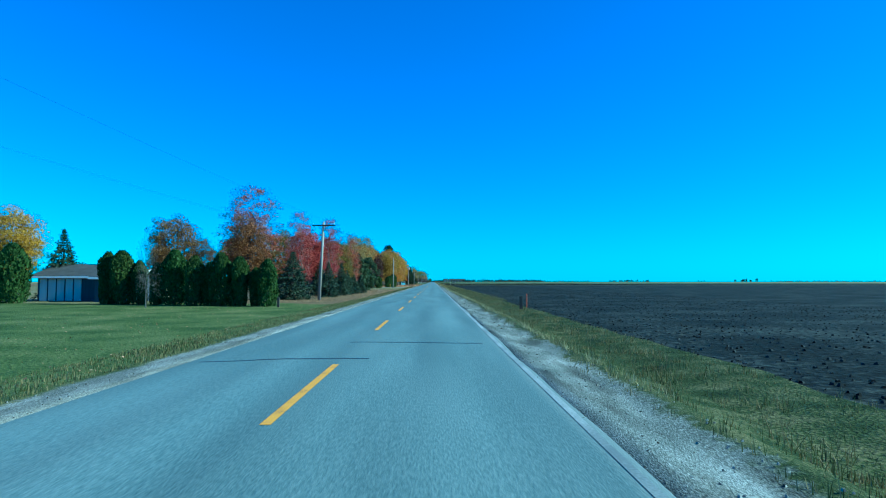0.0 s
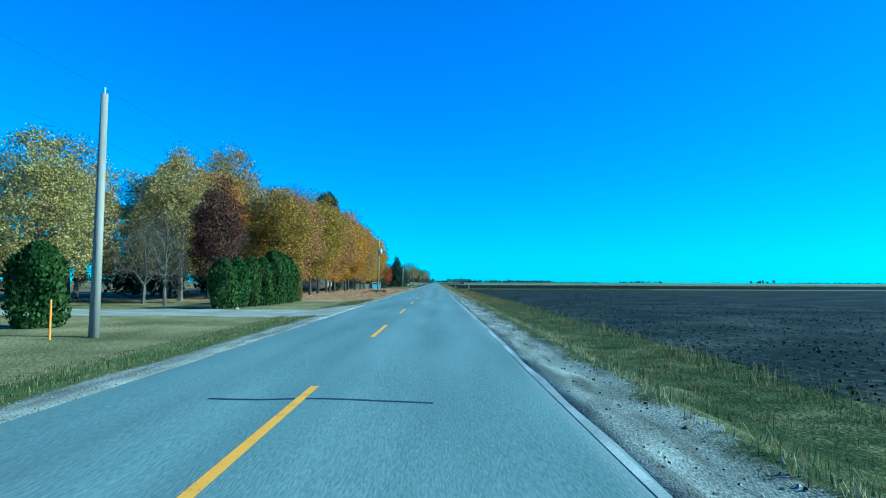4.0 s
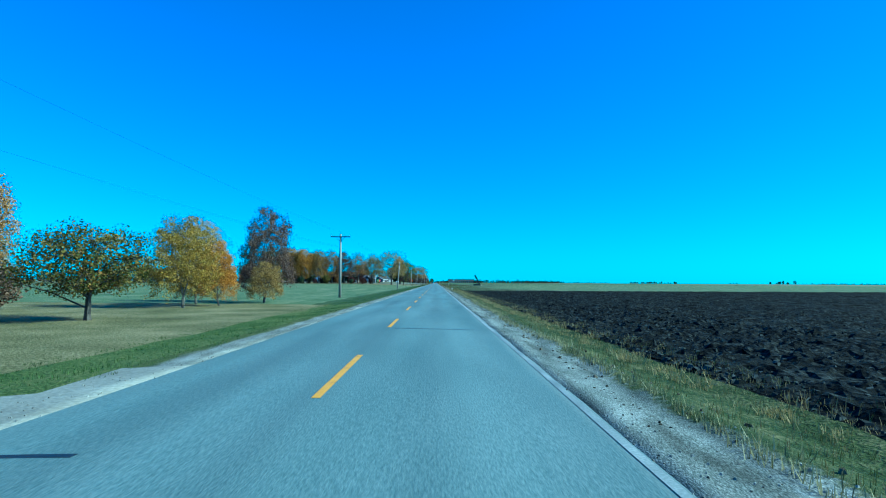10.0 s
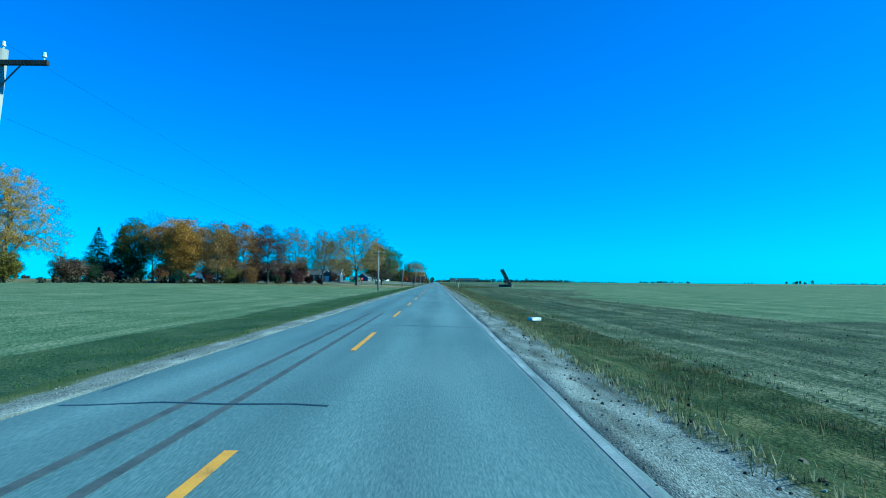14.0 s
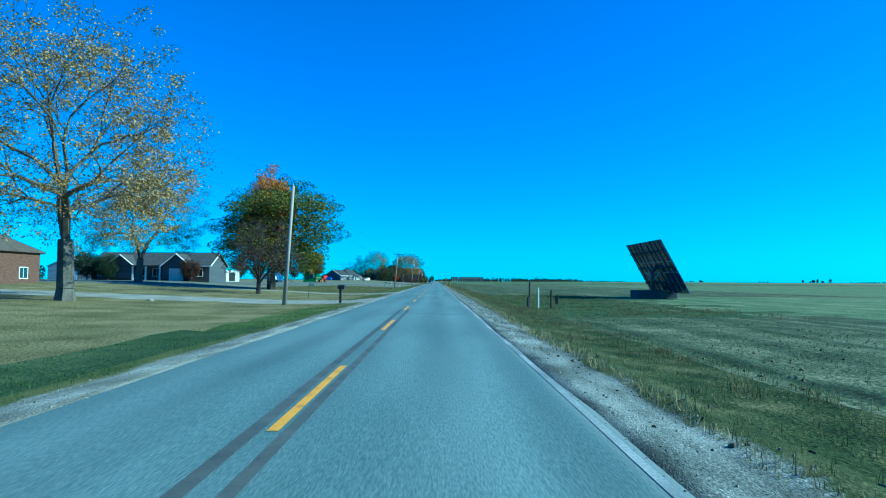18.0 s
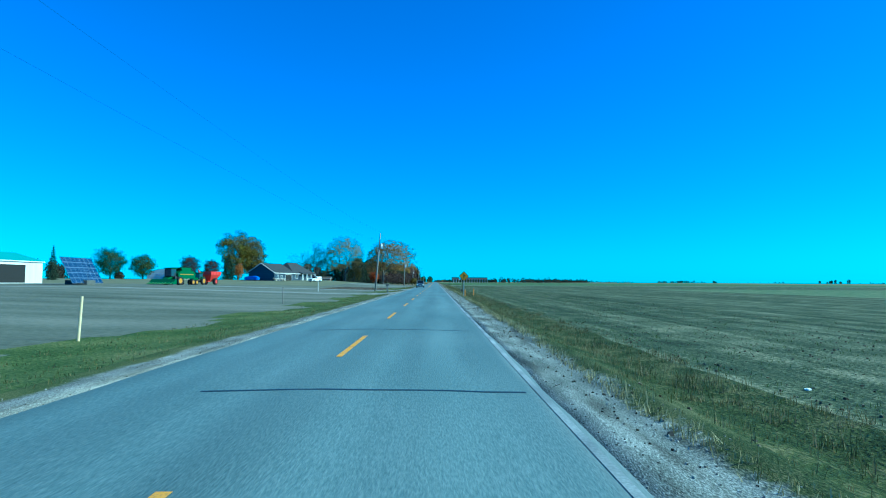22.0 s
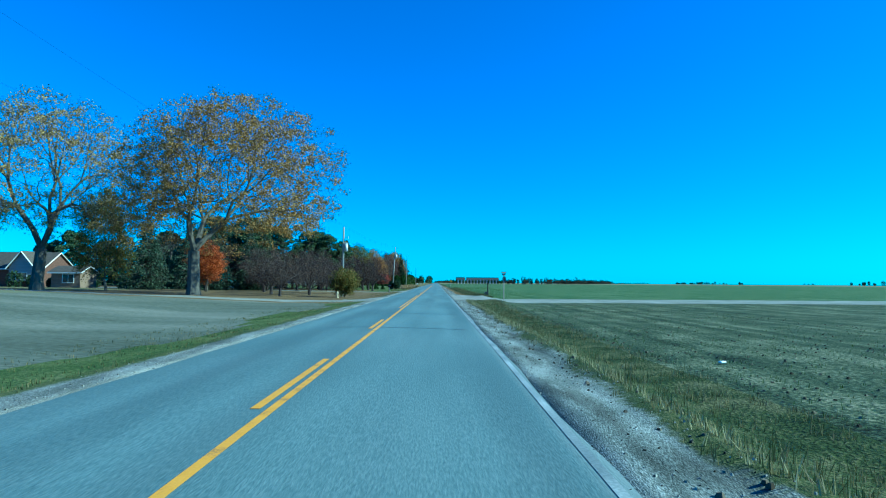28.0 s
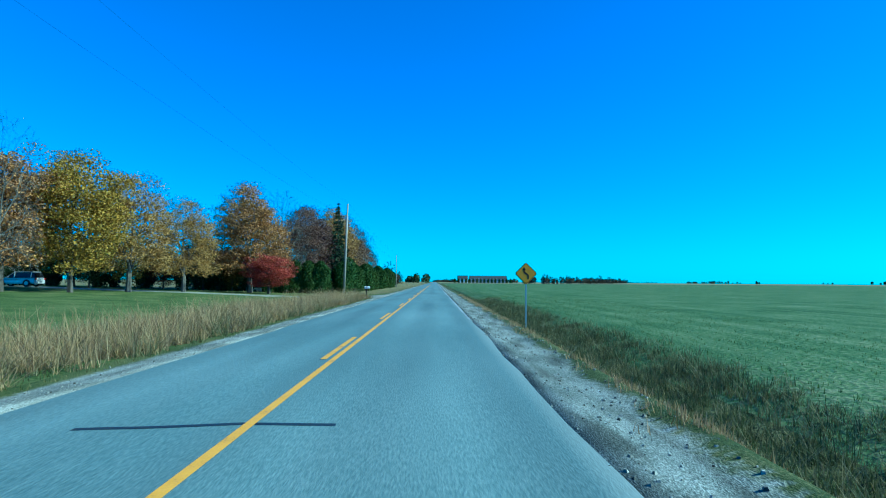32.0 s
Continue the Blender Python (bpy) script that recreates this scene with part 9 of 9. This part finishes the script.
clumps("stand of tall dry reeds beside the road", 1100, -9.2, -4.4, 1220, 1277, 0.3, 1.3, L_REED, 91, 1.1)
clumps("green weeds among the reeds", 400, -9.8, -4.3, 1217, 1277, 0.2, 0.9, L_WEED, 93, 1.1)
clumps("pale dry grass at the ditch's near edge", 500, 4.9, 5.7, 1138, 1290, 0.08, 0.25, L_REED, 87)
clumps("dark weeds on the ditch's far bank", 1700, 5.9, 9.0, 1138, 1290, 0.12, 0.55, L_DWEED, 89, 1.1)
clumps("tawny and green weeds in the ditch", 900, 5.6, 9.4, 1138, 1290, 0.1, 0.45, L_WEED, 95, 1.2)


def fallen(label, n, x0, x1, y0, y1, size, m, seed, near=1.0):
    x, y, rng = scatter(n, x0, x1, y0, y1, seed, near)
    c = np.stack([x, y, lie_np(x, y) + rng.uniform(0.02, 0.09, n)], 1)
    tagged(new("fallen_leaves", quads_mesh("fallen_leaves", leaf_quads(rng, c, size, 2.2), m)), label, "leaves", kind="stuff")


fallen("carpet of golden brown maple leaves", 42000, -4.2, -24, 206, 309, 0.12, L_FALLEN, 61, 1.3)
fallen("golden brown leaves blown into the verge", 8000, 4.9, 9, 205, 312, 0.08, L_RUST, 62)
fallen("brown leaves on the lawn", 9000, -5.5, -14, 52, 130, 0.07, L_FALLEN, 63)
fallen("brown leaves below the spruces", 5000, -5.5, -13, 340, 372, 0.11, L_FALLEN, 64)
fallen("brown leaves on the dry lawn", 1500, -4.5, -16, 1126, 1168, 0.06, L_FALLEN, 65)
fallen("scattered leaves on the lawn", 1200, -4.5, -18, -5, 50, 0.06, L_FALLEN, 66)


def stones(label, n, x0, x1, y0, y1, s0, s1, m, seed, name="gravel"):
    """Loose stones as flattened lumps of five faces."""
    x, y, rng = scatter(n, x0, x1, y0, y1, seed, 1.5 if abs(x1 - x0) > 8 else 1.0)
    s = rng.uniform(s0, s1, n)
    z = lie_np(x, y)
    a = rng.uniform(0, math.pi, n)
    P = []
    for k in range(4):
        b = a + k * math.pi / 2
        r = s * rng.uniform(0.7, 1.2, n)
        P.append(np.stack([x + r * np.cos(b), y + r * np.sin(b), z - 0.005], 1))
    T = [np.stack([(p[:, 0] - x) * 0.55 + x, (p[:, 1] - y) * 0.55 + y, z + s * rng.uniform(0.5, 0.95, n)], 1) for p in P]
    q = [np.stack([P[i], P[(i + 1) % 4], T[(i + 1) % 4], T[i]], 1) for i in range(4)] + [np.stack(T, 1)]
    tagged(new(name, quads_mesh(name, np.concatenate(q), m)), label, "gravel", kind="stuff")


stones("loose grey gravel on the right shoulder", 30000, 3.3, 5.0, -5, 1120, 0.008, 0.024, L_PEBBLE, 71)
stones("loose pale gravel on the right shoulder", 3500, 3.4, 5.0, 1138, 1290, 0.012, 0.034, L_PEBBLE, 72)
stones("loose pale gravel on the left shoulder", 16000, -4.1, -2.95, -5, 1280, 0.008, 0.022, L_PEBBLE, 73)
stones("clods of earth thrown onto the shoulder", 1600, 4.1, 5.6, 20, 1120, 0.02, 0.06, L_EARTH, 74, "clods")
stones("dark clods of earth along the shoulder's edge", 4200, 3.95, 4.8, 20, 1118, 0.01, 0.034, L_DCLOD, 80, "clods")
stones("clods of dark earth on the tilled field", 16000, 9, 34, 0, 306, 0.025, 0.07, L_CLOD, 75, "clods")

stones("clods and stubble on the bare dirt strip", 5000, -23, -9.5, 962, 1000, 0.02, 0.06, L_EARTH, 76, "clods")
stones("pale stubble and clods on the bare dirt strip", 1200, -23, -9.5, 962, 1000, 0.015, 0.04, L_EARTH, 77, "clods")
stones("broken black clods on the ploughed field", 34000, 7.3, 30, 321.5, 512, 0.05, 0.14, L_CLOD, 78, "clods")
stones("earth clods among the sparse wheat", 16000, 7.9, 22, 513, 1120, 0.015, 0.05, L_EARTH, 79, "clods")
